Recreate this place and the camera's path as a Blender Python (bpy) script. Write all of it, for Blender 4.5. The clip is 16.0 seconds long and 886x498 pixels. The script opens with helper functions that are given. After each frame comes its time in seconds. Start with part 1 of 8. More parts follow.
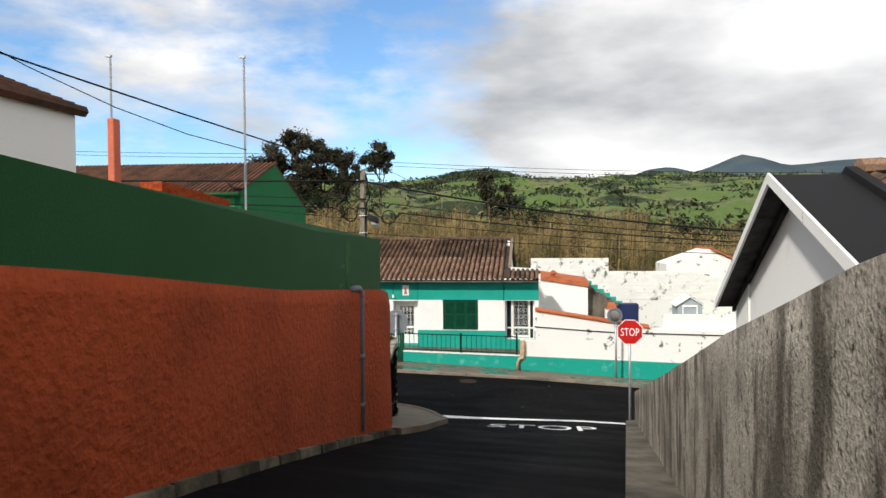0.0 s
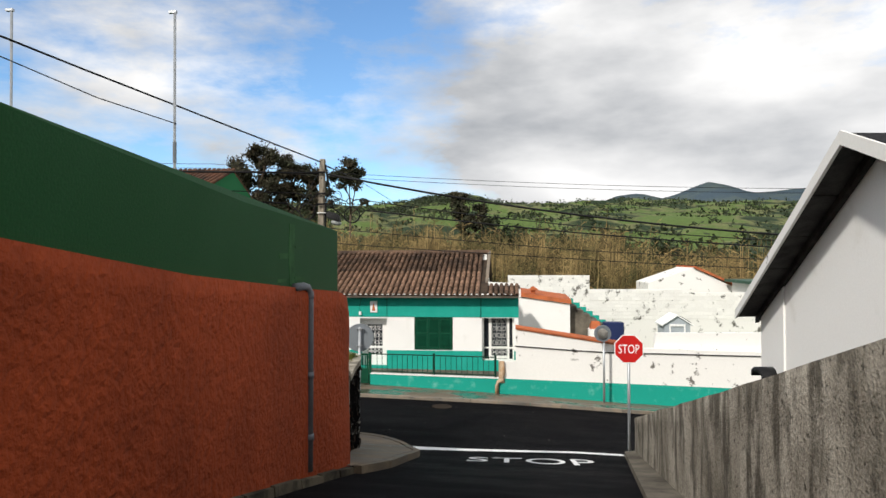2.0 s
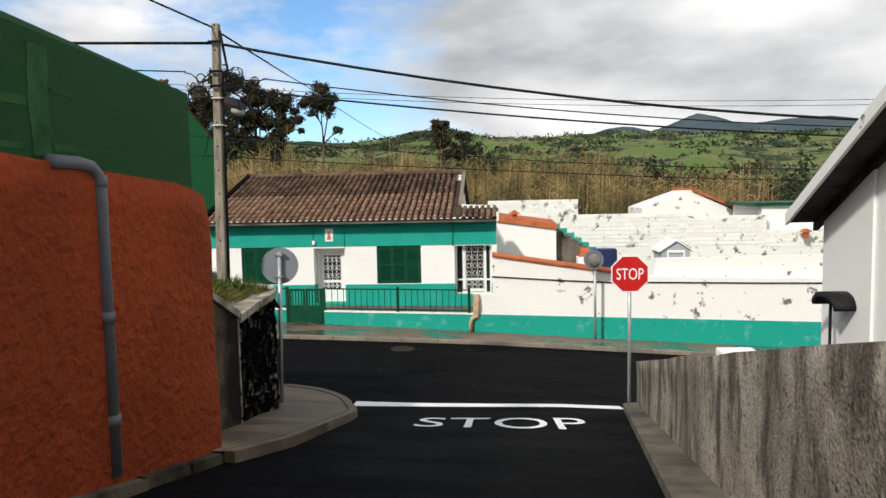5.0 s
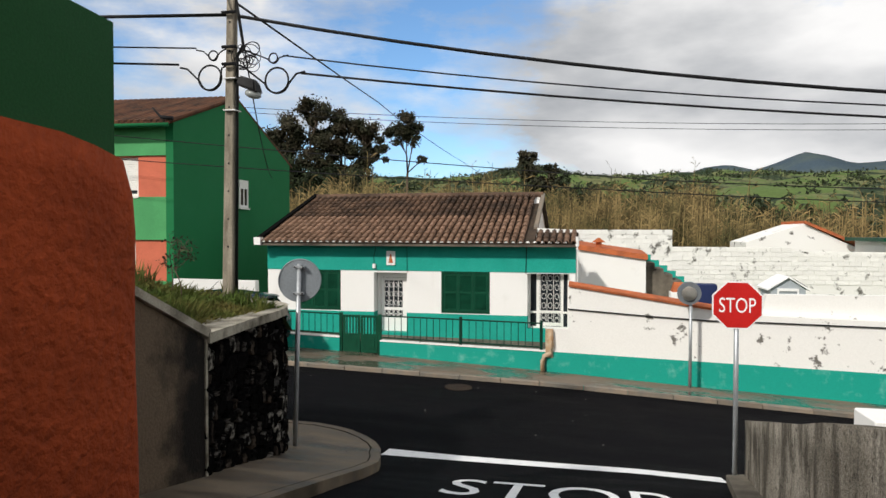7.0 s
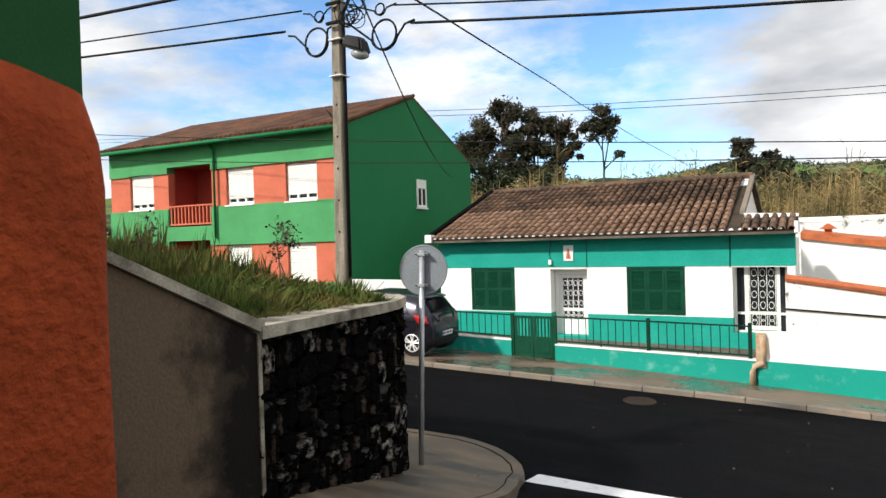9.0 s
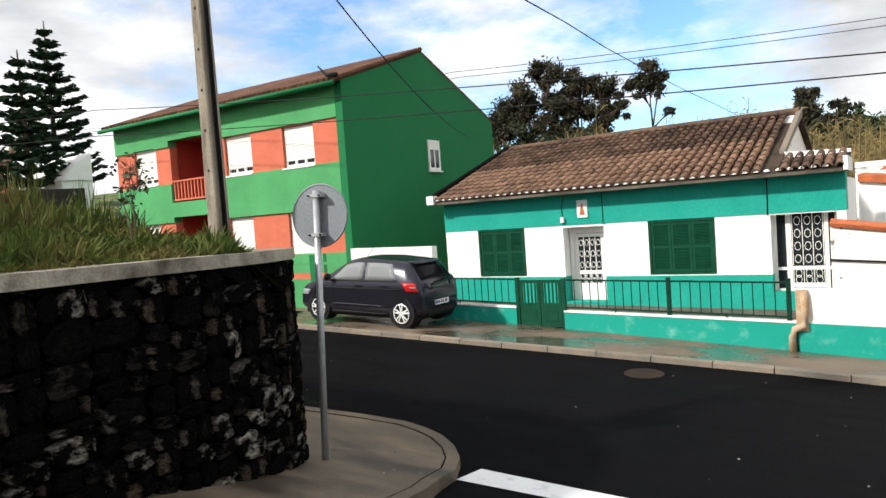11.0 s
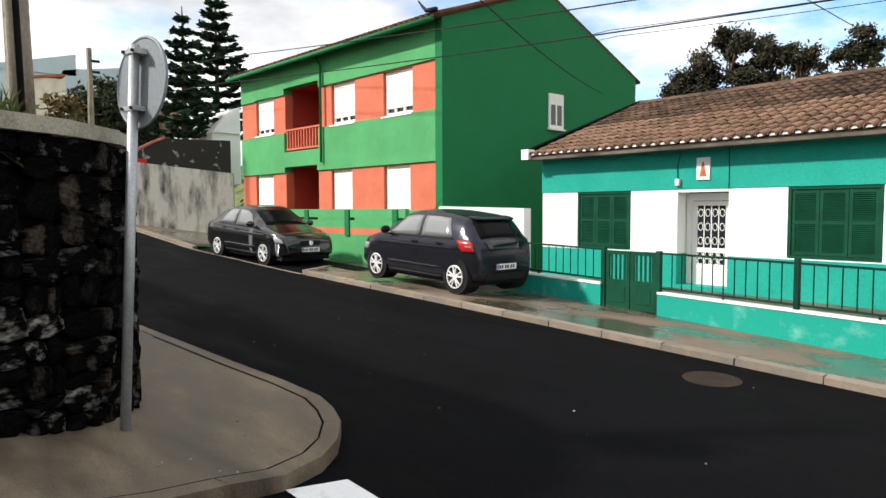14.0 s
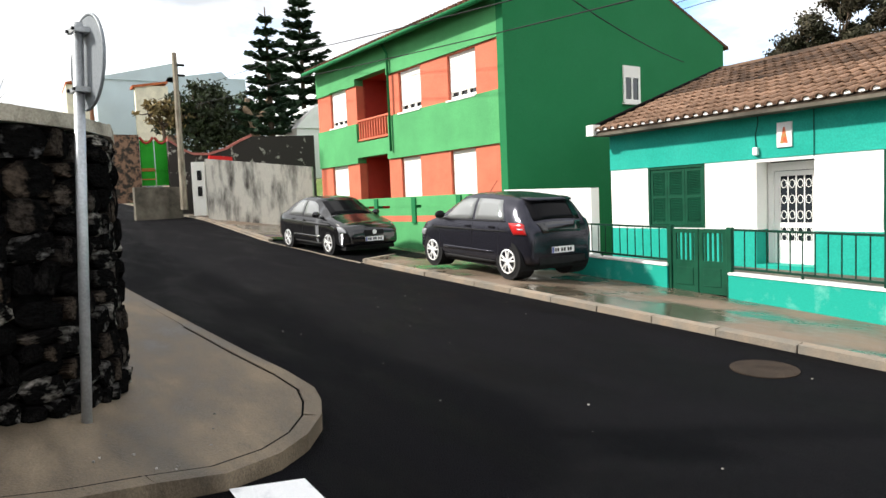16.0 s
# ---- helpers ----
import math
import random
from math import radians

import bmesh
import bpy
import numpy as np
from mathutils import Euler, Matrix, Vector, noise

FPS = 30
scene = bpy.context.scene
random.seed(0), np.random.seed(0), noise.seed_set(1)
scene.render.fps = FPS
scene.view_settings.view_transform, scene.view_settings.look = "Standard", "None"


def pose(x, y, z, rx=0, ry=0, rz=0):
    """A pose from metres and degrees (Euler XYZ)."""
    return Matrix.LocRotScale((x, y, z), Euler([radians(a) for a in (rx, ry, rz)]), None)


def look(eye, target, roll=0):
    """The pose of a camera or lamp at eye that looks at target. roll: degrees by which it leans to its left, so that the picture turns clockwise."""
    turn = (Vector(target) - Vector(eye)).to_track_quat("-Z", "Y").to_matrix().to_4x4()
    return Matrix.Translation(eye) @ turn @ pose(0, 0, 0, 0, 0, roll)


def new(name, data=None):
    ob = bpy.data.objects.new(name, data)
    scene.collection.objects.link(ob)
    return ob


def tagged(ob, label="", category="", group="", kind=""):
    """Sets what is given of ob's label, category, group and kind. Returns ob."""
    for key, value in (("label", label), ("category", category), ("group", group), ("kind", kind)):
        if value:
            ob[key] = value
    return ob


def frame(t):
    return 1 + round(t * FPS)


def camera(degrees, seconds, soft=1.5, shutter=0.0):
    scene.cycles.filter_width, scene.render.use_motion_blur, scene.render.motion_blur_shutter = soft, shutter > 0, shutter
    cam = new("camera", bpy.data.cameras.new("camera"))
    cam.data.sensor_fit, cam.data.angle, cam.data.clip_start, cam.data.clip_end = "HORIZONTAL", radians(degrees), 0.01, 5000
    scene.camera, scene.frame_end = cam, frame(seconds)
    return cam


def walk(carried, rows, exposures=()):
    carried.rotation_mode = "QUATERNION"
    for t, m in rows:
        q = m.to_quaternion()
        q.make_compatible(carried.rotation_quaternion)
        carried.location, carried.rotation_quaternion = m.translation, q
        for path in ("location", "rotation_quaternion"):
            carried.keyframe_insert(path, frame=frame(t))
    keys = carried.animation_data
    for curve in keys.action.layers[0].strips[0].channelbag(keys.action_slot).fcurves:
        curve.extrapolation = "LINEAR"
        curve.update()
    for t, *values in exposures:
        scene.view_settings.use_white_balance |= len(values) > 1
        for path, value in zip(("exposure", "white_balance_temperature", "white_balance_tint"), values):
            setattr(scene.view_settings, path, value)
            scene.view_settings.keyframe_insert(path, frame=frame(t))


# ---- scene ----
cam = camera(66.5, 16.0)
PATH = [
    (0, (-0.569, -28.422, 4.804), (-0.848, -26.442, 4.761), -0.5),
    (0.5, (-0.656, -27.753, 4.663), (-0.963, -25.777, 4.641), -0.6),
    (1, (-0.755, -27.24, 4.483), (-0.978, -25.257, 4.342), -4.3),
    (1.5, (-0.809, -26.695, 4.408), (-1.034, -24.708, 4.363), -1.1),
    (2, (-0.897, -26.116, 4.29), (-1.093, -24.126, 4.319), -0.2),
    (2.5, (-0.772, -25.568, 4.17), (-0.993, -23.581, 4.184), 1.2),
    (3, (-0.744, -24.953, 4.035), (-0.941, -22.964, 3.981), 2.0),
    (3.5, (-0.69, -24.334, 3.896), (-0.901, -22.347, 3.8), 1.2),
    (4, (-0.639, -23.735, 3.809), (-0.83, -21.746, 3.725), 0.8),
    (4.2, (-0.622, -23.481, 3.78), (-0.804, -21.496, 3.62), -0.2),
    (6.3, (-0.264, -20.909, 3.34), (-0.427, -18.92, 3.215), -1.6),
    (6.5, (-0.237, -20.717, 3.269), (-0.5, -18.735, 3.224), -1.3),
    (7, (-0.177, -20.192, 3.209), (-0.6, -18.238, 3.161), 0.1),
    (7.5, (-0.103, -19.717, 3.137), (-0.707, -17.811, 3.142), -0.6),
    (8, (-0.038, -19.23, 3.06), (-0.793, -17.378, 3.058), -1.0),
    (8.5, (0.066, -18.771, 2.966), (-0.835, -16.986, 3.004), -3.1),
    (9, (0.056, -18.22, 2.868), (-0.928, -16.479, 2.844), -1.7),
    (9.2, (0.088, -18.028, 2.839), (-0.919, -16.3, 2.805), -4.1),
    (11.3, (0.492, -15.553, 2.292), (-0.681, -13.936, 2.193), -2.7),
    (11.5, (0.514, -15.384, 2.224), (-0.698, -13.794, 2.179), -0.2),
    (12, (0.584, -14.779, 2.074), (-0.67, -13.224, 1.973), -1.1),
    (12.5, (0.627, -14.245, 2.013), (-0.68, -12.735, 1.919), -2.2),
    (13, (0.625, -13.666, 1.9), (-0.763, -12.233, 1.762), -2.5),
    (13.5, (0.649, -13.133, 1.809), (-0.879, -11.845, 1.728), -3.5),
    (14, (0.595, -12.529, 1.649), (-0.924, -11.233, 1.531), -0.2),
    (14.5, (0.626, -12.092, 1.528), (-0.915, -10.823, 1.409), -0.8),
    (15, (0.662, -11.738, 1.499), (-0.931, -10.539, 1.349), -0.5),
    (15.5, (0.639, -11.557, 1.491), (-0.988, -10.407, 1.317), -1.9),
    (16, (0.742, -11.517, 1.521), (-0.951, -10.462, 1.377), -2.4),
]
walk(cam, [(t, look(e, g, r)) for t, e, g, r in PATH], [(0, -0.22), (1, -0.32), (2, -0.3), (2.5, -0.45), (3, -0.4), (3.5, -0.28), (4, -0.28), (6.5, -0.4), (7.5, -0.42), (8, -0.16), (9, 0.04), (12, 0.18), (13, 0.12), (14, 0.25), (15, 0.42), (16, 0.6)])

# ---- world and sun ----
SUN_AZ, SUN_EL = radians(213), radians(36)   # compass of the sun, clockwise from +y
world = bpy.data.worlds.new("sky")
scene.world = world
world.use_nodes = True
wn, wl = world.node_tree.nodes, world.node_tree.links
wn.clear()
w_out, w_bg = wn.new("ShaderNodeOutputWorld"), wn.new("ShaderNodeBackground")
w_sky = wn.new("ShaderNodeTexSky")
w_sky.sky_type, w_sky.sun_disc = "NISHITA", False
w_sky.sun_elevation, w_sky.sun_rotation = SUN_EL, SUN_AZ
w_sky.dust_density, w_sky.ozone_density = 0.3, 2.5
w_tc, w_map = wn.new("ShaderNodeTexCoord"), wn.new("ShaderNodeMapping")
w_map.inputs["Scale"].default_value = (1.0, 1.0, 2.6)
w_map.inputs["Location"].default_value = (0.35, 0.1, 0.0)
w_n1, w_n2 = wn.new("ShaderNodeTexNoise"), wn.new("ShaderNodeTexNoise")
w_n1.inputs["Scale"].default_value, w_n1.inputs["Detail"].default_value, w_n1.inputs["Roughness"].default_value = 1.7, 12, 0.6
w_n2.inputs["Scale"].default_value, w_n2.inputs["Detail"].default_value = 2.6, 12
w_r1, w_r2 = wn.new("ShaderNodeValToRGB"), wn.new("ShaderNodeValToRGB")
w_r1.color_ramp.elements[0].position, w_r1.color_ramp.elements[1].position = 0.4, 0.53
w_r2.color_ramp.elements[0].position, w_r2.color_ramp.elements[1].position = 0.36, 0.62
w_r2.color_ramp.elements[0].color, w_r2.color_ramp.elements[1].color = (4.4, 4.6, 4.9, 1), (10.6, 10.5, 10.4, 1)
w_mix = wn.new("ShaderNodeMixRGB")
wl.new(w_tc.outputs["Generated"], w_map.inputs["Vector"])
wl.new(w_map.outputs["Vector"], w_n1.inputs["Vector"])
wl.new(w_map.outputs["Vector"], w_n2.inputs["Vector"])
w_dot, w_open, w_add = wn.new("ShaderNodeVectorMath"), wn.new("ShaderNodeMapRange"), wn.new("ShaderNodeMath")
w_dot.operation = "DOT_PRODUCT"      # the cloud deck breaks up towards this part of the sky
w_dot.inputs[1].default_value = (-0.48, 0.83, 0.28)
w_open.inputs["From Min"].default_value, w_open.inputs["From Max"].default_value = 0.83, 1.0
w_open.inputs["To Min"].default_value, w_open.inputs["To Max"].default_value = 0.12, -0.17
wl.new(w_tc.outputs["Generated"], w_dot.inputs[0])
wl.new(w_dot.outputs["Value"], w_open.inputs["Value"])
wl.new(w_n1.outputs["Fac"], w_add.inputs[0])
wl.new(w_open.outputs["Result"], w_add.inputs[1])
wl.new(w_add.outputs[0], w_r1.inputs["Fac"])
wl.new(w_n2.outputs["Fac"], w_r2.inputs["Fac"])
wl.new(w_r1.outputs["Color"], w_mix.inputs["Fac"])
w_gain = wn.new("ShaderNodeVectorMath")
w_gain.operation = "MULTIPLY"
w_gain.inputs[1].default_value = (1.3, 1.6, 1.8)
wl.new(w_sky.outputs["Color"], w_gain.inputs[0])
wl.new(w_gain.outputs["Vector"], w_mix.inputs["Color1"])
wl.new(w_r2.outputs["Color"], w_mix.inputs["Color2"])
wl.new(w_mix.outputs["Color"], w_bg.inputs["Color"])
wl.new(w_bg.outputs["Background"], w_out.inputs["Surface"])
w_bg.inputs["Strength"].default_value = 0.125
sun = new("sun", bpy.data.lights.new("sun", "SUN"))
sun.data.energy, sun.data.angle, sun.data.color = 4.6, radians(3), (1.0, 0.95, 0.87)
sun_dir = Vector((math.sin(SUN_AZ) * math.cos(SUN_EL), math.cos(SUN_AZ) * math.cos(SUN_EL), math.sin(SUN_EL)))
sun.matrix_world = look(sun_dir * 60, (0, 0, 0))


# ---- materials ----
def mat(name, col, rough=0.8, var=0.15, scale=1.5, fine=40.0, bump=0.15, metal=0.0, col2=None, lo=0.4, hi=0.65,
        stretch=(1, 1, 1), spec=0.13, rand=0.0, island=0.0, fine_var=0.12, mid=None, wet=0.0):
    """A surface with two scales of colour variation, a second colour in patches, and a fine relief."""
    m = bpy.data.materials.new(name)
    m.use_nodes = True
    n, k = m.node_tree.nodes, m.node_tree.links
    b = n["Principled BSDF"]
    b.inputs["Roughness"].default_value, b.inputs["Metallic"].default_value = rough, metal
    b.inputs["Specular IOR Level"].default_value = spec
    tc, mp = n.new("ShaderNodeTexCoord"), n.new("ShaderNodeMapping")
    mp.inputs["Scale"].default_value = stretch
    k.new(tc.outputs["Object"], mp.inputs["Vector"])
    n1, n2 = n.new("ShaderNodeTexNoise"), n.new("ShaderNodeTexNoise")
    n1.inputs["Scale"].default_value, n1.inputs["Detail"].default_value, n1.inputs["Roughness"].default_value = scale, 7, 0.6
    n2.inputs["Scale"].default_value, n2.inputs["Detail"].default_value = fine, 4
    k.new(mp.outputs["Vector"], n1.inputs["Vector"])
    k.new(tc.outputs["Object"], n2.inputs["Vector"])
    r = n.new("ShaderNodeValToRGB")
    r.color_ramp.elements[0].position, r.color_ramp.elements[1].position = lo, hi
    c2 = col2 or tuple(c * (1 - var) for c in col)
    r.color_ramp.elements[0].color = (*[min(1, c * (1 + var * 0.5)) for c in col], 1)
    r.color_ramp.elements[1].color = (*c2, 1)
    if mid:
        e = r.color_ramp.elements.new((lo + hi) / 2)
        e.color = (*mid, 1)
    k.new(n1.outputs["Fac"], r.inputs["Fac"])
    hv = n.new("ShaderNodeHueSaturation")
    k.new(r.outputs["Color"], hv.inputs["Color"])
    mr = n.new("ShaderNodeMapRange")
    mr.inputs["From Min"].default_value, mr.inputs["From Max"].default_value = 0.3, 0.7
    mr.inputs["To Min"].default_value, mr.inputs["To Max"].default_value = 1 - fine_var, 1 + fine_var
    k.new(n2.outputs["Fac"], mr.inputs["Value"])
    last = mr.outputs["Result"]
    for amount, node, out in ((rand, "ShaderNodeObjectInfo", "Random"), (island, "ShaderNodeNewGeometry", "Random Per Island")):
        if amount:
            o, m2, mu = n.new(node), n.new("ShaderNodeMapRange"), n.new("ShaderNodeMath")
            m2.inputs["To Min"].default_value, m2.inputs["To Max"].default_value = 1 - amount, 1 + amount
            mu.operation = "MULTIPLY"
            k.new(o.outputs[out], m2.inputs["Value"])
            k.new(m2.outputs["Result"], mu.inputs[0])
            k.new(last, mu.inputs[1])
            last = mu.outputs[0]
    k.new(last, hv.inputs["Value"])
    k.new(hv.outputs["Color"], b.inputs["Base Color"])
    if wet:
        m3 = n.new("ShaderNodeMapRange")
        m3.inputs["From Min"].default_value, m3.inputs["From Max"].default_value = lo, hi
        m3.inputs["To Min"].default_value, m3.inputs["To Max"].default_value = rough, wet
        k.new(n1.outputs["Fac"], m3.inputs["Value"])
        k.new(m3.outputs["Result"], b.inputs["Roughness"])
    if bump:
        bp = n.new("ShaderNodeBump")
        bp.inputs["Strength"].default_value, bp.inputs["Distance"].default_value = bump, 0.02 if fine > 20 else 0.045
        k.new(n2.outputs["Fac"], bp.inputs["Height"])
        k.new(bp.outputs["Normal"], b.inputs["Normal"])
    return m


def glass_mat(name, col=(0.02, 0.025, 0.03), rough=0.05, spec=0.6):
    m = bpy.data.materials.new(name)
    m.use_nodes = True
    b = m.node_tree.nodes["Principled BSDF"]
    b.inputs["Base Color"].default_value = (*col, 1)
    b.inputs["Roughness"].default_value = rough
    b.inputs["Specular IOR Level"].default_value = spec
    return m


ASPHALT = mat("asphalt", (0.0062, 0.006, 0.0072), 0.85, 0.3, 0.9, 90, 1.0, col2=(0.0036, 0.0034, 0.0041), fine_var=0.75, spec=0.03, wet=0.6, lo=0.4, hi=0.62, stretch=(0.45, 1.5, 1))
MARKING = mat("road_paint", (0.8, 0.8, 0.8), 0.6, 0.1, 6, 120, 0.2, col2=(0.55, 0.56, 0.58), lo=0.55, hi=0.75)
CONCRETE = mat("concrete", (0.15, 0.132, 0.105), 0.8, 0.25, 1.3, 70, 0.35, col2=(0.05, 0.044, 0.036), lo=0.38, hi=0.66, fine_var=0.2)
WET_CONCRETE = mat("damp_pavement", (0.15, 0.108, 0.075), 0.7, 0.2, 0.55, 60, 0.06, col2=(0.07, 0.058, 0.042), wet=0.16, spec=0.5, lo=0.42, hi=0.58)
COPING = mat("pale_cement", (0.36, 0.33, 0.27), 0.85, 0.2, 2.5, 60, 0.4, col2=(0.1, 0.088, 0.066), lo=0.4, hi=0.66, fine_var=0.2)
OLD_KERB = mat("old_kerb", (0.12, 0.1, 0.07), 0.85, 0.3, 2.2, 50, 0.5, col2=(0.035, 0.03, 0.022), lo=0.4, hi=0.62, rand=0.35, fine_var=0.25)
CURB = mat("kerb_stone", (0.23, 0.185, 0.14), 0.8, 0.2, 2.5, 60, 0.3, col2=(0.18, 0.165, 0.14), rand=0.18)
RED_STUCCO = mat("red_stucco", (0.31, 0.052, 0.0135), 0.88, 0.2, 0.9, 13, 1.0, fine_var=0.12, spec=0.2)
GREEN_PAINT = mat("dark_green_paint", (0.009, 0.06, 0.016), 0.65, 0.18, 0.8, 50, 0.15, col2=(0.013, 0.072, 0.022))
def drip_wall(name):
    """Grainy cement render: pale below, mould from the top in soft drips, pebbly relief."""
    m = bpy.data.materials.new(name)
    m.use_nodes = True
    n, k = m.node_tree.nodes, m.node_tree.links
    b = n["Principled BSDF"]
    b.inputs["Roughness"].default_value, b.inputs["Specular IOR Level"].default_value = 0.92, 0.15
    tc = n.new("ShaderNodeTexCoord")

    def tex(scale, stretch, detail, lo, hi):
        mp, t, r = n.new("ShaderNodeMapping"), n.new("ShaderNodeTexNoise"), n.new("ShaderNodeMapRange")
        mp.inputs["Scale"].default_value = stretch
        t.inputs["Scale"].default_value, t.inputs["Detail"].default_value, t.inputs["Roughness"].default_value = scale, detail, 0.62
        r.inputs["From Min"].default_value, r.inputs["From Max"].default_value = lo, hi
        k.new(tc.outputs["Object"], mp.inputs["Vector"])
        k.new(mp.outputs["Vector"], t.inputs["Vector"])
        k.new(t.outputs["Fac"], r.inputs["Value"])
        return r.outputs["Result"], t.outputs["Fac"]

    def mix(fac, a, c):
        x = n.new("ShaderNodeMixRGB")
        for sock, v in ((x.inputs["Fac"], fac), (x.inputs["Color1"], a), (x.inputs["Color2"], c)):
            if isinstance(v, tuple):
                sock.default_value = (*v, 1)
            else:
                k.new(v, sock)
        return x.outputs["Color"]

    blotch, _ = tex(0.9, (1, 1, 0.9), 6, 0.36, 0.66)
    drip, _ = tex(2.2, (1.5, 1.5, 0.45), 6, 0.46, 0.6)
    speck, _ = tex(16, (1, 1, 1), 5, 0.57, 0.68)
    grain, height = tex(42, (1, 1, 1), 3, 0.3, 0.7)
    c = mix(blotch, (0.37, 0.335, 0.28), (0.16, 0.14, 0.11))
    c = mix(drip, c, (0.085, 0.074, 0.058))
    c = mix(speck, c, (0.05, 0.044, 0.034))
    hv, mr = n.new("ShaderNodeHueSaturation"), n.new("ShaderNodeMapRange")
    mr.inputs["To Min"].default_value, mr.inputs["To Max"].default_value = 0.6, 1.4
    k.new(grain, mr.inputs["Value"])
    k.new(mr.outputs["Result"], hv.inputs["Value"])
    k.new(c, hv.inputs["Color"])
    k.new(hv.outputs["Color"], b.inputs["Base Color"])
    bp = n.new("ShaderNodeBump")
    bp.inputs["Strength"].default_value, bp.inputs["Distance"].default_value = 0.9, 0.025
    k.new(height, bp.inputs["Height"])
    k.new(bp.outputs["Normal"], b.inputs["Normal"])
    return m


GREY_WALL = drip_wall("weathered_render")
BROWN_WALL = mat("brown_render", (0.12, 0.088, 0.06), 0.85, 0.25, 0.75, 40, 0.4, col2=(0.012, 0.01, 0.009), mid=(0.055, 0.042, 0.03), lo=0.42, hi=0.56)
def basalt_mat(name, source, out):
    """Near-black lava stone; some faces are worn to pale grey, others stained brown."""
    m = bpy.data.materials.new(name)
    m.use_nodes = True
    n, k = m.node_tree.nodes, m.node_tree.links
    b = n["Principled BSDF"]
    b.inputs["Roughness"].default_value, b.inputs["Specular IOR Level"].default_value = 0.9, 0.0
    tc, rnd = n.new("ShaderNodeTexCoord"), n.new(source)
    off = n.new("ShaderNodeVectorMath")
    off.operation = "ADD"
    k.new(tc.outputs["Object"], off.inputs[0])
    k.new(rnd.outputs[out], off.inputs[1])
    face = n.new("ShaderNodeValToRGB")
    face.color_ramp.elements[0].position, face.color_ramp.elements[1].position = 0.25, 1.0
    face.color_ramp.elements[0].color, face.color_ramp.elements[1].color = (0.005, 0.0048, 0.0047, 1), (0.24, 0.22, 0.19, 1)
    for p, c in ((0.45, (0.02, 0.018, 0.017)), (0.62, (0.055, 0.042, 0.032)), (0.8, (0.085, 0.082, 0.08))):
        face.color_ramp.elements.new(p).color = (*c, 1)
    k.new(rnd.outputs[out], face.inputs["Fac"])
    n1, n2 = n.new("ShaderNodeTexNoise"), n.new("ShaderNodeTexNoise")
    n1.inputs["Scale"].default_value, n1.inputs["Detail"].default_value = (2.2 if "Info" in source else 7), 6
    n2.inputs["Scale"].default_value, n2.inputs["Detail"].default_value = (9 if "Info" in source else 40), 5
    k.new(off.outputs["Vector"], n1.inputs["Vector"])
    k.new(off.outputs["Vector"], n2.inputs["Vector"])
    worn = n.new("ShaderNodeValToRGB")
    worn.color_ramp.elements[0].position, worn.color_ramp.elements[1].position = 0.46, 0.6
    k.new(n1.outputs["Fac"], worn.inputs["Fac"])
    mix = n.new("ShaderNodeMixRGB")
    mix.inputs["Color1"].default_value = (0.0045, 0.0043, 0.0043, 1)
    k.new(worn.outputs["Color"], mix.inputs["Fac"])
    k.new(face.outputs["Color"], mix.inputs["Color2"])
    hv, mr = n.new("ShaderNodeHueSaturation"), n.new("ShaderNodeMapRange")
    mr.inputs["From Min"].default_value, mr.inputs["From Max"].default_value = 0.3, 0.7
    mr.inputs["To Min"].default_value, mr.inputs["To Max"].default_value = 0.45, 1.5
    k.new(n2.outputs["Fac"], mr.inputs["Value"])
    k.new(mr.outputs["Result"], hv.inputs["Value"])
    k.new(mix.outputs["Color"], hv.inputs["Color"])
    k.new(hv.outputs["Color"], b.inputs["Base Color"])
    bp = n.new("ShaderNodeBump")
    bp.inputs["Strength"].default_value, bp.inputs["Distance"].default_value = 0.9, 0.03
    k.new(n2.outputs["Fac"], bp.inputs["Height"])
    k.new(bp.outputs["Normal"], b.inputs["Normal"])
    return m


STONE = basalt_mat("basalt", "ShaderNodeObjectInfo", "Random")
STONE_FAR = basalt_mat("basalt_rest", "ShaderNodeNewGeometry", "Random Per Island")
MORTAR = mat("dark_mortar", (0.005, 0.0047, 0.0045), 0.9, 0.3, 6, 50, 0.6, spec=0.03)
WHITE_PAINT = mat("white_paint", (0.82, 0.81, 0.79), 0.75, 0.05, 1.2, 40, 0.06, col2=(0.7, 0.68, 0.64), lo=0.58, hi=0.85, fine_var=0.025)
WHITE_BLOCK = mat("white_blocks", (0.76, 0.75, 0.72), 0.85, 0.08, 2.4, 30, 0.2, col2=(0.13, 0.125, 0.11), lo=0.585, hi=0.67, island=0.05, rand=0.05, fine_var=0.05)
WHITE_WORN = mat("worn_white_paint", (0.78, 0.77, 0.74), 0.8, 0.05, 2.2, 30, 0.1, col2=(0.16, 0.15, 0.135), lo=0.615, hi=0.66, fine_var=0.03)
TEAL = mat("teal_paint", (0.012, 0.3, 0.235), 0.6, 0.1, 1.2, 40, 0.12, col2=(0.02, 0.34, 0.27))
TEAL_WORN = mat("worn_teal_paint", (0.012, 0.29, 0.225), 0.65, 0.12, 2.4, 40, 0.15, col2=(0.17, 0.47, 0.4), lo=0.56, hi=0.8, fine_var=0.06)
DARK_GREEN = mat("shutter_green", (0.006, 0.06, 0.032), 0.45, 0.2, 3, 50, 0.1)
RAIL_GREEN = mat("rail_green", (0.006, 0.035, 0.022), 0.45, 0.2, 4, 60, 0.1)
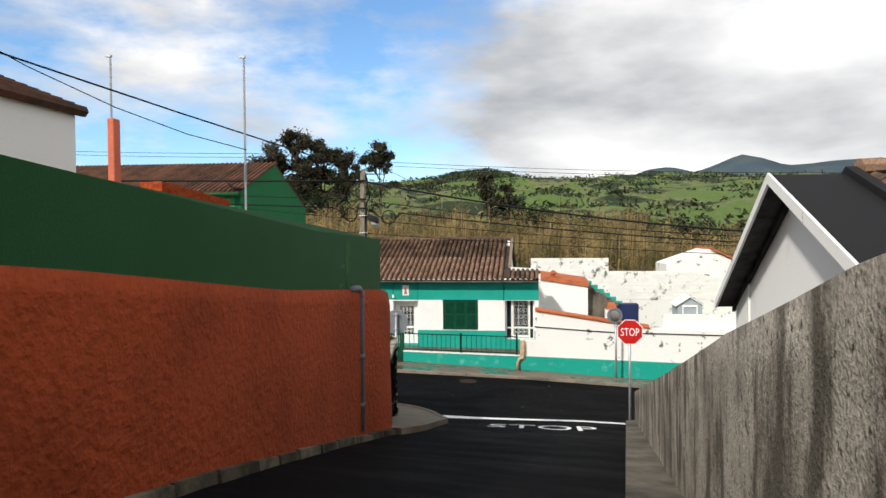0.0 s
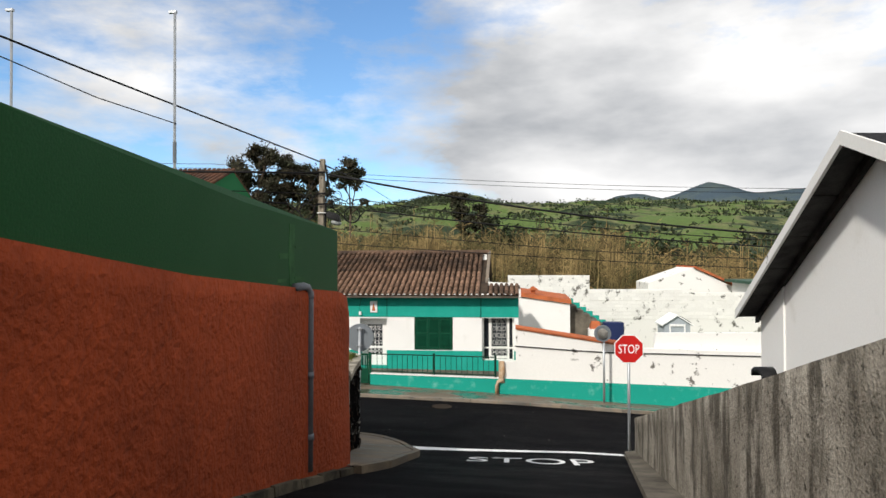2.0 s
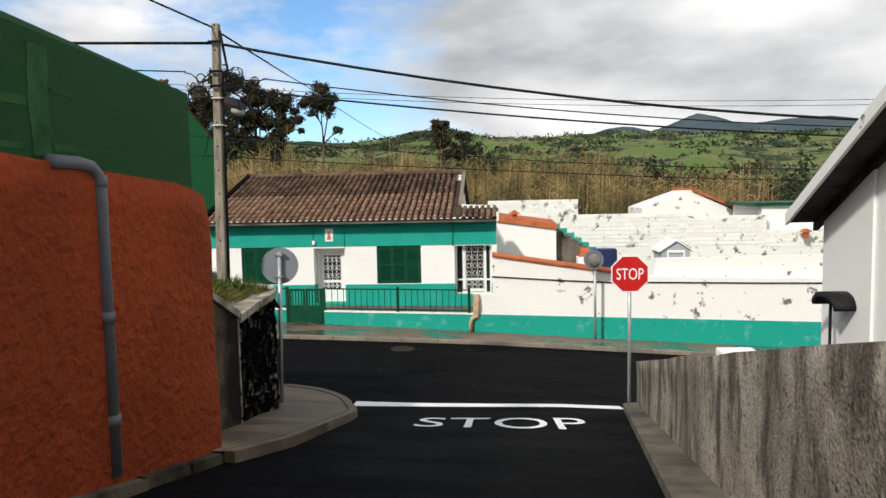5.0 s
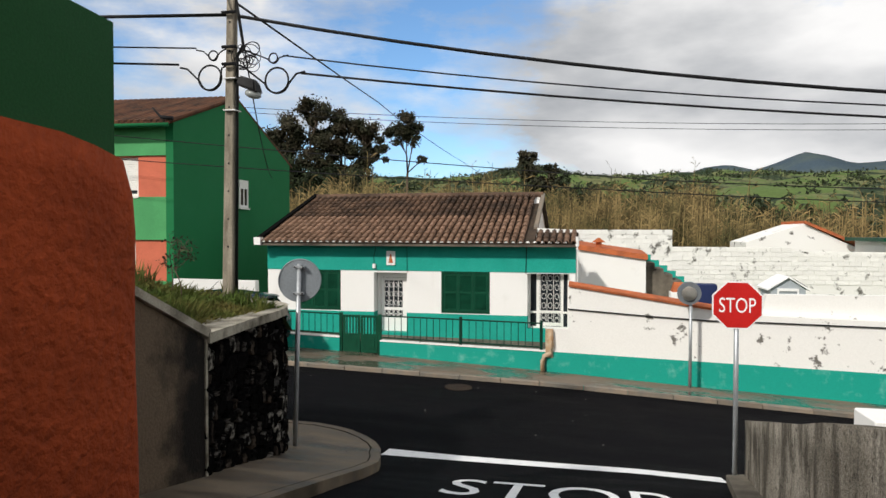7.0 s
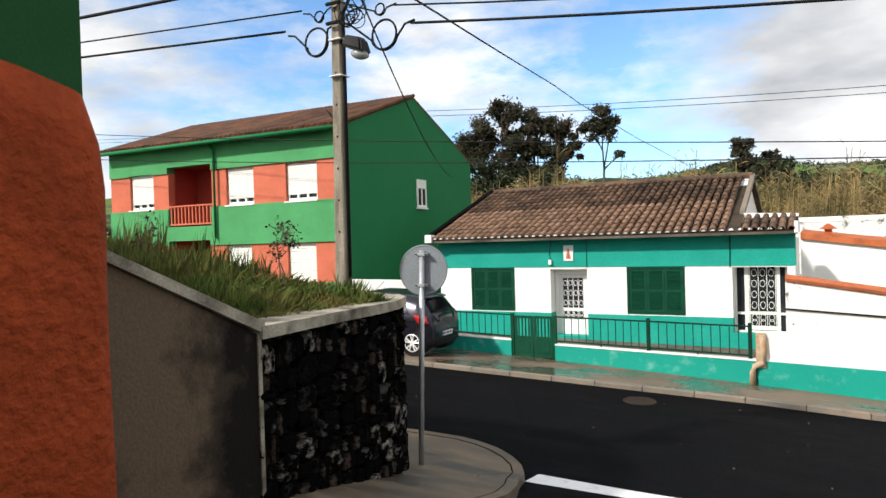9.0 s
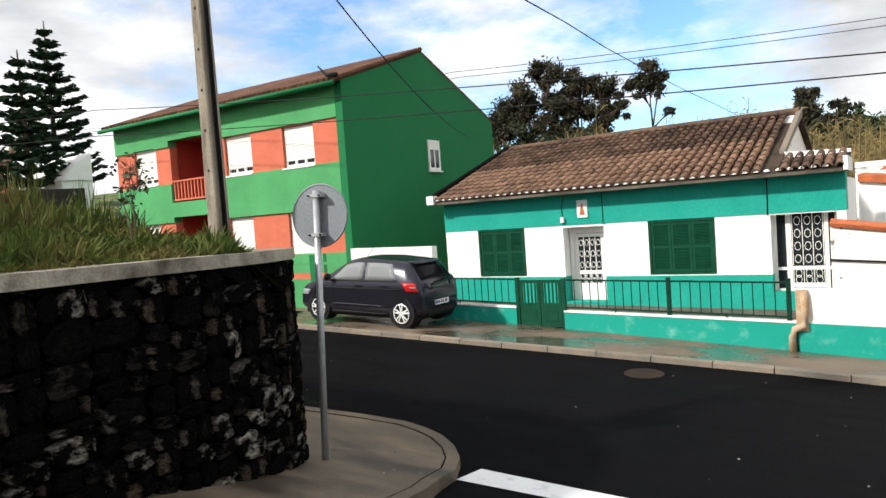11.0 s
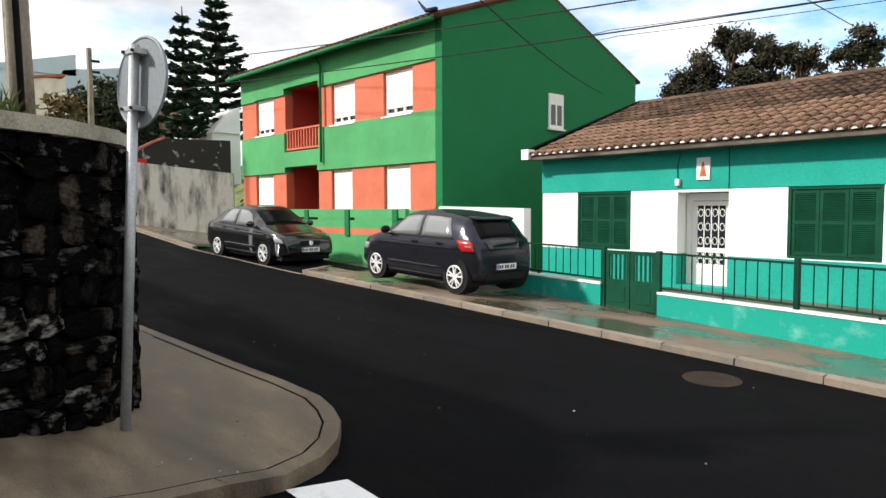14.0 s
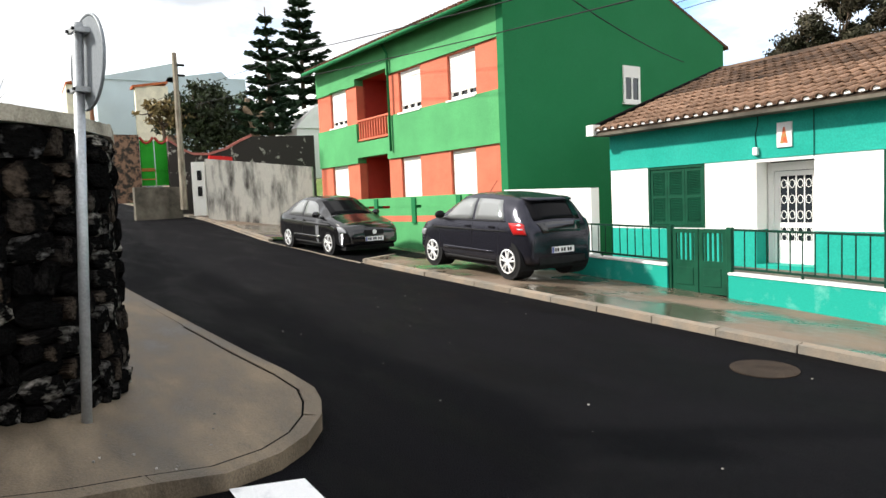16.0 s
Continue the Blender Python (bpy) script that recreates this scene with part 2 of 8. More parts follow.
ROOF_TILE = mat("roof_tile", (0.19, 0.115, 0.076), 0.85, 0.35, 0.9, 30, 0.4, col2=(0.058, 0.042, 0.033), lo=0.38, hi=0.66, rand=0.3, island=0.3, fine_var=0.3)
# dark tone stands in for shade between the covering tiles
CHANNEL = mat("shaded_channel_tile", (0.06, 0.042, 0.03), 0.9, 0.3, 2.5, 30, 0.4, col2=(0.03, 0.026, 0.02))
DARK_TILE = mat("brown_roof_tile", (0.13, 0.06, 0.035), 0.85, 0.3, 1.5, 30, 0.3, col2=(0.06, 0.04, 0.03), island=0.25)
TERRACOTTA = mat("terracotta", (0.46, 0.13, 0.05), 0.8, 0.2, 3, 40, 0.2, col2=(0.33, 0.1, 0.045))
HOUSE_GREEN = mat("mid_green_paint", (0.085, 0.34, 0.13), 0.7, 0.1, 0.8, 40, 0.1, col2=(0.075, 0.3, 0.115))
# darker green carries the shade of the gable side; also on pipes and posts
HOUSE_DARK = mat("gable_shade_green", (0.012, 0.15, 0.052), 0.7, 0.15, 0.7, 40, 0.1, col2=(0.016, 0.17, 0.062))
SALMON = mat("salmon_paint", (0.6, 0.16, 0.095), 0.7, 0.1, 1.5, 40, 0.1)
SALMON_DARK = mat("red_paint", (0.34, 0.05, 0.035), 0.7, 0.1, 1.5, 40, 0.1)
SHUTTER_WHITE = mat("white_roller", (0.8, 0.79, 0.75), 0.55, 0.04, 2, 60, 0.05)
WOOD_POLE = mat("concrete_pole", (0.3, 0.265, 0.21), 0.85, 0.2, 3, 40, 0.3, col2=(0.15, 0.125, 0.095), stretch=(3, 3, 0.5))
METAL = mat("galvanised_steel", (0.42, 0.44, 0.46), 0.45, 0.15, 4, 60, 0.1, metal=0.6)
GREY_METAL = mat("grey_sign_back", (0.2, 0.22, 0.24), 0.5, 0.12, 2, 50, 0.05, metal=0.2)
PIPE_GREY = mat("grey_pvc", (0.16, 0.17, 0.19), 0.45, 0.15, 3, 50, 0.05)
SIGN_RED = mat("sign_red", (0.5, 0.018, 0.016), 0.4, 0.08, 3, 60, 0.02)
SIGN_WHITE = mat("sign_white", (0.85, 0.85, 0.85), 0.4, 0.04, 3, 60, 0.02)
BLACK = mat("black_cable", (0.012, 0.012, 0.013), 0.6, 0.2, 5, 60, 0.05)
RUST = mat("rusty_pipe", (0.35, 0.22, 0.12), 0.85, 0.3, 5, 60, 0.3, col2=(0.5, 0.42, 0.32))
BARK = mat("bark", (0.1, 0.075, 0.055), 0.9, 0.3, 5, 30, 0.7, stretch=(2, 2, 0.5))
PALE_BARK = mat("pale_bark", (0.22, 0.16, 0.11), 0.9, 0.3, 5, 30, 0.6)
LEAF = mat("dark_leaf", (0.026, 0.03, 0.014), 0.7, 0.3, 0.6, 10, 0, col2=(0.05, 0.036, 0.02), island=0.5, spec=0.3)
PINE = mat("pine_needles", (0.022, 0.045, 0.022), 0.75, 0.3, 0.8, 10, 0, col2=(0.012, 0.026, 0.014), island=0.4, spec=0.2)
BUSH = mat("bush_leaf", (0.032, 0.046, 0.017), 0.7, 0.3, 1.0, 10, 0, col2=(0.014, 0.02, 0.009), island=0.5, spec=0.3)
REED = mat("dry_reed", (0.21, 0.15, 0.066), 0.85, 0.3, 0.3, 6, 0, col2=(0.07, 0.065, 0.026), lo=0.42, hi=0.62, island=0.7, spec=0.2)
GRASS = mat("grass_blades", (0.065, 0.1, 0.02), 0.8, 0.3, 1.5, 10, 0, col2=(0.14, 0.12, 0.035), island=0.4, spec=0.2)
SOIL = mat("soil_and_turf", (0.07, 0.09, 0.03), 0.95, 0.3, 1.5, 30, 0.5, col2=(0.09, 0.07, 0.04))
GLASS = glass_mat("dark_glass")
SCREEN = glass_mat("tinted_screen", (0.006, 0.006, 0.007), 0.12, 0.05)
# opaque; pale grey base imitates bright surroundings seen through and reflected
CAR_GLASS = glass_mat("car_glass", (0.2, 0.21, 0.21), 0.03, 1.0)
CAR_GREY = mat("grey_car_paint", (0.03, 0.03, 0.042), 0.2, 0.05, 1, 200, 0.0, spec=0.6, metal=0.6, fine_var=0.03)
CAR_BLACK = mat("black_car_paint", (0.008, 0.008, 0.009), 0.12, 0.05, 1, 200, 0.0, metal=0.0, fine_var=0.03, spec=0.8)
TYRE = mat("tyre_rubber", (0.015, 0.015, 0.016), 0.85, 0.2, 6, 60, 0.2)
ALLOY = mat("alloy_rim", (0.78, 0.78, 0.78), 0.4, 0.04, 4, 60, 0.02, metal=0.2, spec=0.6)
TAIL_RED = glass_mat("tail_lamp_red", (0.42, 0.012, 0.012), 0.12)
LAMP_CLEAR = glass_mat("headlamp_clear", (0.28, 0.29, 0.31), 0.1)
PLASTIC = mat("black_plastic", (0.015, 0.015, 0.016), 0.6, 0.2, 6, 60, 0.05)


# ---- building blocks ----
MW = {}


def thing(name, loc=(0, 0, 0), rz=0.0, label="", category="", group="", kind=""):
    ob = new(name)
    ob.matrix_basis = pose(*loc, 0, 0, rz)
    MW[ob] = pose(*loc, 0, 0, rz)
    return tagged(ob, label, category, group, kind)


def part(name, bm, material, parent=None, label="", smooth=False, local=False):
    """Links a bmesh, drawn in world metres (or local ones), as one mesh object under a thing or a part."""
    if parent is not None and not local:
        bm.transform(MW[parent].inverted())
    bmesh.ops.recalc_face_normals(bm, faces=bm.faces[:])
    me = bpy.data.meshes.new(name)
    bm.to_mesh(me)
    bm.free()
    if smooth:
        me.polygons.foreach_set("use_smooth", [True] * len(me.polygons))
    for m in material if isinstance(material, (list, tuple)) else [material]:
        me.materials.append(m)
    ob = new(name, me)
    if parent is not None:
        ob.parent = parent
        MW[ob] = MW[parent]
    else:
        MW[ob] = Matrix.Identity(4)
    if label:
        ob["label"] = label
    return ob


def structure(name, bm, material, label="", category="", smooth=False):
    return tagged(part(name, bm, material, None, "", smooth), label, category, "", "structure")


def box(bm, a, b, rz=0.0, mi=0):
    """A box between two corners, turned about its centre."""
    x0, y0, z0 = a
    x1, y1, z1 = b
    c = Vector(((x0 + x1) / 2, (y0 + y1) / 2, 0))
    r = Matrix.Rotation(radians(rz), 3, "Z")
    v = [bm.verts.new(c + r @ (Vector((x, y, z)) - c)) for z in (z0, z1) for x, y in ((x0, y0), (x1, y0), (x1, y1), (x0, y1))]
    for f in ((3, 2, 1, 0), (4, 5, 6, 7), (0, 1, 5, 4), (1, 2, 6, 5), (2, 3, 7, 6), (3, 0, 4, 7)):
        bm.faces.new([v[i] for i in f]).material_index = mi
    return v


def hexa(bm, low, high, mi=0):
    """A solid between two loops of equally many points."""
    a, b = [bm.verts.new(p) for p in low], [bm.verts.new(p) for p in high]
    n = len(a)
    bm.faces.new(a[::-1]).material_index = mi
    bm.faces.new(b).material_index = mi
    for i in range(n):
        bm.faces.new((a[i], a[(i + 1) % n], b[(i + 1) % n], b[i])).material_index = mi
    return a + b


def tube(bm, pts, r, n=8, r_end=None, cap=True):
    """A round bar through points, tapering from r to r_end."""
    pts = [Vector(p) for p in pts]
    r_end = r if r_end is None else r_end
    rings, up = [], Vector((0.13, 0.21, 1))
    for i, p in enumerate(pts):
        d = (pts[min(i + 1, len(pts) - 1)] - pts[max(i - 1, 0)]).normalized()
        u = d.cross(up)
        if u.length < 0.05:
            u = d.cross(Vector((1, 0.1, 0)))
        u.normalize()
        w = d.cross(u)
        q = r + (r_end - r) * i / max(1, len(pts) - 1)
        rings.append([bm.verts.new(p + q * (math.cos(2 * math.pi * j / n) * u + math.sin(2 * math.pi * j / n) * w)) for j in range(n)])
    for a, b in zip(rings, rings[1:]):
        for j in range(n):
            bm.faces.new((a[j], a[(j + 1) % n], b[(j + 1) % n], b[j]))
    if cap:
        bm.faces.new(rings[0][::-1])
        bm.faces.new(rings[-1])


def panel(bm, u0, u1, z0, z1, holes, place, depth):
    """A wall with thickness and real openings. place(u, d, z) gives the point at u along it, d behind its face."""
    us = sorted({u0, u1, *[h for o in holes for h in o[:2] if u0 < h < u1]})
    zs = sorted({z0, z1, *[h for o in holes for h in o[2:] if z0 < h < z1]})

    def solid(i, j):
        if not (0 <= i < len(us) - 1 and 0 <= j < len(zs) - 1):
            return False
        u, z = (us[i] + us[i + 1]) / 2, (zs[j] + zs[j + 1]) / 2
        return not any(o[0] < u < o[1] and o[2] < z < o[3] for o in holes)

    def quad(*p):
        bm.faces.new([bm.verts.new(place(*q)) for q in p])

    for i in range(len(us) - 1):
        for j in range(len(zs) - 1):
            if not solid(i, j):
                continue
            a, b, c, d = us[i], us[i + 1], zs[j], zs[j + 1]
            quad((a, 0, c), (b, 0, c), (b, 0, d), (a, 0, d))
            quad((a, depth, c), (a, depth, d), (b, depth, d), (b, depth, c))
            if not solid(i - 1, j):
                quad((a, 0, c), (a, 0, d), (a, depth, d), (a, depth, c))
            if not solid(i + 1, j):
                quad((b, 0, c), (b, depth, c), (b, depth, d), (b, 0, d))
            if not solid(i, j - 1):
                quad((a, 0, c), (a, depth, c), (b, depth, c), (b, 0, c))
            if not solid(i, j + 1):
                quad((a, 0, d), (b, 0, d), (b, depth, d), (a, depth, d))
    bmesh.ops.remove_doubles(bm, verts=bm.verts[:], dist=0.0005)


def bevelled(bm, width=0.01, segments=1):
    bmesh.ops.bevel(bm, geom=bm.edges[:], offset=width, segments=segments, affect="EDGES", clamp_overlap=True)
    return bm


def B():
    return bmesh.new()


def lerp_table(rows, x):
    """Straight lines between rows of (x, value), held on at the ends by the last slope."""
    if x <= rows[0][0]:
        (a, p), (b, q) = rows[0], rows[1]
    else:
        for (a, p), (b, q) in zip(rows, rows[1:]):
            if x <= b:
                break
    return p + (q - p) * (x - a) / (b - a)


PROFILE = [(-70, 2.9), (-28, 1.02), (-20, 0.40), (-14, 0.143), (-1.0, -0.286), (7, -0.73), (40, -2.6)]


CROSSFALL = [(-13, 0.2), (-10.8, 0.095), (-10.1, 0.03), (-9, 0.02), (-5, 0.056), (4, -0.331)]


def street(x, y):
    """Height of the cross street's surface."""
    return lerp_table(PROFILE, x) + lerp_table(CROSSFALL, min(y, 4))


def lane(x, y):
    """The lane's plane, dipping towards its uphill gutter at the mouth."""
    s = max(0.0, min(1.0, (y + 14.5) / 3.3))
    dip = 0.14 * s * s * (3 - 2 * s) * max(0.0, min(1.0, (0.5 - x) / 3.7))
    lift = 0.04 * min(max(0.0, -17.5 - y), 5.0) * max(0.0, min(1.0, (0.5 - x) / 3.9))
    return 0.02 + 0.195 * (-11.3 - y) - 0.033 * (x - 0.5) - dip + lift


def road_z(x, y):
    """The steep lane runs down into the cross street."""
    a, b = street(x, y), lane(x, y)
    if y > -9.5:
        return a
    h = max(a - 0.0, b)
    d = abs(a - b)
    return h + max(0.0, 0.12 - d) ** 2 * 1.2


def wall_foot(x):
    """Height of the pavement along the house wall."""
    return lerp_table([(-70, 6.0), (-28, 0.85), (-20, 0.28), (-14, 0.1), (-7, -0.17), (-1.4, -0.48), (2.5, -0.72), (7, -0.95), (40, -2.7)], x)

# ---- ground and streets ----
def sheet(bm, xs, ys, fz):
    g = [[bm.verts.new((x, y, fz(x, y))) for x in xs] for y in ys]
    for r, s in zip(g, g[1:]):
        for i in range(len(xs) - 1):
            bm.faces.new((r[i], r[i + 1], s[i + 1], s[i]))


def terrain(x, y):
    if y < 12:
        near = -0.35 + lerp_table(PROFILE, max(-70, min(40, x))) + 0.305 - 0.043 * (max(-9.5, min(y, 4)) + 10.8)
        if y < -9.5:
            near += 0.195 * max(0, min(-11.3 - y, 30))
        return near - 0.4
    base = -0.8 + lerp_table(PROFILE, max(-40, min(40, x)))
    t = min(1, (y - 12) / 25)
    h = base * (1 - t) + t * 1.6 + max(0, y - 40) * 0.016
    if y > 160:
        d = math.hypot(x * 0.8, y)
        q = min(d, 1050)
        h += (q - 160) * 0.078 * min(1, (q - 160) / 250)
        v = Vector((x / 260, y / 260, 0))
        h += max(0, min(1, (d - 200) / 500)) * 14 * noise.fractal(v, 1.0, 2.0, 4)
        h += 15 * math.exp(-((x + 80) / 60) ** 2 - ((y - 900) / 200) ** 2) + 5 * noise.noise(Vector((x / 30, y / 30, 4)))
    return h


def axis(steps):
    out, v = [], steps[0][0]
    for start, end, step in steps:
        v = start
        while v < end:
            out.append(v)
            v += step
    out.append(v)
    return out


bm = B()
sheet(bm, axis([(-2400, -600, 150), (-600, -120, 30), (-120, 60, 6), (60, 900, 20), (900, 2600, 100)]),
      axis([(-1500, -100, 140), (-100, -12, 8), (-12, 14, 2), (14, 160, 6), (160, 1000, 18), (1000, 2200, 40), (2200, 3400, 200)]), terrain)
FIELDS = mat("hill_fields", (0.08, 0.12, 0.034), 0.95, 0.3, 0.02, 0.5, 0, col2=(0.022, 0.038, 0.018), lo=0.47, hi=0.57, fine_var=0.2, mid=(0.15, 0.155, 0.07), spec=0.1)
structure("ground", bm, FIELDS, "green terraced farmland rising to distant hills", "ground", True)

# mountain ridge beyond the fields; its haze is put into the blue-grey colour
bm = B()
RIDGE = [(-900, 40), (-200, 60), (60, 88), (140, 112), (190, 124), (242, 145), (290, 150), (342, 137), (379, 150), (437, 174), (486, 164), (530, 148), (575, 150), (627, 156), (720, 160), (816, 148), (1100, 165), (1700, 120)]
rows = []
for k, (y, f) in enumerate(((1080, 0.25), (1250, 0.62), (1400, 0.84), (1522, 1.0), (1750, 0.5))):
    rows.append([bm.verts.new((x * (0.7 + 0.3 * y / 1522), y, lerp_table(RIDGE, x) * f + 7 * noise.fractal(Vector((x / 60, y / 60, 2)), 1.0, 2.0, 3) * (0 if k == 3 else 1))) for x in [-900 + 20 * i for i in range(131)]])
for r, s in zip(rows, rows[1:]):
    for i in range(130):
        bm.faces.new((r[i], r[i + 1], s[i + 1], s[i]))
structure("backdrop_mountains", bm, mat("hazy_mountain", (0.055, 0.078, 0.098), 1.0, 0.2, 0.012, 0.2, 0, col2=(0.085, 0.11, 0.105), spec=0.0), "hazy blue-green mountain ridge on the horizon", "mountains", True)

bm = B()
xs = axis([(-70, -16, 1), (-16, 8, 0.5), (8, 40, 4)])
ys = axis([(-11.5, -5.0, 0.25)])
sheet(bm, xs, [-13.0, -12.0] + ys[1:-1] + [-5.0], lambda x, y: street(x, y) if y > -10.4 else min(street(x, y), street(x, -10.4)))
structure("road_cross", bm, ASPHALT, "fresh black asphalt of the sloping cross street", "road", True)
bm = B()
sheet(bm, axis([(-5.2, 3.0, 0.4)]), axis([(-46, -14, 1.0), (-14, -9.4, 0.2)]), lambda x, y: road_z(x, y) + 0.004)
structure("road_lane", bm, ASPHALT, "steep lane of fresh black asphalt", "road", True)


def flat_on(bm, poly, fz, lift=0.008):
    bm.faces.new([bm.verts.new((x, y, fz(x, y) + lift)) for x, y in poly])


bm = B()
for i in range(18):
    a, b = -3.2 + 4.86 * i / 18, -3.2 + 4.86 * (i + 1) / 18
    flat_on(bm, [(a, -10.6), (b, -10.6), (b, -10.14), (a, -10.14)], road_z, 0.014)
structure("stop_line", bm, MARKING, "white stop line painted across the lane mouth", "road marking")


def text_mesh(word, size, width, height):
    """The word as a mesh in its own plane, fitted to a width and height."""
    cu = bpy.data.curves.new("word", "FONT")
    cu.body, cu.size, cu.resolution_u = word, size, 4
    ob = bpy.data.objects.new("word", cu)
    me = ob.to_mesh()
    bm = B()
    bm.from_mesh(me)
    ob.to_mesh_clear()
    bpy.data.objects.remove(ob)
    bpy.data.curves.remove(cu)
    x0, x1 = min(v.co.x for v in bm.verts), max(v.co.x for v in bm.verts)
    y0, y1 = min(v.co.y for v in bm.verts), max(v.co.y for v in bm.verts)
    for v in bm.verts:
        v.co = ((v.co.x - x0) / (x1 - x0) * width, (v.co.y - y0) / (y1 - y0) * height, 0)
    return bm


bm = text_mesh("STOP", 1, 2.5, 1.0)
for v in bm.verts:
    x, y = -1.74 + v.co.x, -13.32 + v.co.y * 1.18 + 0.06 * v.co.x
    v.co = (x, y, road_z(x, y) + 0.014)
structure("stop_lettering", bm, MARKING, "white letters STOP painted on the lane", "road marking")

bm = B()
for i in range(40):
    a, b = -13.1 - i * 0.9, -13.1 - (i + 1) * 0.9
    flat_on(bm, [(a, -5.02), (b, -5.02), (b, -5.1), (a, -5.1)], street, 0.02)
structure("edge_line", bm, CURB, "thin pale concrete strip along the parking bay", "road marking")

# far pavement: slab falling towards the house wall, a bay cut out for the black car
KERB_Y = -5.0


def paved_z(x, y):
    k = street(x, KERB_Y) + 0.09
    return k + (wall_foot(x) - k) * max(0, min(1, (y - KERB_Y) / (-2.0 - KERB_Y)))


bm = B()
sheet(bm, axis([(-13.2, 40, 0.6)]), [-4.85, -4.0, -3.0, -2.0, -1.8], paved_z)
sheet(bm, [-20.0 + i * 0.5667 for i in range(13)], [-3.1, -2.6, -2.0, -0.5], paved_z)
for i in range(6):
    a, b = i / 6, (i + 1) / 6
    flat_on(bm, [(-13.2 - 1.5 * a, -4.85 + 1.75 * a), (-13.2, -4.85 + 1.75 * a), (-13.2, -4.85 + 1.75 * b), (-13.2 - 1.5 * b, -4.85 + 1.75 * b)], paved_z, 0.0)
structure("pavement_far", bm, WET_CONCRETE, "damp brown concrete pavement in front of the houses", "pavement", True)
bm = B()
sheet(bm, axis([(-70, -20.0, 2.0)]) + [-20.0], [-4.85, -4.0, -3.0, -2.0, -0.5], paved_z)
structure("pavement_upper", bm, WET_CONCRETE, "concrete pavement climbing beside the low wall", "pavement", True)
bm = B()
sheet(bm, [-20.1, -18.7, -17, -15, -13.1], [-5.2, -4, -3.0], lambda x, y: street(x, min(y, -5)) + 0.004)
structure("parking_bay", bm, ASPHALT, "black asphalt parking bay beside the pavement", "road", True)

# ---- lane walls ----
# red and green wall on the uphill side, with a rounded lower end
def red_top(y):
    return lerp_table([(-46, 6.6), (-25, 5.28), (-21, 4.92), (-15.9, 4.72)], y)


def red_mid(y):
    return lerp_table([(-46, 6.4), (-25, 4.66), (-21, 4.18), (-16.5, 3.82), (-15.7, 3.66)], y)


bm = B()
ys = axis([(-46, -18.2, 1.2)])[:-1] + [-18.2, -17.8, -17.4, -17.0, -16.6, -16.3, -16.0]


def red_x(y):
    t = max(0.0, min(1.0, (y + 18.2) / 2.2))
    return -3.5 + 0.17 * t * t * (3 - 2 * t)


lo_pts = [(-3.95, -46.0)] + [(red_x(y), y) for y in ys] + [(-3.33 - 0.13 * (1 - math.cos(a)), -16.0 + 0.14 * math.sin(a)) for a in [radians(d) for d in range(15, 91, 15)]] + [(-3.95, -15.84)]
rows = []
N = 12
for k in range(N + 1):
    row = []
    for x, y in lo_pts:
        z0, z1 = lane(x, y) - 0.3, red_mid(y)
        z = z0 + (z1 - z0) * k / N
        tuck = 0.12 * max(0, (k - N + 2) / 2) ** 2 * max(0, min(1, (y + 16.6) / 0.9))
        w = noise.noise(Vector((y * 0.8, z * 0.8, 1.7))) * 0.03
        inner = 1 if x < -3.9 else 0
        row.append(bm.verts.new((x + (0 if inner else w - tuck * 0.4), y - tuck, z)))
    rows.append(row)
for r, s in zip(rows, rows[1:]):
    for i in range(len(lo_pts)):
        j = (i + 1) % len(lo_pts)
        bm.faces.new((r[i], r[j], s[j], s[i]))
back = [bm.verts.new((-3.95, min(v.co.y, -15.84), v.co.z)) for v in rows[-1]]
for i in range(len(lo_pts) - 1):
    bm.faces.new((rows[-1][i], rows[-1][i + 1], back[i + 1], back[i]))
structure("wall_red", bm, RED_STUCCO, "rough red stucco lower wall along the lane", "wall", True)
bm = B()
ug = [(-3.54, y) for y in ys[:-1]] + [(-3.54, -15.9), (-3.95, -15.88)]
lowp = [(x, y, red_mid(y) - 0.3 + 0.02 * noise.noise(Vector((y, 0, 5)))) for x, y in ug] + [(-3.95, -46, red_mid(-46))]
hexa(bm, lowp, [(x, y, red_top(y)) for x, y in ug] + [(-3.95, -46, red_top(-46))])
structure("wall_green", bm, GREEN_PAINT, "dark green painted upper band of the lane wall", "wall")
bm = B()
a, b = Vector((-4.75, -21.33, 5.43)), Vector((-4.33, -20.54, 5.25))
side_way = Vector((-0.3, 0.05, 0))
hexa(bm, [(p.x, p.y, 4.5) for p in (a, b, b + side_way, a + side_way)], [a, b, b + side_way, a + side_way])
structure("coping_red", bm, RED_STUCCO, "red rendered upstand on top of the wall", "trim")

# grey weathered wall on the downhill side
def right_x(y):
    return 1.87 + 0.09 * (y + 10.6)


def right_top(y):
    return lerp_table([(-46, 8.0), (-26.2, 4.74), (-23.8, 4.16), (-20.2, 3.2), (-16.3, 2.2), (-10.7, 0.74)], y)


bm = B()
ys2 = axis([(-46, -10.6, 0.8)])[:-1] + [-10.55]
rows = []
for k in range(9):
    row = []
    for side in (0, 1):
        for y in (ys2 if side == 0 else ys2[::-1]):
            z0, z1 = lane(1.8, y) - 0.5, right_top(y)
            z = z0 + (z1 - z0) * k / 8
            w = 0.012 * noise.noise(Vector((y, z, 0.4))) if side == 0 else 0
            row.append(bm.verts.new((right_x(y) + side * 0.3 + w, y, z + (0.03 * noise.noise(Vector((y * 0.7, 2, 1))) if k == 8 else 0))))
    rows.append(row)
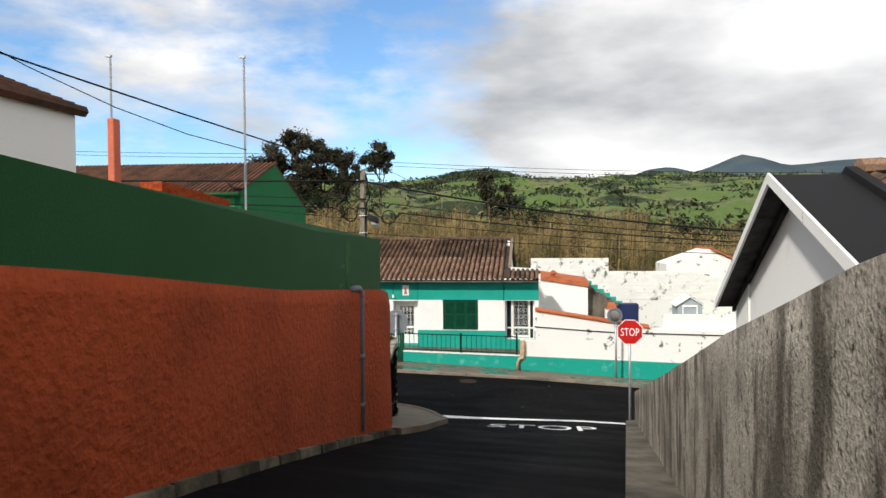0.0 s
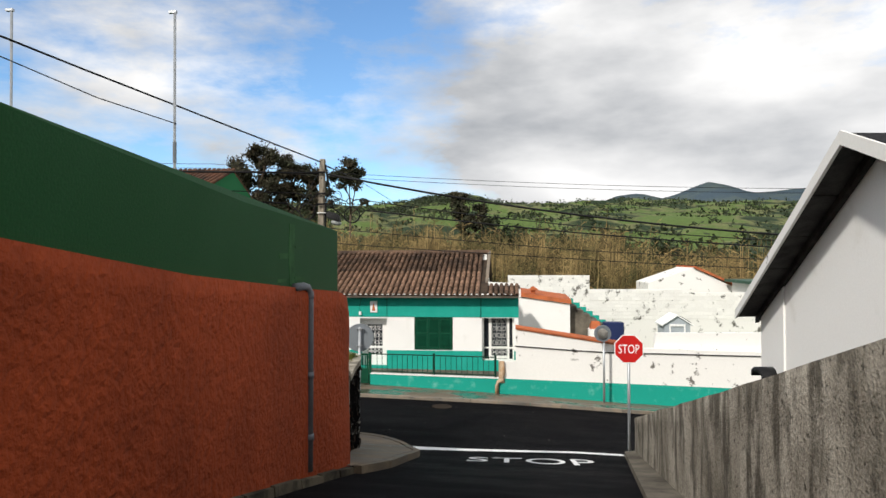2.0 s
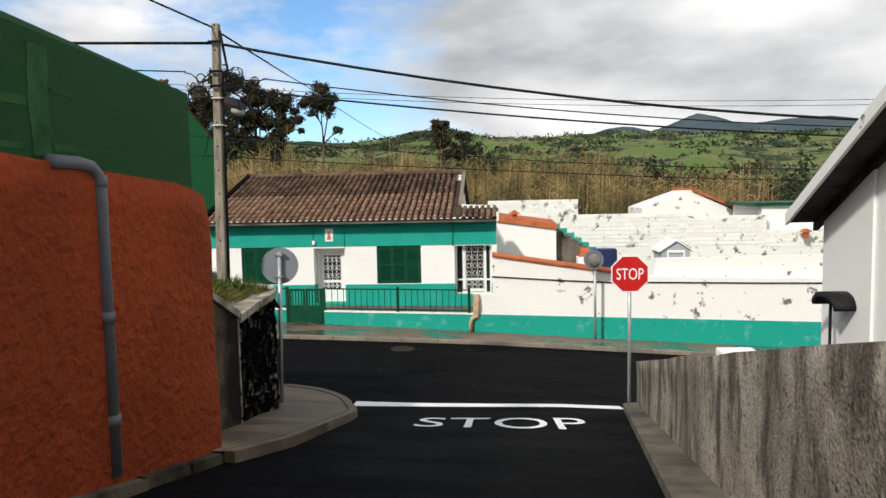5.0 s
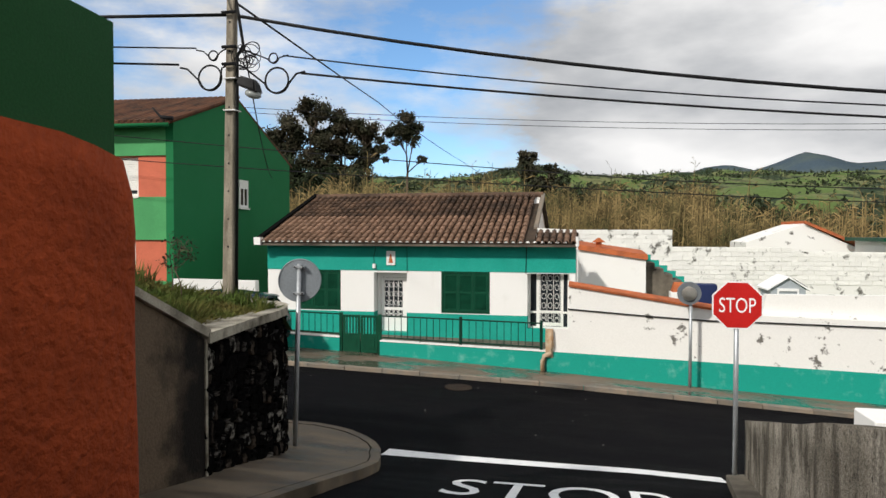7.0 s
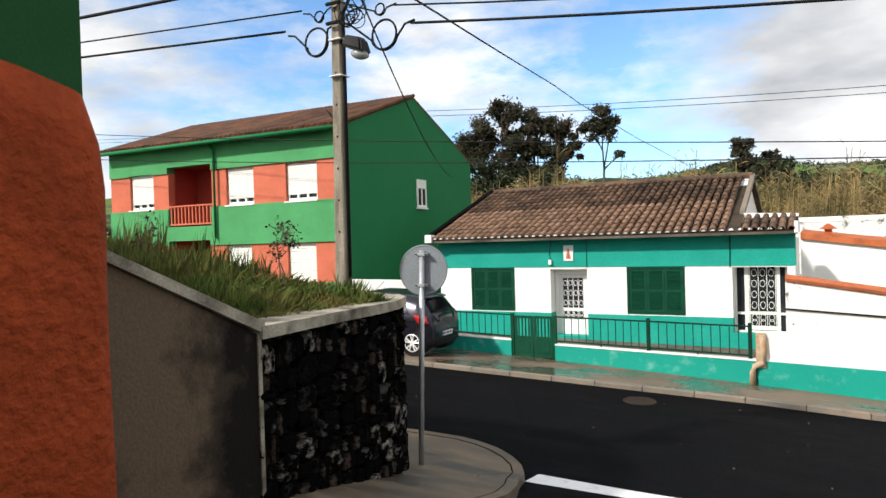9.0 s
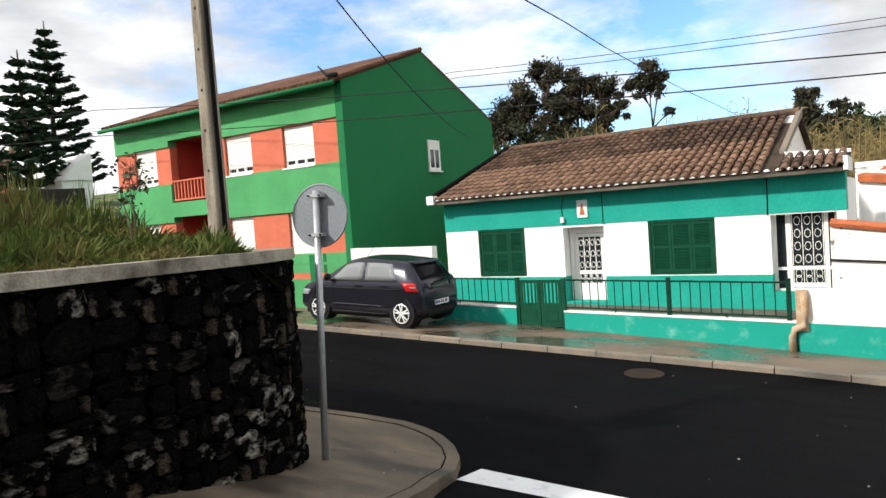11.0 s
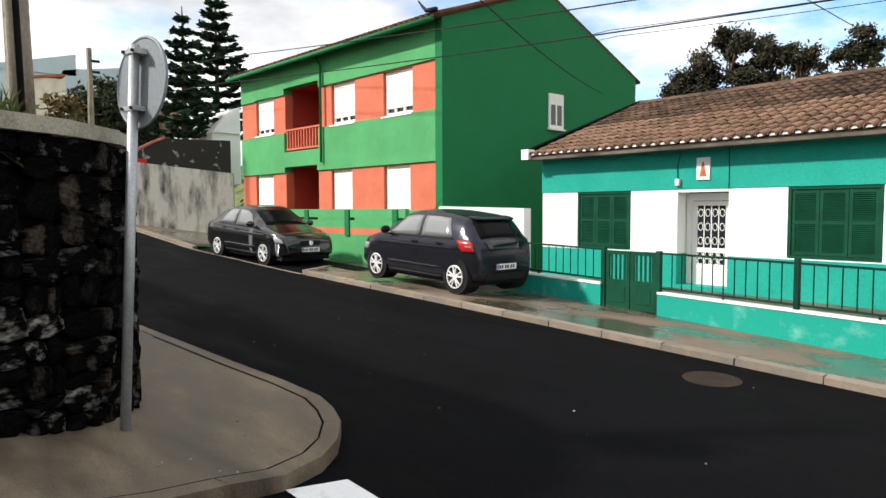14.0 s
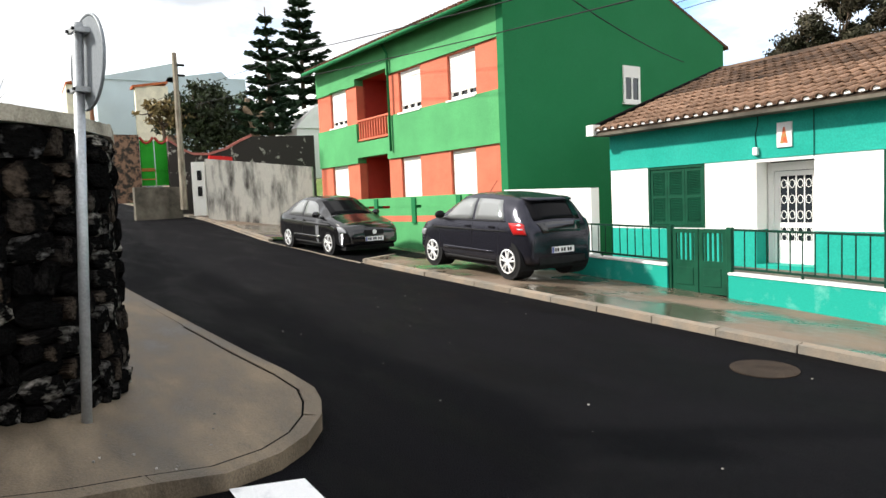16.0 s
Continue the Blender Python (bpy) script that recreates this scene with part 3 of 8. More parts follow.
for r, s in zip(rows, rows[1:]):
    for i in range(len(r)):
        j = (i + 1) % len(r)
        bm.faces.new((r[i], r[j], s[j], s[i]))
m = len(ys2)
for i in range(m - 1):
    bm.faces.new((rows[-1][i], rows[-1][i + 1], rows[-1][2 * m - 2 - i], rows[-1][2 * m - 1 - i]))
structure("wall_grey", bm, GREY_WALL, "grey rendered garden wall streaked with black mould", "wall", True)
bm = B()
ys3 = axis([(-46, -10.6, 0.7)])[:-1] + [-10.5]
for a, b in zip(ys3, ys3[1:]):
    ka, kb = 1.66 + 0.125 * (a + 10.5), 1.66 + 0.125 * (b + 10.5)
    ka, kb = min(ka, right_x(a) - 0.12), min(kb, right_x(b) - 0.12)
    hexa(bm, [(ka, a, lane(ka, a) - 0.2), (right_x(a), a, lane(1, a) - 0.2), (right_x(b), b, lane(1, b) - 0.2), (kb, b, lane(kb, b) - 0.2)],
         [(ka, a, lane(ka, a) + 0.11), (right_x(a), a, lane(1, a) + 0.11), (right_x(b), b, lane(1, b) + 0.11), (kb, b, lane(kb, b) + 0.11)])
structure("kerb_lane_low", bm, CONCRETE, "narrow concrete kerb at the foot of the grey wall", "kerb")
def kerb_edge(y):
    return lerp_table([(-46, -3.41), (-18.2, -3.42), (-16.9, -3.31), (-16.2, -3.17)], y)


KERB_OLD = tagged(thing("kerb_lane_high", (-3.4, -20, 1.6)), "low uneven stone kerb at the foot of the red wall", "kerb", "", "structure")
rng = random.Random(31)
ya = -46.0
while ya < -16.25:
    yb = min(-16.2, ya + rng.uniform(0.55, 0.95))
    e0, e1, up = kerb_edge(ya) + rng.uniform(-0.02, 0.015), kerb_edge(yb) + rng.uniform(-0.02, 0.015), rng.uniform(0.085, 0.125)
    bm = B()
    hexa(bm, [(e0, ya + 0.006, lane(-3.4, ya) - 0.2), (e1, yb - 0.006, lane(-3.4, yb) - 0.2), (-3.66, yb - 0.006, lane(-3.4, yb) - 0.2), (-3.66, ya + 0.006, lane(-3.4, ya) - 0.2)],
         [(e0 - 0.025, ya + 0.012, lane(-3.4, ya) + up), (e1 - 0.025, yb - 0.012, lane(-3.4, yb) + up), (-3.66, yb - 0.012, lane(-3.4, yb) + up + 0.03), (-3.66, ya + 0.012, lane(-3.4, ya) + up + 0.03)])
    part("kerb_stone", bm, OLD_KERB, KERB_OLD)
    ya = yb

# corner pavement with rounded kerb
CORNER = [(-3.1, -16.2), (-2.82, -15.24), (-2.72, -14.0), (-2.72, -12.8), (-2.79, -12.0), (-2.95, -11.4), (-3.1, -11.0), (-3.2, -10.6), (-3.4, -10.22), (-3.65, -9.94),
          (-3.97, -9.71), (-4.3, -9.58), (-4.65, -9.5), (-5.3, -9.52), (-6.2, -9.61), (-8.0, -9.75), (-14, -10.2), (-24, -10.8), (-40, -11.5), (-70, -13)]


def corner_z(x, y):
    return max(street(x, y), min(lane(x, y), 1.3)) + 0.12


bm = B()
INNER = [(-3.65, -16.2), (-3.9, -15.4), (-4.2, -14.4), (-4.2, -13.3), (-4.3, -12.6), (-4.5, -12.1), (-4.6, -12.0), (-4.7, -11.95), (-4.8, -11.9), (-4.9, -11.85),
         (-5.0, -11.8), (-5.1, -11.75), (-5.2, -11.7), (-5.6, -11.7), (-6.4, -11.7), (-8, -11.7), (-14, -12.3), (-24, -12.8), (-40, -13.5), (-70, -15)]
for i in range(len(CORNER) - 1):
    a, b, c, d = CORNER[i], CORNER[i + 1], INNER[i + 1], INNER[i]
    sub = 7
    for k in range(sub):
        q = [tuple(p[n] + (o[n] - p[n]) * f for n in (0, 1)) for p, o, f in ((a, d, k / sub), (b, c, k / sub), (b, c, (k + 1) / sub), (a, d, (k + 1) / sub))]
        bm.faces.new([bm.verts.new((x, y, corner_z(x, y))) for x, y in q])
bmesh.ops.remove_doubles(bm, verts=bm.verts[:], dist=0.001)
PAVE = mat("pavement_cement", (0.2, 0.155, 0.105), 0.8, 0.2, 1.0, 70, 0.4, col2=(0.055, 0.042, 0.028), mid=(0.13, 0.1, 0.068), lo=0.36, hi=0.66, stretch=(0.7, 1.9, 1), wet=0.4, spec=0.3, fine_var=0.22)
structure("pavement_corner", bm, PAVE, "grey-brown cement pavement rounding the street corner", "pavement", True)
bm = B()
for a, b in zip(CORNER, CORNER[1:]):
    d = (Vector(b) - Vector(a)).normalized()
    n = Vector((d.y, -d.x)) * -0.13
    quad = [a, b, (b[0] + n.x, b[1] + n.y), (a[0] + n.x, a[1] + n.y)]
    hexa(bm, [(x, y, corner_z(x, y) - 0.4) for x, y in quad], [(x, y, corner_z(x, y) + 0.006) for x, y in quad])
kj = B()
for (a, b) in zip(CORNER[:15], CORNER[1:16]):
    d = (Vector(b) - Vector(a)).normalized()
    n = Vector((d.y, -d.x)) * -1
    wob = 0.01 * noise.noise(Vector((a[0] * 3, a[1] * 3, 0)))
    quad = [(p[0] + n.x * (o + wob), p[1] + n.y * (o + wob)) for p, o in ((a, 0.135), (b, 0.135), (b, 0.15), (a, 0.15))]
    hexa(kj, [(x, y, corner_z(x, y) - 0.05) for x, y in quad], [(x, y, corner_z(x, y) + 0.003) for x, y in quad])
structure("kerb_joint", kj, MORTAR, "dark open joint behind the kerb", "trim")
structure("kerb_corner", bm, PAVE, "rounded cement kerb of the corner pavement", "kerb")

# rendered retaining wall and curved basalt wall holding the grass bank
bm = B()
hexa(bm, [(-3.72, -15.9, 0.2), (-3.72, -14.45, 0.2), (-4.1, -14.45, 0.2), (-4.1, -15.9, 0.2)],
     [(-3.72, -15.9, 2.9), (-3.72, -14.45, 2.2), (-4.1, -14.45, 2.2), (-4.1, -15.9, 2.9)])
part_edge = B()
hexa(part_edge, [(-3.735, -14.46, 0.2), (-3.705, -14.46, 0.2), (-3.705, -14.425, 0.2), (-3.735, -14.425, 0.2)], [(-3.735, -14.46, 2.19), (-3.705, -14.46, 2.19), (-3.705, -14.425, 2.19), (-3.735, -14.425, 2.19)])
structure("mortar_edge", part_edge, COPING, "pale mortar line where render meets basalt", "trim")
structure("wall_render", bm, BROWN_WALL, "short brown rendered retaining wall, stained dark below", "wall")
ARC = [(-3.73, -14.45), (-3.9, -13.4), (-3.97, -12.7), (-4.05, -12.15), (-4.2, -11.7), (-4.46, -11.31), (-4.9, -10.98), (-5.4, -10.84), (-7, -10.98), (-10, -11.25), (-14, -11.5), (-24, -12.0), (-40, -12.8)]


def arc_point(s):
    """The point and outward normal s metres along the basalt wall."""
    for a, b in zip(ARC, ARC[1:]):
        a, b = Vector(a), Vector(b)
        n = (b - a).length
        if s <= n or b == Vector(ARC[-1]):
            d = (b - a).normalized()
            return a + d * s, Vector((d.y, -d.x))
        s -= n


def stone_top(s):
    return 2.16 - 0.012 * min(s, 6) if s < 8 else 2.09 + (s - 8) * 0.03


bm = B()
for i in range(60):
    s0, s1 = i * 0.35, (i + 1) * 0.35
    (p, n), (q, m2) = arc_point(s0), arc_point(s1)
    z0, z1 = corner_z(p.x, p.y) - 0.4, corner_z(q.x, q.y) - 0.4
    ins = -0.35
    p, q = p - n * 0.07, q - m2 * 0.07
    hexa(bm, [(p.x, p.y, z0), (q.x, q.y, z1), (q.x + m2.x * ins, q.y + m2.y * ins, z1), (p.x + n.x * ins, p.y + n.y * ins, z0)],
         [(p.x, p.y, stone_top(s0)), (q.x, q.y, stone_top(s1)), (q.x + m2.x * ins, q.y + m2.y * ins, stone_top(s1)), (p.x + n.x * ins, p.y + n.y * ins, stone_top(s0))])
STONE_WALL = structure("wall_basalt", bm, MORTAR, "curved retaining wall of dark basalt rubble", "wall")
bm = B()
for i in range(40):
    s0, s1 = i * 0.5, (i + 1) * 0.5
    (p, n), (q, m2) = arc_point(s0), arc_point(s1)
    a, c = 0.06, -0.42
    wob = 0.012 * noise.noise(Vector((s0, 1, 2)))
    lo4 = [(p.x + n.x * a, p.y + n.y * a), (q.x + m2.x * a, q.y + m2.y * a), (q.x + m2.x * c, q.y + m2.y * c), (p.x + n.x * c, p.y + n.y * c)]
    t = [stone_top(s0), stone_top(s1), stone_top(s1), stone_top(s0)]
    hexa(bm, [(x, y, z) for (x, y), z in zip(lo4, t)], [(x, y, z + 0.1 + wob) for (x, y), z in zip(lo4, t)])
hexa(bm, [(-3.68, -15.9, 2.9), (-3.68, -14.41, 2.2), (-4.14, -14.41, 2.2), (-4.14, -15.9, 2.9)],
     [(-3.68, -15.9, 2.97), (-3.68, -14.41, 2.29), (-4.14, -14.41, 2.29), (-4.14, -15.9, 2.97)])
structure("coping_cement", bm, COPING, "rounded cement coping on the basalt wall", "trim")
# turf bank behind the wall
def bank(x, y):
    d = max(0, min(-x - 4.2, 7))
    rise = 0.386 * max(0, min(1.6, -14.45 - y))
    return 2.2 + rise + 0.13 * d + 0.05 * noise.noise(Vector((x, y, 0))) * min(1, d) + 0.04 * max(0, -x - 11)


bm = B()
sheet(bm, axis([(-30, -4.0, 0.7)])[:-1] + [-4.05], [-16.6, -15.8, -15, -14.4, -13.6, -12.8, -12.2, -11.8], lambda x, y: bank(x, y) if not (x > -4.75 and y > -12.0) else bank(x, y) - 0.3)
structure("bank_turf", bm, SOIL, "grassy bank of turf behind the retaining wall", "ground", True)

bm = B()
box(bm, (3.5, -10.4, -0.5), (4.15, -9.66, 0.75))
structure("pier_white", bevelled(bm, 0.02), WHITE_PAINT, "low white pier beyond the grey wall", "wall")

# pale repair strips on the green band
bm = B()
rng = random.Random(12)
for y0, y1, z0, z1 in ((-18.2, -18.0, 3.98, 4.72), (-18.55, -18.22, 4.3, 4.36), (-17.98, -17.6, 4.03, 4.08), (-17.98, -17.72, 4.42, 4.46), (-18.6, -18.22, 4.02, 4.06)):
    n = 8
    edge = [(y0 + rng.uniform(-0.015, 0.015), z0 + (z1 - z0) * i / n) for i in range(n + 1)] + [(y1 + rng.uniform(-0.02, 0.02), z1 - (z1 - z0) * i / n) for i in range(n + 1)]
    hexa(bm, [(-3.56, y, z) for y, z in edge], [(-3.536, y, z) for y, z in edge])
structure("repair_patch", bm, mat("pale_green_patch", (0.034, 0.11, 0.036), 0.7, 0.3, 3, 40, 0.1, col2=(0.012, 0.066, 0.019)), "paler green repair strips on the wall", "trim")

# ---- teal and white cottage ----
def facade(u, d, z):
    return (u, d, z)


cottage = thing("cottage", (-5.4, 0, -0.2), 0, "low white cottage with teal bands and a mossy tiled roof", "house")
OPEN = [(-9.29, -7.86, 0.75, 2.03), (-4.6, -3.1, 0.75, 2.03), (-6.76, -5.69, 0.1, 1.97), (-1.97, -0.74, 0.36, 2.0)]
bm = B()
panel(bm, -10.35, -0.57, 0.73, 2.03, OPEN, facade, 0.45)
part("wall", bm, WHITE_PAINT, cottage)
bm = B()
panel(bm, -10.352, -0.568, -0.9, 0.73, OPEN, lambda u, d, z: (u, d - 0.012, z), 0.46)
part("plinth", bm, TEAL, cottage, "teal painted base of the front wall")
bm = B()
panel(bm, -10.36, -0.56, 2.03, 2.86, [], lambda u, d, z: (u, d - 0.015, z), 0.46)
part("band", bm, TEAL, cottage, "teal painted band below the eaves")
bm = B()
box(bm, (-10.35, 0.45, -0.9), (-10.05, 8.4, 2.86))
box(bm, (-2.15, 0.45, -0.9), (-1.9, 8.4, 2.86))
box(bm, (-10.35, 8.1, -0.9), (-1.9, 8.4, 2.86))
hexa(bm, [(-2.15, 0.1, 2.86), (-1.9, 0.1, 2.86), (-1.9, 8.4, 2.86), (-2.15, 8.4, 2.86)], [(-2.15, 4.2, 4.5), (-1.9, 4.2, 4.5), (-1.9, 4.25, 4.5), (-2.15, 4.25, 4.5)])
part("side_wall", bm, WHITE_WORN, cottage, "plain side and gable walls")
bm = B()
box(bm, (-2.0, 0.48, -0.5), (-0.57, 3.2, 0.3))
box(bm, (-0.85, 0.46, 0.3), (-0.57, 3.2, 2.7))
part("porch_block", bm, WHITE_PAINT, cottage)
# thin black slab, its colour standing in for the darkness of the rooms
bm = B()
box(bm, (-10.2, 0.46, 0.05), (-2.0, 0.55, 2.8))
part("room_dark", bm, PLASTIC, cottage, "dark unlit interior behind the openings")
# roof boards under the tiles, coloured dark for the shade in the channels
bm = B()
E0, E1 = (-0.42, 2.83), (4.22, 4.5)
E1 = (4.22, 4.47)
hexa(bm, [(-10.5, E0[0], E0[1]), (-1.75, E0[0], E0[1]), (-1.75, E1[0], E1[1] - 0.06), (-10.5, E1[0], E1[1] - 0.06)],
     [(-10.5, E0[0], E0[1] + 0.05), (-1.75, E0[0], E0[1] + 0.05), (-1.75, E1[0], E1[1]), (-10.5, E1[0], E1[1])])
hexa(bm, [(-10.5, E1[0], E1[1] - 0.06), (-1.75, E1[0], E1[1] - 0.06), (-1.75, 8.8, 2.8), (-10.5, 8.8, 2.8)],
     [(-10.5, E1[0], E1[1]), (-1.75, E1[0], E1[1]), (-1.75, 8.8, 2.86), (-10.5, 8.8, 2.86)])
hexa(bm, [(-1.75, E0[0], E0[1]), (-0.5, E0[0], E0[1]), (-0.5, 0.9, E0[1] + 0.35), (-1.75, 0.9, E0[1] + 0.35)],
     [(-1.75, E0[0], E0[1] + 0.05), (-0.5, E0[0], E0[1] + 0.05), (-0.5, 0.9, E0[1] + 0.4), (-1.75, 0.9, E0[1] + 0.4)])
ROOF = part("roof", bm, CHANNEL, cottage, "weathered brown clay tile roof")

# ---- green two-storey house ----
GA = radians(2.9)
gd, gn = Vector((-math.cos(GA), -math.sin(GA), 0)), Vector((-math.sin(GA) * -1, -math.cos(GA), 0))


def gfront(u, d, z):
    """u metres along the front from the street corner, d metres behind it."""
    return Vector((-13.3, -0.62, z)) + gd * u - Vector((math.sin(GA), -math.cos(GA), 0)) * d


green_house = thing("green_house", (-18.8, 3, 0.6), 0, "two-storey green and salmon house with a gable toned darker for shade", "house")
WINS = [(1.28, 2.6, 4.37, 5.66), (4.02, 5.3, 4.37, 5.68), (9.0, 10.3, 4.4, 5.74), (1.4, 2.6, 1.63, 2.94), (4.2, 5.35, 1.63, 2.94), (9.1, 10.4, 1.63, 2.96)]
LOGGIA = [(6.0, 8.2, 3.68, 5.92), (6.1, 8.2, 0.9, 3.15)]
GW = 11.4
for name, z0, z1, m in (("wall_base", -0.3, 1.62, HOUSE_GREEN), ("wall_lower", 1.62, 2.96, SALMON), ("wall_middle", 2.96, 4.36, HOUSE_GREEN), ("wall_upper", 4.36, 5.7, SALMON), ("wall_top", 5.7, 6.75, HOUSE_GREEN)):
    bm = B()
    off = 0.0 if m is SALMON else -0.06
    panel(bm, 0.0 if m is SALMON else 0.003, GW, z0, z1, WINS + LOGGIA, lambda u, d, z: gfront(u, d + off, z), 0.35)
    part(name, bm, m, green_house)
bm = B()
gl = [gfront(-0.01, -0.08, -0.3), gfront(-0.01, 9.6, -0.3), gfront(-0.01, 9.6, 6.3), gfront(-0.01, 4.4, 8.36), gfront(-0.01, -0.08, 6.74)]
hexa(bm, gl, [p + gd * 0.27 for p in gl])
part("gable_wall", bm, HOUSE_DARK, green_house, "plain green gable wall, its shade put into a darker green")
bm = B()
hexa(bm, [gfront(0.3, 9.3, -0.3), gfront(GW, 9.3, -0.3), gfront(GW, 9.6, -0.3), gfront(0.3, 9.6, -0.3)], [gfront(0.3, 9.3, 6.3), gfront(GW, 9.3, 6.3), gfront(GW, 9.6, 6.3), gfront(0.3, 9.6, 6.3)])
hexa(bm, [gfront(GW - 0.3, 0.36, -0.3), gfront(GW, 0.36, -0.3), gfront(GW, 9.3, -0.3), gfront(GW - 0.3, 9.3, -0.3)], [gfront(GW - 0.3, 0.36, 6.7), gfront(GW, 0.36, 6.7), gfront(GW, 9.3, 6.3), gfront(GW - 0.3, 9.3, 6.3)])
part("back_wall", bm, HOUSE_GREEN, green_house)
for u0, u1, z0, z1 in LOGGIA:
    bm = B()
    hexa(bm, [gfront(u0 - 0.1, 0.3, z0 - 0.1), gfront(u0 - 0.1, 1.5, z0 - 0.1), gfront(u0, 1.5, z0 - 0.1), gfront(u0, 0.3, z0 - 0.1)], [gfront(u0 - 0.1, 0.3, z1 + 0.1), gfront(u0 - 0.1, 1.5, z1 + 0.1), gfront(u0, 1.5, z1 + 0.1), gfront(u0, 0.3, z1 + 0.1)])
    hexa(bm, [gfront(u1, 0.3, z0 - 0.1), gfront(u1, 1.5, z0 - 0.1), gfront(u1 + 0.1, 1.5, z0 - 0.1), gfront(u1 + 0.1, 0.3, z0 - 0.1)], [gfront(u1, 0.3, z1 + 0.1), gfront(u1, 1.5, z1 + 0.1), gfront(u1 + 0.1, 1.5, z1 + 0.1), gfront(u1 + 0.1, 0.3, z1 + 0.1)])
    hexa(bm, [gfront(u0, 1.4, z0 - 0.1), gfront(u1, 1.4, z0 - 0.1), gfront(u1, 1.5, z0 - 0.1), gfront(u0, 1.5, z0 - 0.1)], [gfront(u0, 1.4, z1 + 0.1), gfront(u1, 1.4, z1 + 0.1), gfront(u1, 1.5, z1 + 0.1), gfront(u0, 1.5, z1 + 0.1)])
    for z in (z0 - 0.12, z1 + 0.02):
        hexa(bm, [gfront(u0, 0.3, z), gfront(u1, 0.3, z), gfront(u1, 1.4, z), gfront(u0, 1.4, z)], [gfront(u0, 0.3, z + 0.1), gfront(u1, 0.3, z + 0.1), gfront(u1, 1.4, z + 0.1), gfront(u0, 1.4, z + 0.1)])
    part("loggia", bm, SALMON_DARK, green_house, "dark red recessed balconies")
bm = B()
for a, b, za, zb in ((-0.45, 4.4, 6.62, 8.32), (9.9, 4.4, 6.2, 8.32)):
    hexa(bm, [gfront(-0.02, a, za), gfront(GW + 0.2, a, za), gfront(GW + 0.2, b, zb), gfront(-0.02, b, zb)],
         [gfront(-0.02, a, za + 0.09), gfront(GW + 0.2, a, za + 0.09), gfront(GW + 0.2, b, zb + 0.09), gfront(-0.02, b, zb + 0.09)])
GROOF = part("roof", bm, DARK_TILE, green_house, "brown tiled double-pitch roof")

# ---- boundary walls beyond the cottage ----
bm = B()
def cap_z(x):
    return lerp_table([(-1.0, 1.84), (2.6, 1.3), (3.6, 1.16)], x)


xsw = [-1.3, -0.7, 0.5, 1.5, 2.6, 3.6]
for a, b in zip(xsw, xsw[1:]):
    za, zb = (cap_z(a), cap_z(b)) if a > -1.2 else (0.62, 0.62)
    if a < -0.75:
        za = zb = 0.66
    hexa(bm, [(a, -2.05, wall_foot(a) - 0.4), (b, -2.05, wall_foot(b) - 0.4), (b, -1.8, wall_foot(b) - 0.4), (a, -1.8, wall_foot(a) - 0.4)],
         [(a, -2.05, za), (b, -2.05, zb), (b, -1.8, zb), (a, -1.8, za)])
hexa(bm, [(3.6, -2.05, -1.4), (22, -2.05, -2.4), (22, -1.8, -2.4), (3.6, -1.8, -1.4)], [(3.6, -2.05, 1.16), (22, -2.05, 0.7), (22, -1.8, 0.7), (3.6, -1.8, 1.16)])
structure("wall_white", bm, WHITE_WORN, "white painted boundary wall with flaking patches", "wall")
bm = B()
hexa(bm, [(4.0, -1.79, 0.4), (22, -1.79, 0.2), (22, -1.55, 0.2), (4.0, -1.55, 0.4)], [(4.2, -1.79, 1.66), (22, -1.79, 1.8), (22, -1.55, 1.8), (4.2, -1.55, 1.66)])
structure("wall_white_upper", bm, WHITE_WORN, "upper white wall of the neighbouring yard", "wall")
bm = B()
hexa(bm, [(-1.28, -2.065, wall_foot(-1.28) - 0.4), (22, -2.065, -2.4), (22, -2.0, -2.4), (-1.28, -2.0, -1)], [(-1.28, -2.065, 0.05), (22, -2.065, -0.62), (22, -2.0, -0.62), (-1.28, -2.0, 0.05)])
structure("plinth_teal", bm, TEAL_WORN, "teal painted base of the boundary wall", "trim")
bm = B()
for a, b in zip(xsw[1:], xsw[2:]):
    hexa(bm, [(a, -2.1, cap_z(a)), (b, -2.1, cap_z(b)), (b, -1.75, cap_z(b)), (a, -1.75, cap_z(a))], [(a, -2.12, cap_z(a) + 0.06), (b, -2.12, cap_z(b) + 0.06), (b, -1.75, cap_z(b) + 0.13), (a, -1.75, cap_z(a) + 0.13)])
structure("coping_tile", bm, TERRACOTTA, "sloping terracotta coping on the white wall", "trim")

# low teal wall under the railing, and the forecourt behind it
def low_top(x):
    return lerp_table([(-10.4, 0.33), (-7.1, 0.22), (-5.93, 0.15), (-1.4, 0.04)], x)


bm = B()
for a, b in ((-10.6, -7.12), (-5.92, -1.28)):
    hexa(bm, [(a, -2.05, wall_foot(a) - 0.4), (b, -2.05, wall_foot(b) - 0.4), (b, -1.88, wall_foot(b) - 0.4), (a, -1.88, wall_foot(a) - 0.4)],
         [(a, -2.05, low_top(a)), (b, -2.05, low_top(b)), (b, -1.88, low_top(b)), (a, -1.88, low_top(a))])
structure("wall_low_teal", bm, TEAL_WORN, "low teal forecourt wall with worn paint", "wall")
bm = B()
for a, b in ((-10.6, -7.12), (-5.92, -1.3)):
    hexa(bm, [(a, -2.065, low_top(a)), (b, -2.065, low_top(b)), (b, -1.86, low_top(b)), (a, -1.86, low_top(a))],
         [(a, -2.065, low_top(a) + 0.035), (b, -2.065, low_top(b) + 0.035), (b, -1.86, low_top(b) + 0.035), (a, -1.86, low_top(a) + 0.035)])
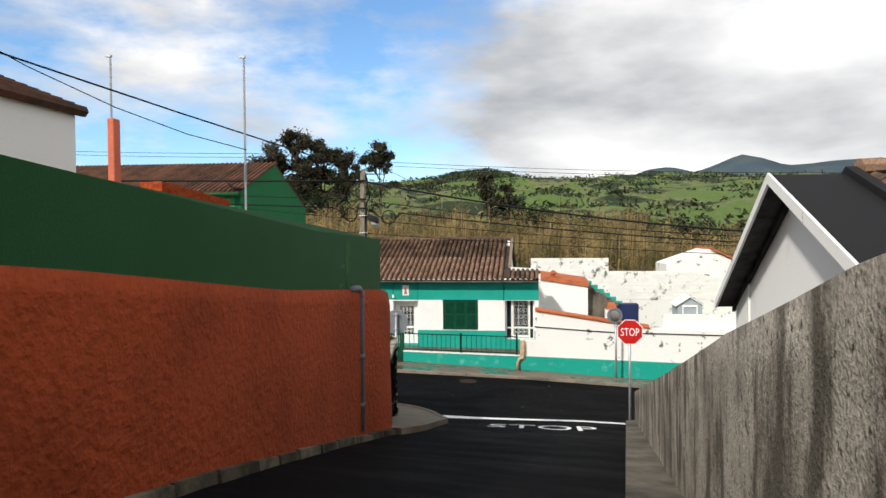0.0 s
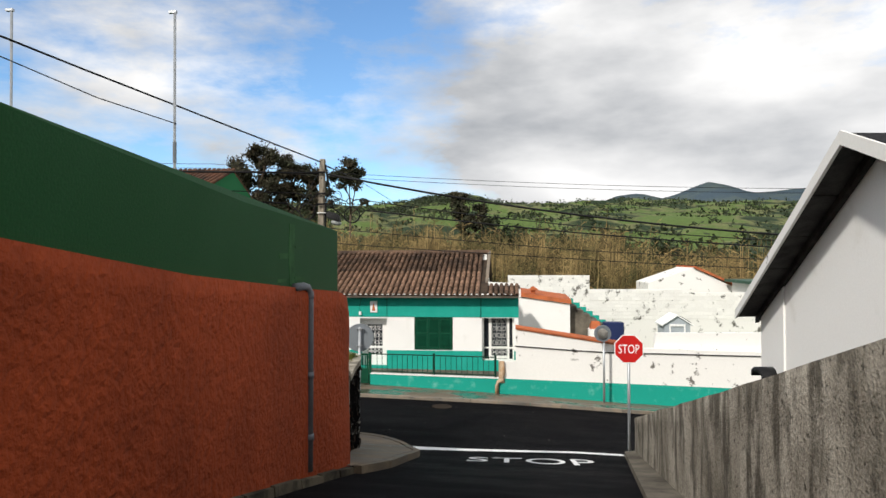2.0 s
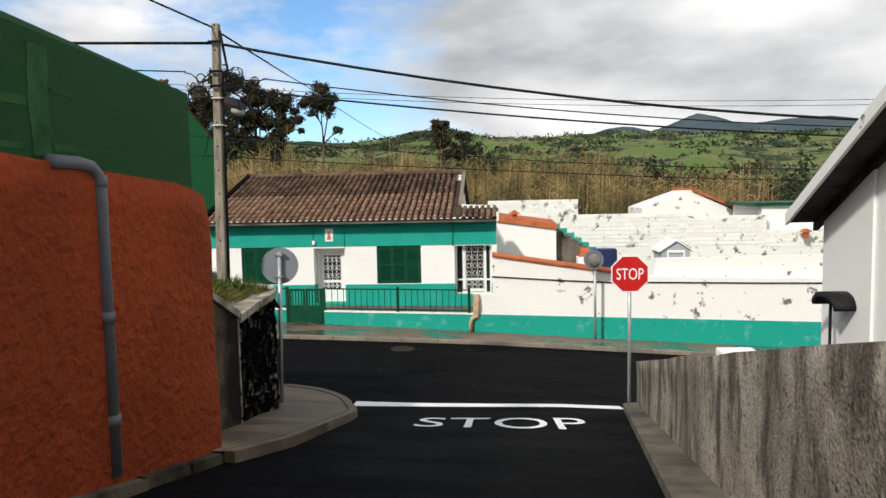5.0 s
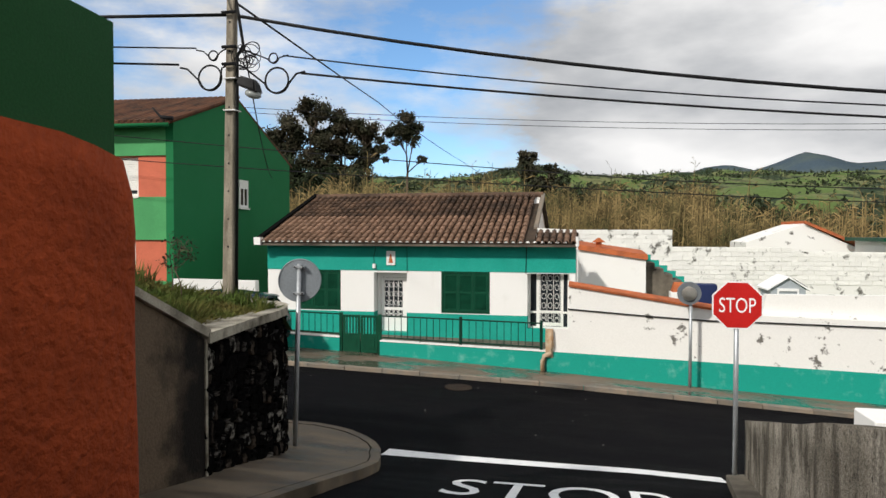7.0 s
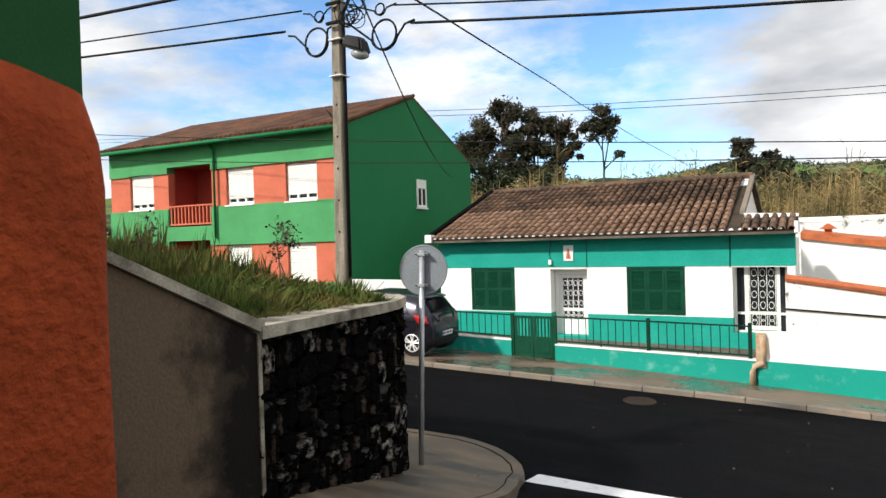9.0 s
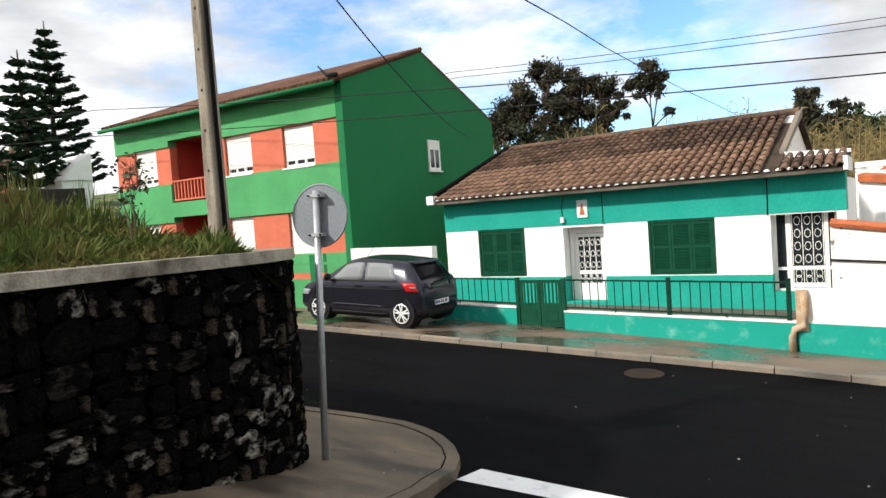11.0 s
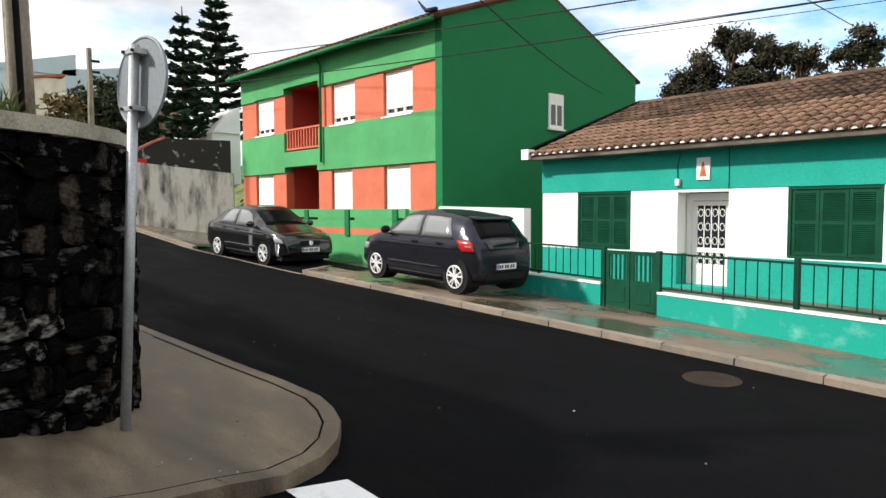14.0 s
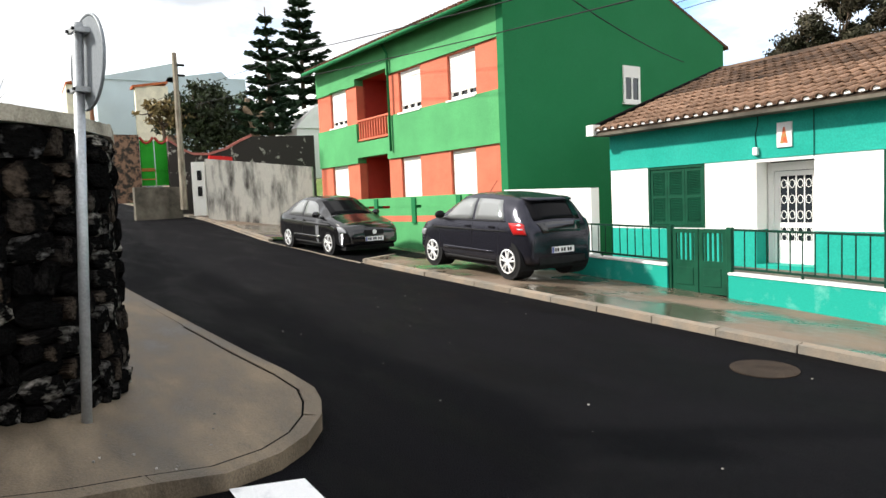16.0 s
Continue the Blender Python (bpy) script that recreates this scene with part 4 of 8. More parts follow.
structure("coping_cream", bm, WHITE_PAINT, "cream coping on the low forecourt wall", "trim")
bm = B()
sheet(bm, [-10.6, -7.12, -5.92, -4, -2, -0.6], [-1.9, -1, 0.3], lambda x, y: 0.02 + (-0.012 * (x + 6)) - 0.05 * (1 if -7.1 < x < -6 else 0))
structure("forecourt_floor", bm, CONCRETE, "cement floor of the cottage forecourt", "floor")

# block wall and terrace behind
bm = B()
box(bm, (-1.0, 11.4, -1.5), (3.44, 11.65, 3.36))
box(bm, (3.44, 11.4, -1.5), (8.35, 11.65, 2.6))
box(bm, (8.35, 11.4, -1.5), (12.45, 11.65, 2.42))
box(bm, (12.45, 11.4, -1.5), (26, 11.65, 1.7))
structure("wall_block", bm, WHITE_BLOCK, "long stepped wall of whitewashed concrete blocks", "wall")
bm = B()
hexa(bm, [(-0.56, 4.2, -1), (1.75, 4.2, -1), (1.75, 7, -1), (-0.56, 7, -1)], [(-0.56, 4.2, 2.62), (1.75, 4.2, 2.28), (1.75, 7, 2.28), (-0.56, 7, 2.62)])
structure("wall_terrace", bm, WHITE_PAINT, "white wall of the raised terrace", "wall")
bm = B()
hexa(bm, [(-0.56, 4.1, 2.62), (1.8, 4.1, 2.28), (1.8, 7, 2.28), (-0.56, 7, 2.62)], [(-0.56, 4.1, 2.8), (1.8, 4.1, 2.46), (1.8, 7, 2.56), (-0.56, 7, 2.9)])
structure("coping_terrace", bm, TERRACOTTA, "orange tiled edge of the terrace", "trim")

# ---- white gabled house above the grey wall ----
gable_house = thing("gable_house", (5.5, -17, 1), 0, "white rendered house with a dark gable roof", "house")
BITUMEN = mat("bitumen_felt", (0.012, 0.012, 0.013), 0.8, 0.3, 2, 40, 0.2, col2=(0.03, 0.029, 0.028), lo=0.6, hi=0.8)
SOFFIT = mat("dark_fibre_board", (0.05, 0.048, 0.045), 0.85, 0.3, 3, 40, 0.3, col2=(0.025, 0.024, 0.022))
EAVE_N, APEX, EAVE_S = Vector((3.11, -13.6, 3.33)), Vector((2.47, -18.88, 5.56)), Vector((1.84, -24.2, 3.95))   # outer edge of the verge
inward = Vector((0.9925, 0.1225, 0))
OVER, DEPTH = 0.42, 6.2


def gable_pt(p, d, drop=0.0):
    """A verge point moved d metres in from the verge's outer edge and down."""
    return p + inward * d - Vector((0, 0, drop))


bm = B()
n0, s0 = EAVE_N.lerp(APEX, 0.055), EAVE_S
loop = [gable_pt(Vector((n0.x, n0.y, 0.0)), OVER, 0.6), gable_pt(Vector((s0.x, s0.y, 0.0)), OVER, 0.6), gable_pt(s0, OVER, 0.12), gable_pt(APEX, OVER, 0.12), gable_pt(n0, OVER, 0.12)]
hexa(bm, loop, [p + inward * (DEPTH - 0.7) for p in loop])
part("wall", bm, WHITE_PAINT, gable_house)
# raised corner strip of the gable wall
bm = B()
c0, c1 = n0 + Vector((0, 0.004, 0)), n0.lerp(APEX, (15.3 - 13.9) / (18.88 - 13.9))
loop = [gable_pt(Vector((p.x, p.y, 0.0)), OVER - 0.035, 0.6) for p in (c0, c1)] + [gable_pt(p, OVER - 0.035, 0.125) for p in (c1, c0)]
hexa(bm, loop, [p + inward * 0.033 for p in loop])
part("corner_strip", bm, WHITE_PAINT, gable_house)
for e, r in ((EAVE_N, APEX), (EAVE_S, APEX)):
    up = Vector((0, 0, 0.07))
    bm = B()
    for k in range(5):
        a, b = e.lerp(r, k / 5 + 0.004), e.lerp(r, (k + 1) / 5 - 0.001)
        q = [gable_pt(a, 0.03, 0.1), gable_pt(b, 0.03, 0.1), gable_pt(b, OVER + 0.1, 0.1), gable_pt(a, OVER + 0.1, 0.1)]
        hexa(bm, q, [p + up for p in q])
    part("soffit", bm, SOFFIT, gable_house, "dark grey boards under the verge")
    bm = B()
    q = [gable_pt(e, OVER - 0.07, 0.2), gable_pt(r, OVER - 0.07, 0.2), gable_pt(r, OVER - 0.002, 0.2), gable_pt(e, OVER - 0.002, 0.2)]
    hexa(bm, q, [p + Vector((0, 0, 0.098)) for p in q])
    part("cornice", bm, SOFFIT, gable_house, "dark moulding where the verge meets the wall")
    bm = B()
    q = [gable_pt(e, -0.012, 0.12), gable_pt(r, -0.012, 0.12), gable_pt(r, 0.026, 0.12), gable_pt(e, 0.026, 0.12)]
    hexa(bm, q, [p + Vector((0, 0, 0.145)) for p in q])
    part("fascia", bm, WHITE_WORN, gable_house, "thin white fascia along the verge")
    bm = B()
    q = [gable_pt(e, 0.03, 0.028), gable_pt(r, 0.03, 0.028), gable_pt(r, DEPTH, 0.028), gable_pt(e, DEPTH, 0.028)]
    hexa(bm, q, [p + Vector((0, 0, 0.03)) for p in q])
    part("roof_felt", bm, BITUMEN, gable_house, "black bitumen felt with pale specks")
    bm = B()
    q = [gable_pt(e, 1.02, -0.004), gable_pt(r, 1.02, -0.004), gable_pt(r, 1.17, -0.004), gable_pt(e, 1.17, -0.004)]
    hexa(bm, q, [p + Vector((0, 0, 0.1)) for p in q])
    part("upstand", bm, BITUMEN, gable_house, "dark kerb beside the tiles")
    # covering and channel tiles, one joined mesh a slope
    bm = B()
    rise = (r - e).normalized()
    ncourse = int((r - e).length / 0.4)
    rng = random.Random(17)
    for col in range(22):
        for k in range(ncourse):
            a = e + rise * (k * 0.4) + inward * (1.28 + col * 0.215 + rng.uniform(-0.012, 0.012)) + Vector((0, 0, 0.045 + rng.uniform(0, 0.02)))
            tube(bm, [a, a + rise * 0.44 - Vector((0, 0, 0.025))], 0.105, 7, 0.085)
    tagged(part("roof_tiles", bm, ROOF_TILE, gable_house, "weathered red-brown clay barrel tiles"), "", "", "", "stuff")
bm = B()
for k in range(12):
    a = gable_pt(APEX, 1.2 + k * 0.4, -0.09)
    tube(bm, [a, a + inward * 0.43 + Vector((0, 0, 0.02))], 0.12, 8, 0.1)
part("ridge", bm, ROOF_TILE, gable_house, "ridge tiles bedded in pale mortar")

# ---- cottage details ----
def shutter_pair(x0, x1, z0, z1):
    sh = thing("window_shutters", ((x0 + x1) / 2, 0, z0), 0, "closed dark green louvred wooden shutters", "shutters", "cottage shutters")
    n = 3
    w = (x1 - x0) / n
    bm = B()
    for a, b, c, d in ((x0 - 0.0, x0 + 0.05, z0, z1), (x1 - 0.05, x1, z0, z1), (x0 + 0.05, x1 - 0.05, z1 - 0.05, z1), (x0 + 0.05, x1 - 0.05, z0, z0 + 0.05)):
        box(bm, (a + 0.002, 0.0, c + 0.002), (b - 0.002, 0.09, d - 0.002))
    part("frame", bm, DARK_GREEN, sh)
    for i in range(n):
        a, b = x0 + 0.05 + i * (x1 - x0 - 0.1) / n, x0 + 0.05 + (i + 1) * (x1 - x0 - 0.1) / n
        bm = B()
        box(bm, (a + 0.004, 0.02, z0 + 0.055), (a + 0.06, 0.06, z1 - 0.055))
        box(bm, (b - 0.06, 0.02, z0 + 0.055), (b - 0.004, 0.06, z1 - 0.055))
        for z in (z0 + 0.055, (z0 + z1) / 2 - 0.03, z1 - 0.12):
            box(bm, (a + 0.06, 0.021, z), (b - 0.06, 0.059, z + 0.065))
        leaf = part("leaf", bm, DARK_GREEN, sh)
        bm = B()
        z = z0 + 0.13
        while z < z1 - 0.13:
            hexa(bm, [(a + 0.06, 0.022, z), (b - 0.06, 0.022, z), (b - 0.06, 0.054, z + 0.022), (a + 0.06, 0.054, z + 0.022)],
                 [(a + 0.06, 0.022, z + 0.008), (b - 0.06, 0.022, z + 0.008), (b - 0.06, 0.054, z + 0.03), (a + 0.06, 0.054, z + 0.03)])
            z += 0.034
        part("louvre", bm, DARK_GREEN, leaf)


shutter_pair(-9.28, -7.87, 0.76, 2.02)
shutter_pair(-4.59, -3.11, 0.76, 2.02)


def grille(bm, x0, x1, y, z0, z1, cols):
    """Wrought bars with small rings between them."""
    w = (x1 - x0) / cols
    for i in range(cols + 1):
        box(bm, (x0 + i * w - 0.008, y - 0.012, z0), (x0 + i * w + 0.008, y + 0.004, z1))
    rows = max(2, int((z1 - z0) / 0.24))
    for i in range(cols):
        for j in range(rows):
            cx, cz = x0 + (i + 0.5) * w, z0 + (j + 0.5) * (z1 - z0) / rows
            r = min(w * 0.42, 0.075)
            pts = [(cx + r * math.sin(a) * 0.8, y - 0.004, cz + r * 1.2 * math.cos(a)) for a in [k * math.pi / 4 for k in range(9)]]
            tube(bm, pts, 0.008, 4, cap=False)


door = tagged(thing("door_cottage", (-6.2, 0.36, 0.1)), "white panelled front door with an iron grille", "door", "", "structure")
bm = B()
for a, b, c, d in ((-6.74, -6.64, 0.1, 1.95), (-5.81, -5.71, 0.1, 1.95), (-6.64, -5.81, 1.8, 1.95)):
    box(bm, (a, 0.33, c), (b, 0.43, d))
part("frame", bm, WHITE_PAINT, door)
bm = B()
panel(bm, -6.63, -5.82, 0.1, 1.79, [(-6.53, -5.92, 0.85, 1.7), (-6.53, -5.92, 0.52, 0.76)], lambda u, d, z: (u, 0.36 + d, z), 0.045)
part("leaf", bm, WHITE_PAINT, door)
bm = B()
box(bm, (-6.53, 0.385, 0.52), (-5.92, 0.392, 1.7))
part("pane", bm, GLASS, door)
bm = B()
grille(bm, -6.53, -5.92, 0.372, 0.85, 1.7, 4)
grille(bm, -6.53, -5.92, 0.372, 0.52, 0.76, 4)
part("grille", bm, WHITE_PAINT, door, "white iron grille over the glass")

porch = tagged(thing("window_porch", (-1.35, 0.3, 0.36)), "porch window of white frames with patterned white grilles", "window", "", "structure")
bm = B()
for a, b, c, d in ((-1.97, -1.9, 0.36, 2.0), (-1.72, -1.62, 0.36, 2.0), (-1.0, -0.92, 0.36, 2.0), (-0.8, -0.745, 0.36, 2.0), (-1.62, -1.0, 0.42, 0.52), (-1.62, -1.0, 0.8, 0.88), (-1.9, -1.72, 0.8, 0.86), (-0.92, -0.8, 0.8, 0.86)):
    box(bm, (a, 0.24, c), (b, 0.3, d))
box(bm, (-1.97, 0.18, 0.33), (-0.745, 0.36, 0.4))
part("window_frame", bm, SHUTTER_WHITE, porch)
bm = B()
box(bm, (-1.96, 0.285, 0.4), (-0.75, 0.292, 2.0))
part("pane", bm, GLASS, porch)
bm = B()
grille(bm, -1.6, -1.02, 0.262, 0.9, 1.98, 3)
grille(bm, -1.6, -1.02, 0.262, 0.53, 0.79, 3)
part("grille", bm, SHUTTER_WHITE, porch)

plaque = thing("tile_plaque", (-6.2, -0.03, 2.42), 0, "small framed ceramic tile picture on the wall", "plaque")
bm = B()
box(bm, (-6.34, -0.045, 2.2), (-6.06, -0.012, 2.64))
part("tile", bevelled(bm, 0.006), SIGN_WHITE, plaque)
bm = B()
hexa(bm, [(-6.27, -0.05, 2.27), (-6.13, -0.05, 2.27), (-6.13, -0.044, 2.27), (-6.27, -0.044, 2.27)], [(-6.215, -0.05, 2.55), (-6.185, -0.05, 2.55), (-6.185, -0.044, 2.55), (-6.215, -0.044, 2.55)])
part("figure", bm, mat("plaque_red", (0.5, 0.08, 0.04), 0.4, 0.4, 12, 40, 0, col2=(0.35, 0.28, 0.1)), plaque)
meter = thing("junction_box", (-6.72, -0.06, 2.1), 0, "small white junction box on the facade", "box")
bm = B()
box(bm, (-6.78, -0.09, 2.1), (-6.69, -0.012, 2.24))
part("case", bevelled(bm, 0.008), SIGN_WHITE, meter)
def cable(name, pts, r, label, sag=0.0, n=5):
    full = []
    for a, b in zip(pts, pts[1:]):
        a, b = Vector(a), Vector(b)
        k = max(2, int((b - a).length / 1.2)) if sag else 1
        for i in range(k):
            t = i / k
            p = a.lerp(b, t)
            p.z -= sag * 4 * t * (1 - t)
            full.append(p)
    full.append(Vector(pts[-1]))
    bm = B()
    tube(bm, full, r, n)
    return tagged(part(name, bm, BLACK, None, "", True), label, "cable")


cable("wall_cable", [(-6.74, -0.03, 2.24), (-6.76, -0.03, 2.45), (-6.7, -0.03, 2.7), (-6.72, -0.03, 2.86)], 0.008, "thin black cable running down the facade")
cable("wall_cable", [(-5.68, -0.03, 2.0), (-5.68, -0.03, 2.84)], 0.007, "thin pale cable running up the facade")
cable("wall_cable", [(-2.02, -0.03, 2.0), (-2.0, -0.03, 2.84)], 0.012, "thin black cable running down the facade")
cable("boundary_cable", [(-0.72, -2.08, 1.2), (1.4, -2.08, 1.06), (2.8, -2.08, 0.99), (4.1, -2.08, 0.98), (7, -2.08, 0.93), (14, -2.08, 0.86), (22, -2.08, 0.8)], 0.018, "black cable clipped along the white wall")

# railing: each post, rail and bar
RAIL_Y = -1.97
def rail_top(x):
    return lerp_table([(-10.4, 0.98), (-7.1, 0.9), (-1.4, 0.8)], x)


railing = thing("railing", (-5, RAIL_Y, 0.2), 0, "dark green iron railing on the low forecourt wall", "railing")
for x in (-10.35, -3.62, -1.42):
    bm = B()
    box(bm, (x - 0.04, RAIL_Y - 0.04, low_top(x) + 0.03), (x + 0.04, RAIL_Y + 0.04, rail_top(x) + 0.06))
    part("post", bevelled(bm, 0.006), RAIL_GREEN, railing)
for a, b in ((-10.3, -7.16), (-5.87, -3.66), (-3.58, -1.46)):
    for off in (0.0, -0.66):
        bm = B()
        za, zb = (rail_top(a), rail_top(b)) if off == 0 else (low_top(a) + 0.12, low_top(b) + 0.12)
        hexa(bm, [(a, RAIL_Y - 0.02, za - 0.035), (b, RAIL_Y - 0.02, zb - 0.035), (b, RAIL_Y + 0.02, zb - 0.035), (a, RAIL_Y + 0.02, za - 0.035)],
             [(a, RAIL_Y - 0.02, za), (b, RAIL_Y - 0.02, zb), (b, RAIL_Y + 0.02, zb), (a, RAIL_Y + 0.02, za)])
        part("rail", bm, RAIL_GREEN, railing)
    n = round((b - a) / 0.19)
    for i in range(1, n):
        x = a + (b - a) * i / n
        bm = B()
        tube(bm, [(x, RAIL_Y, low_top(x) + 0.1), (x, RAIL_Y, rail_top(x) - 0.03)], 0.011, 5)
        part("bar", bm, RAIL_GREEN, railing)
    for x in (a + (b - a) * 0.5,):
        bm = B()
        tube(bm, [(x, RAIL_Y, low_top(x) + 0.03), (x, RAIL_Y, low_top(x) + 0.12)], 0.018, 6)
        part("foot", bm, RAIL_GREEN, railing)

gate = thing("garden_gate", (-6.52, RAIL_Y, -0.2), 0, "double dark green wooden gate, closed, with open slats above", "gate")
for x in (-7.1, -5.94):
    bm = B()
    box(bm, (x - 0.045, RAIL_Y - 0.045, -0.45), (x + 0.045, RAIL_Y + 0.045, 0.93 if x < -7 else 0.9))
    part("gate_post", bevelled(bm, 0.006), DARK_GREEN, gate)
for a, b in ((-7.04, -6.53), (-6.51, -6.0)):
    bm = B()
    panel(bm, a, b, -0.2, 0.87, [(a + 0.07, b - 0.07, 0.34, 0.8)], lambda u, d, z: (u, RAIL_Y - 0.02 + d, z), 0.04)
    leaf = part("gate_leaf", bm, DARK_GREEN, gate)
    bm = B()
    box(bm, (a + 0.09, RAIL_Y - 0.03, -0.08), (b - 0.09, RAIL_Y - 0.019, 0.22))
    part("raised_panel", bevelled(bm, 0.008), DARK_GREEN, leaf)
    for i in range(4):
        x = a + 0.07 + (b - a - 0.14) * (i + 0.5) / 4
        bm = B()
        box(bm, (x - 0.018, RAIL_Y - 0.012, 0.34), (x + 0.018, RAIL_Y + 0.012, 0.8))
        part("slat", bm, DARK_GREEN, leaf)

downpipe = thing("rain_pipe", (-1.25, -2.1, -0.45), 0, "old cream-painted rainwater pipe with rust stains", "pipe")
bm = B()
tube(bm, [(-1.16, -2.11, 0.62), (-1.14, -2.12, 0.2), (-1.16, -2.12, 0.02), (-1.33, -2.12, -0.06), (-1.37, -2.12, -0.2), (-1.37, -2.12, -0.52)], 0.065, 8)
part("pipe", bm, RUST, downpipe, "", True)
bm = B()
box(bm, (-1.3, -2.09, -0.1), (-1.1, -2.055, 0.66))
part("patch", bm, RUST, downpipe)

# ---- green house details ----
for u0, u1, z0, z1 in WINS:
    up = z0 > 3
    win = tagged(thing("window_green_house", gfront((u0 + u1) / 2, 0.1, z0)), "white roller shutter window, lowered" if not up else "white roller shutter window, nearly lowered", "window", "", "structure")
    bm = B()
    gap = 0.24 if up else 0.0
    n = 14
    for i in range(n):
        za, zb = z0 + gap + (z1 - z0 - gap) * i / n, z0 + gap + (z1 - z0 - gap) * (i + 1) / n - 0.006
        hexa(bm, [gfront(u0 + 0.02, 0.08, za), gfront(u1 - 0.02, 0.08, za), gfront(u1 - 0.02, 0.13, za), gfront(u0 + 0.02, 0.13, za)],
             [gfront(u0 + 0.02, 0.085, zb), gfront(u1 - 0.02, 0.085, zb), gfront(u1 - 0.02, 0.13, zb), gfront(u0 + 0.02, 0.13, zb)])
    part("roller_shutter", bm, SHUTTER_WHITE, win)
    if up:
        bm = B()
        panel(bm, u0 + 0.02, u1 - 0.02, z0 + 0.0, z0 + 0.26, [(u0 + 0.1 + k * (u1 - u0 - 0.1) / 3, u0 + (k + 1) * (u1 - u0 - 0.1) / 3 + 0.02, z0 + 0.1, z0 + 0.22) for k in range(3)], lambda u, d, z: gfront(u, d + 0.09, z), 0.05)
        part("window_frame", bm, SHUTTER_WHITE, win)
        bm = B()
        hexa(bm, [gfront(u0 - 0.03, -0.08, z0 - 0.05), gfront(u1 + 0.03, -0.08, z0 - 0.05), gfront(u1 + 0.03, 0.1, z0 - 0.05), gfront(u0 - 0.03, 0.1, z0 - 0.05)],
             [gfront(u0 - 0.03, -0.08, z0), gfront(u1 + 0.03, -0.08, z0), gfront(u1 + 0.03, 0.1, z0 + 0.01), gfront(u0 - 0.03, 0.1, z0 + 0.01)])
        part("window_sill", bm, SHUTTER_WHITE, win)
    bm = B()
    hexa(bm, [gfront(u0, 0.16, z0), gfront(u1, 0.16, z0), gfront(u1, 0.2, z0), gfront(u0, 0.2, z0)], [gfront(u0, 0.16, z1), gfront(u1, 0.16, z1), gfront(u1, 0.2, z1), gfront(u0, 0.2, z1)])
    part("pane", bm, GLASS, win)

balcony = thing("balcony_railing", gfront(7.1, 0.1, 3.7), 0, "salmon painted balcony balustrade", "railing")
bm = B()
for z in (3.74, 4.42):
    hexa(bm, [gfront(6.0, 0.0, z), gfront(8.2, 0.0, z), gfront(8.2, 0.1, z), gfront(6.0, 0.1, z)], [gfront(6.0, 0.0, z + 0.06), gfront(8.2, 0.0, z + 0.06), gfront(8.2, 0.1, z + 0.06), gfront(6.0, 0.1, z + 0.06)])
part("rail", bm, SALMON, balcony)
for i in range(12):
    u = 6.1 + 2.0 * i / 11
    bm = B()
    hexa(bm, [gfront(u, 0.02, 3.8), gfront(u + 0.05, 0.02, 3.8), gfront(u + 0.05, 0.08, 3.8), gfront(u, 0.08, 3.8)], [gfront(u, 0.02, 4.42), gfront(u + 0.05, 0.02, 4.42), gfront(u + 0.05, 0.08, 4.42), gfront(u, 0.08, 4.42)])
    part("baluster", bm, SALMON, balcony)
# gable window
side = tagged(thing("window_gable", (-13.3, 4.2, 4.2)), "narrow white gable window with a half-lowered shutter", "window", "", "structure")


def gside(d, o, z):
    """d metres back along the gable, o metres out of it."""
    return gfront(-o, d, z)


bm = B()
panel(bm, 4.48, 5.22, 4.18, 5.26, [(4.56, 4.82, 4.28, 4.92), (4.88, 5.14, 4.28, 4.92)], lambda u, d, z: gside(u, 0.06 - d, z), 0.05)
part("window_frame", bm, SHUTTER_WHITE, side)
bm = B()
hexa(bm, [gside(4.5, 0.025, 4.25), gside(5.2, 0.025, 4.25), gside(5.2, 0.035, 4.25), gside(4.5, 0.035, 4.25)], [gside(4.5, 0.025, 5.0), gside(5.2, 0.025, 5.0), gside(5.2, 0.035, 5.0), gside(4.5, 0.035, 5.0)])
part("pane", bm, GLASS, side)
bm = B()
hexa(bm, [gside(4.44, 0.012, 4.12), gside(5.26, 0.012, 4.12), gside(5.26, 0.12, 4.12), gside(4.44, 0.12, 4.12)], [gside(4.44, 0.012, 4.18), gside(5.26, 0.012, 4.18), gside(5.26, 0.12, 4.17), gside(4.44, 0.12, 4.17)])
part("window_sill", bm, SHUTTER_WHITE, side)
# gutter, downpipe and roof-edge figure
gutter = thing("gutter_pipe", gfront(5.6, -0.1, 3.0), 0, "green rainwater pipe down the house front", "pipe")
bm = B()
tube(bm, [gfront(5.75, -0.3, 6.6), gfront(5.75, -0.13, 6.35), gfront(5.75, -0.13, 3.2)], 0.045, 6)
part("pipe", bm, HOUSE_DARK, gutter, "", True)
bm = B()
tube(bm, [gfront(-0.1, -0.52, 6.6), gfront(GW + 0.2, -0.52, 6.62)], 0.07, 6)
part("gutter", bm, HOUSE_DARK, gutter, "", True)
finial = thing("roof_finial", gfront(0.1, -0.3, 6.8), 0, "small dark bird-shaped finial on the roof corner", "finial")
bm = B()
tube(bm, [gfront(-0.25, -0.5, 6.8), gfront(0.15, -0.5, 6.85), gfront(0.3, -0.5, 7.0), gfront(0.45, -0.5, 7.16)], 0.07, 6, 0.02)
part("bird", bm, PLASTIC, finial, "", True)
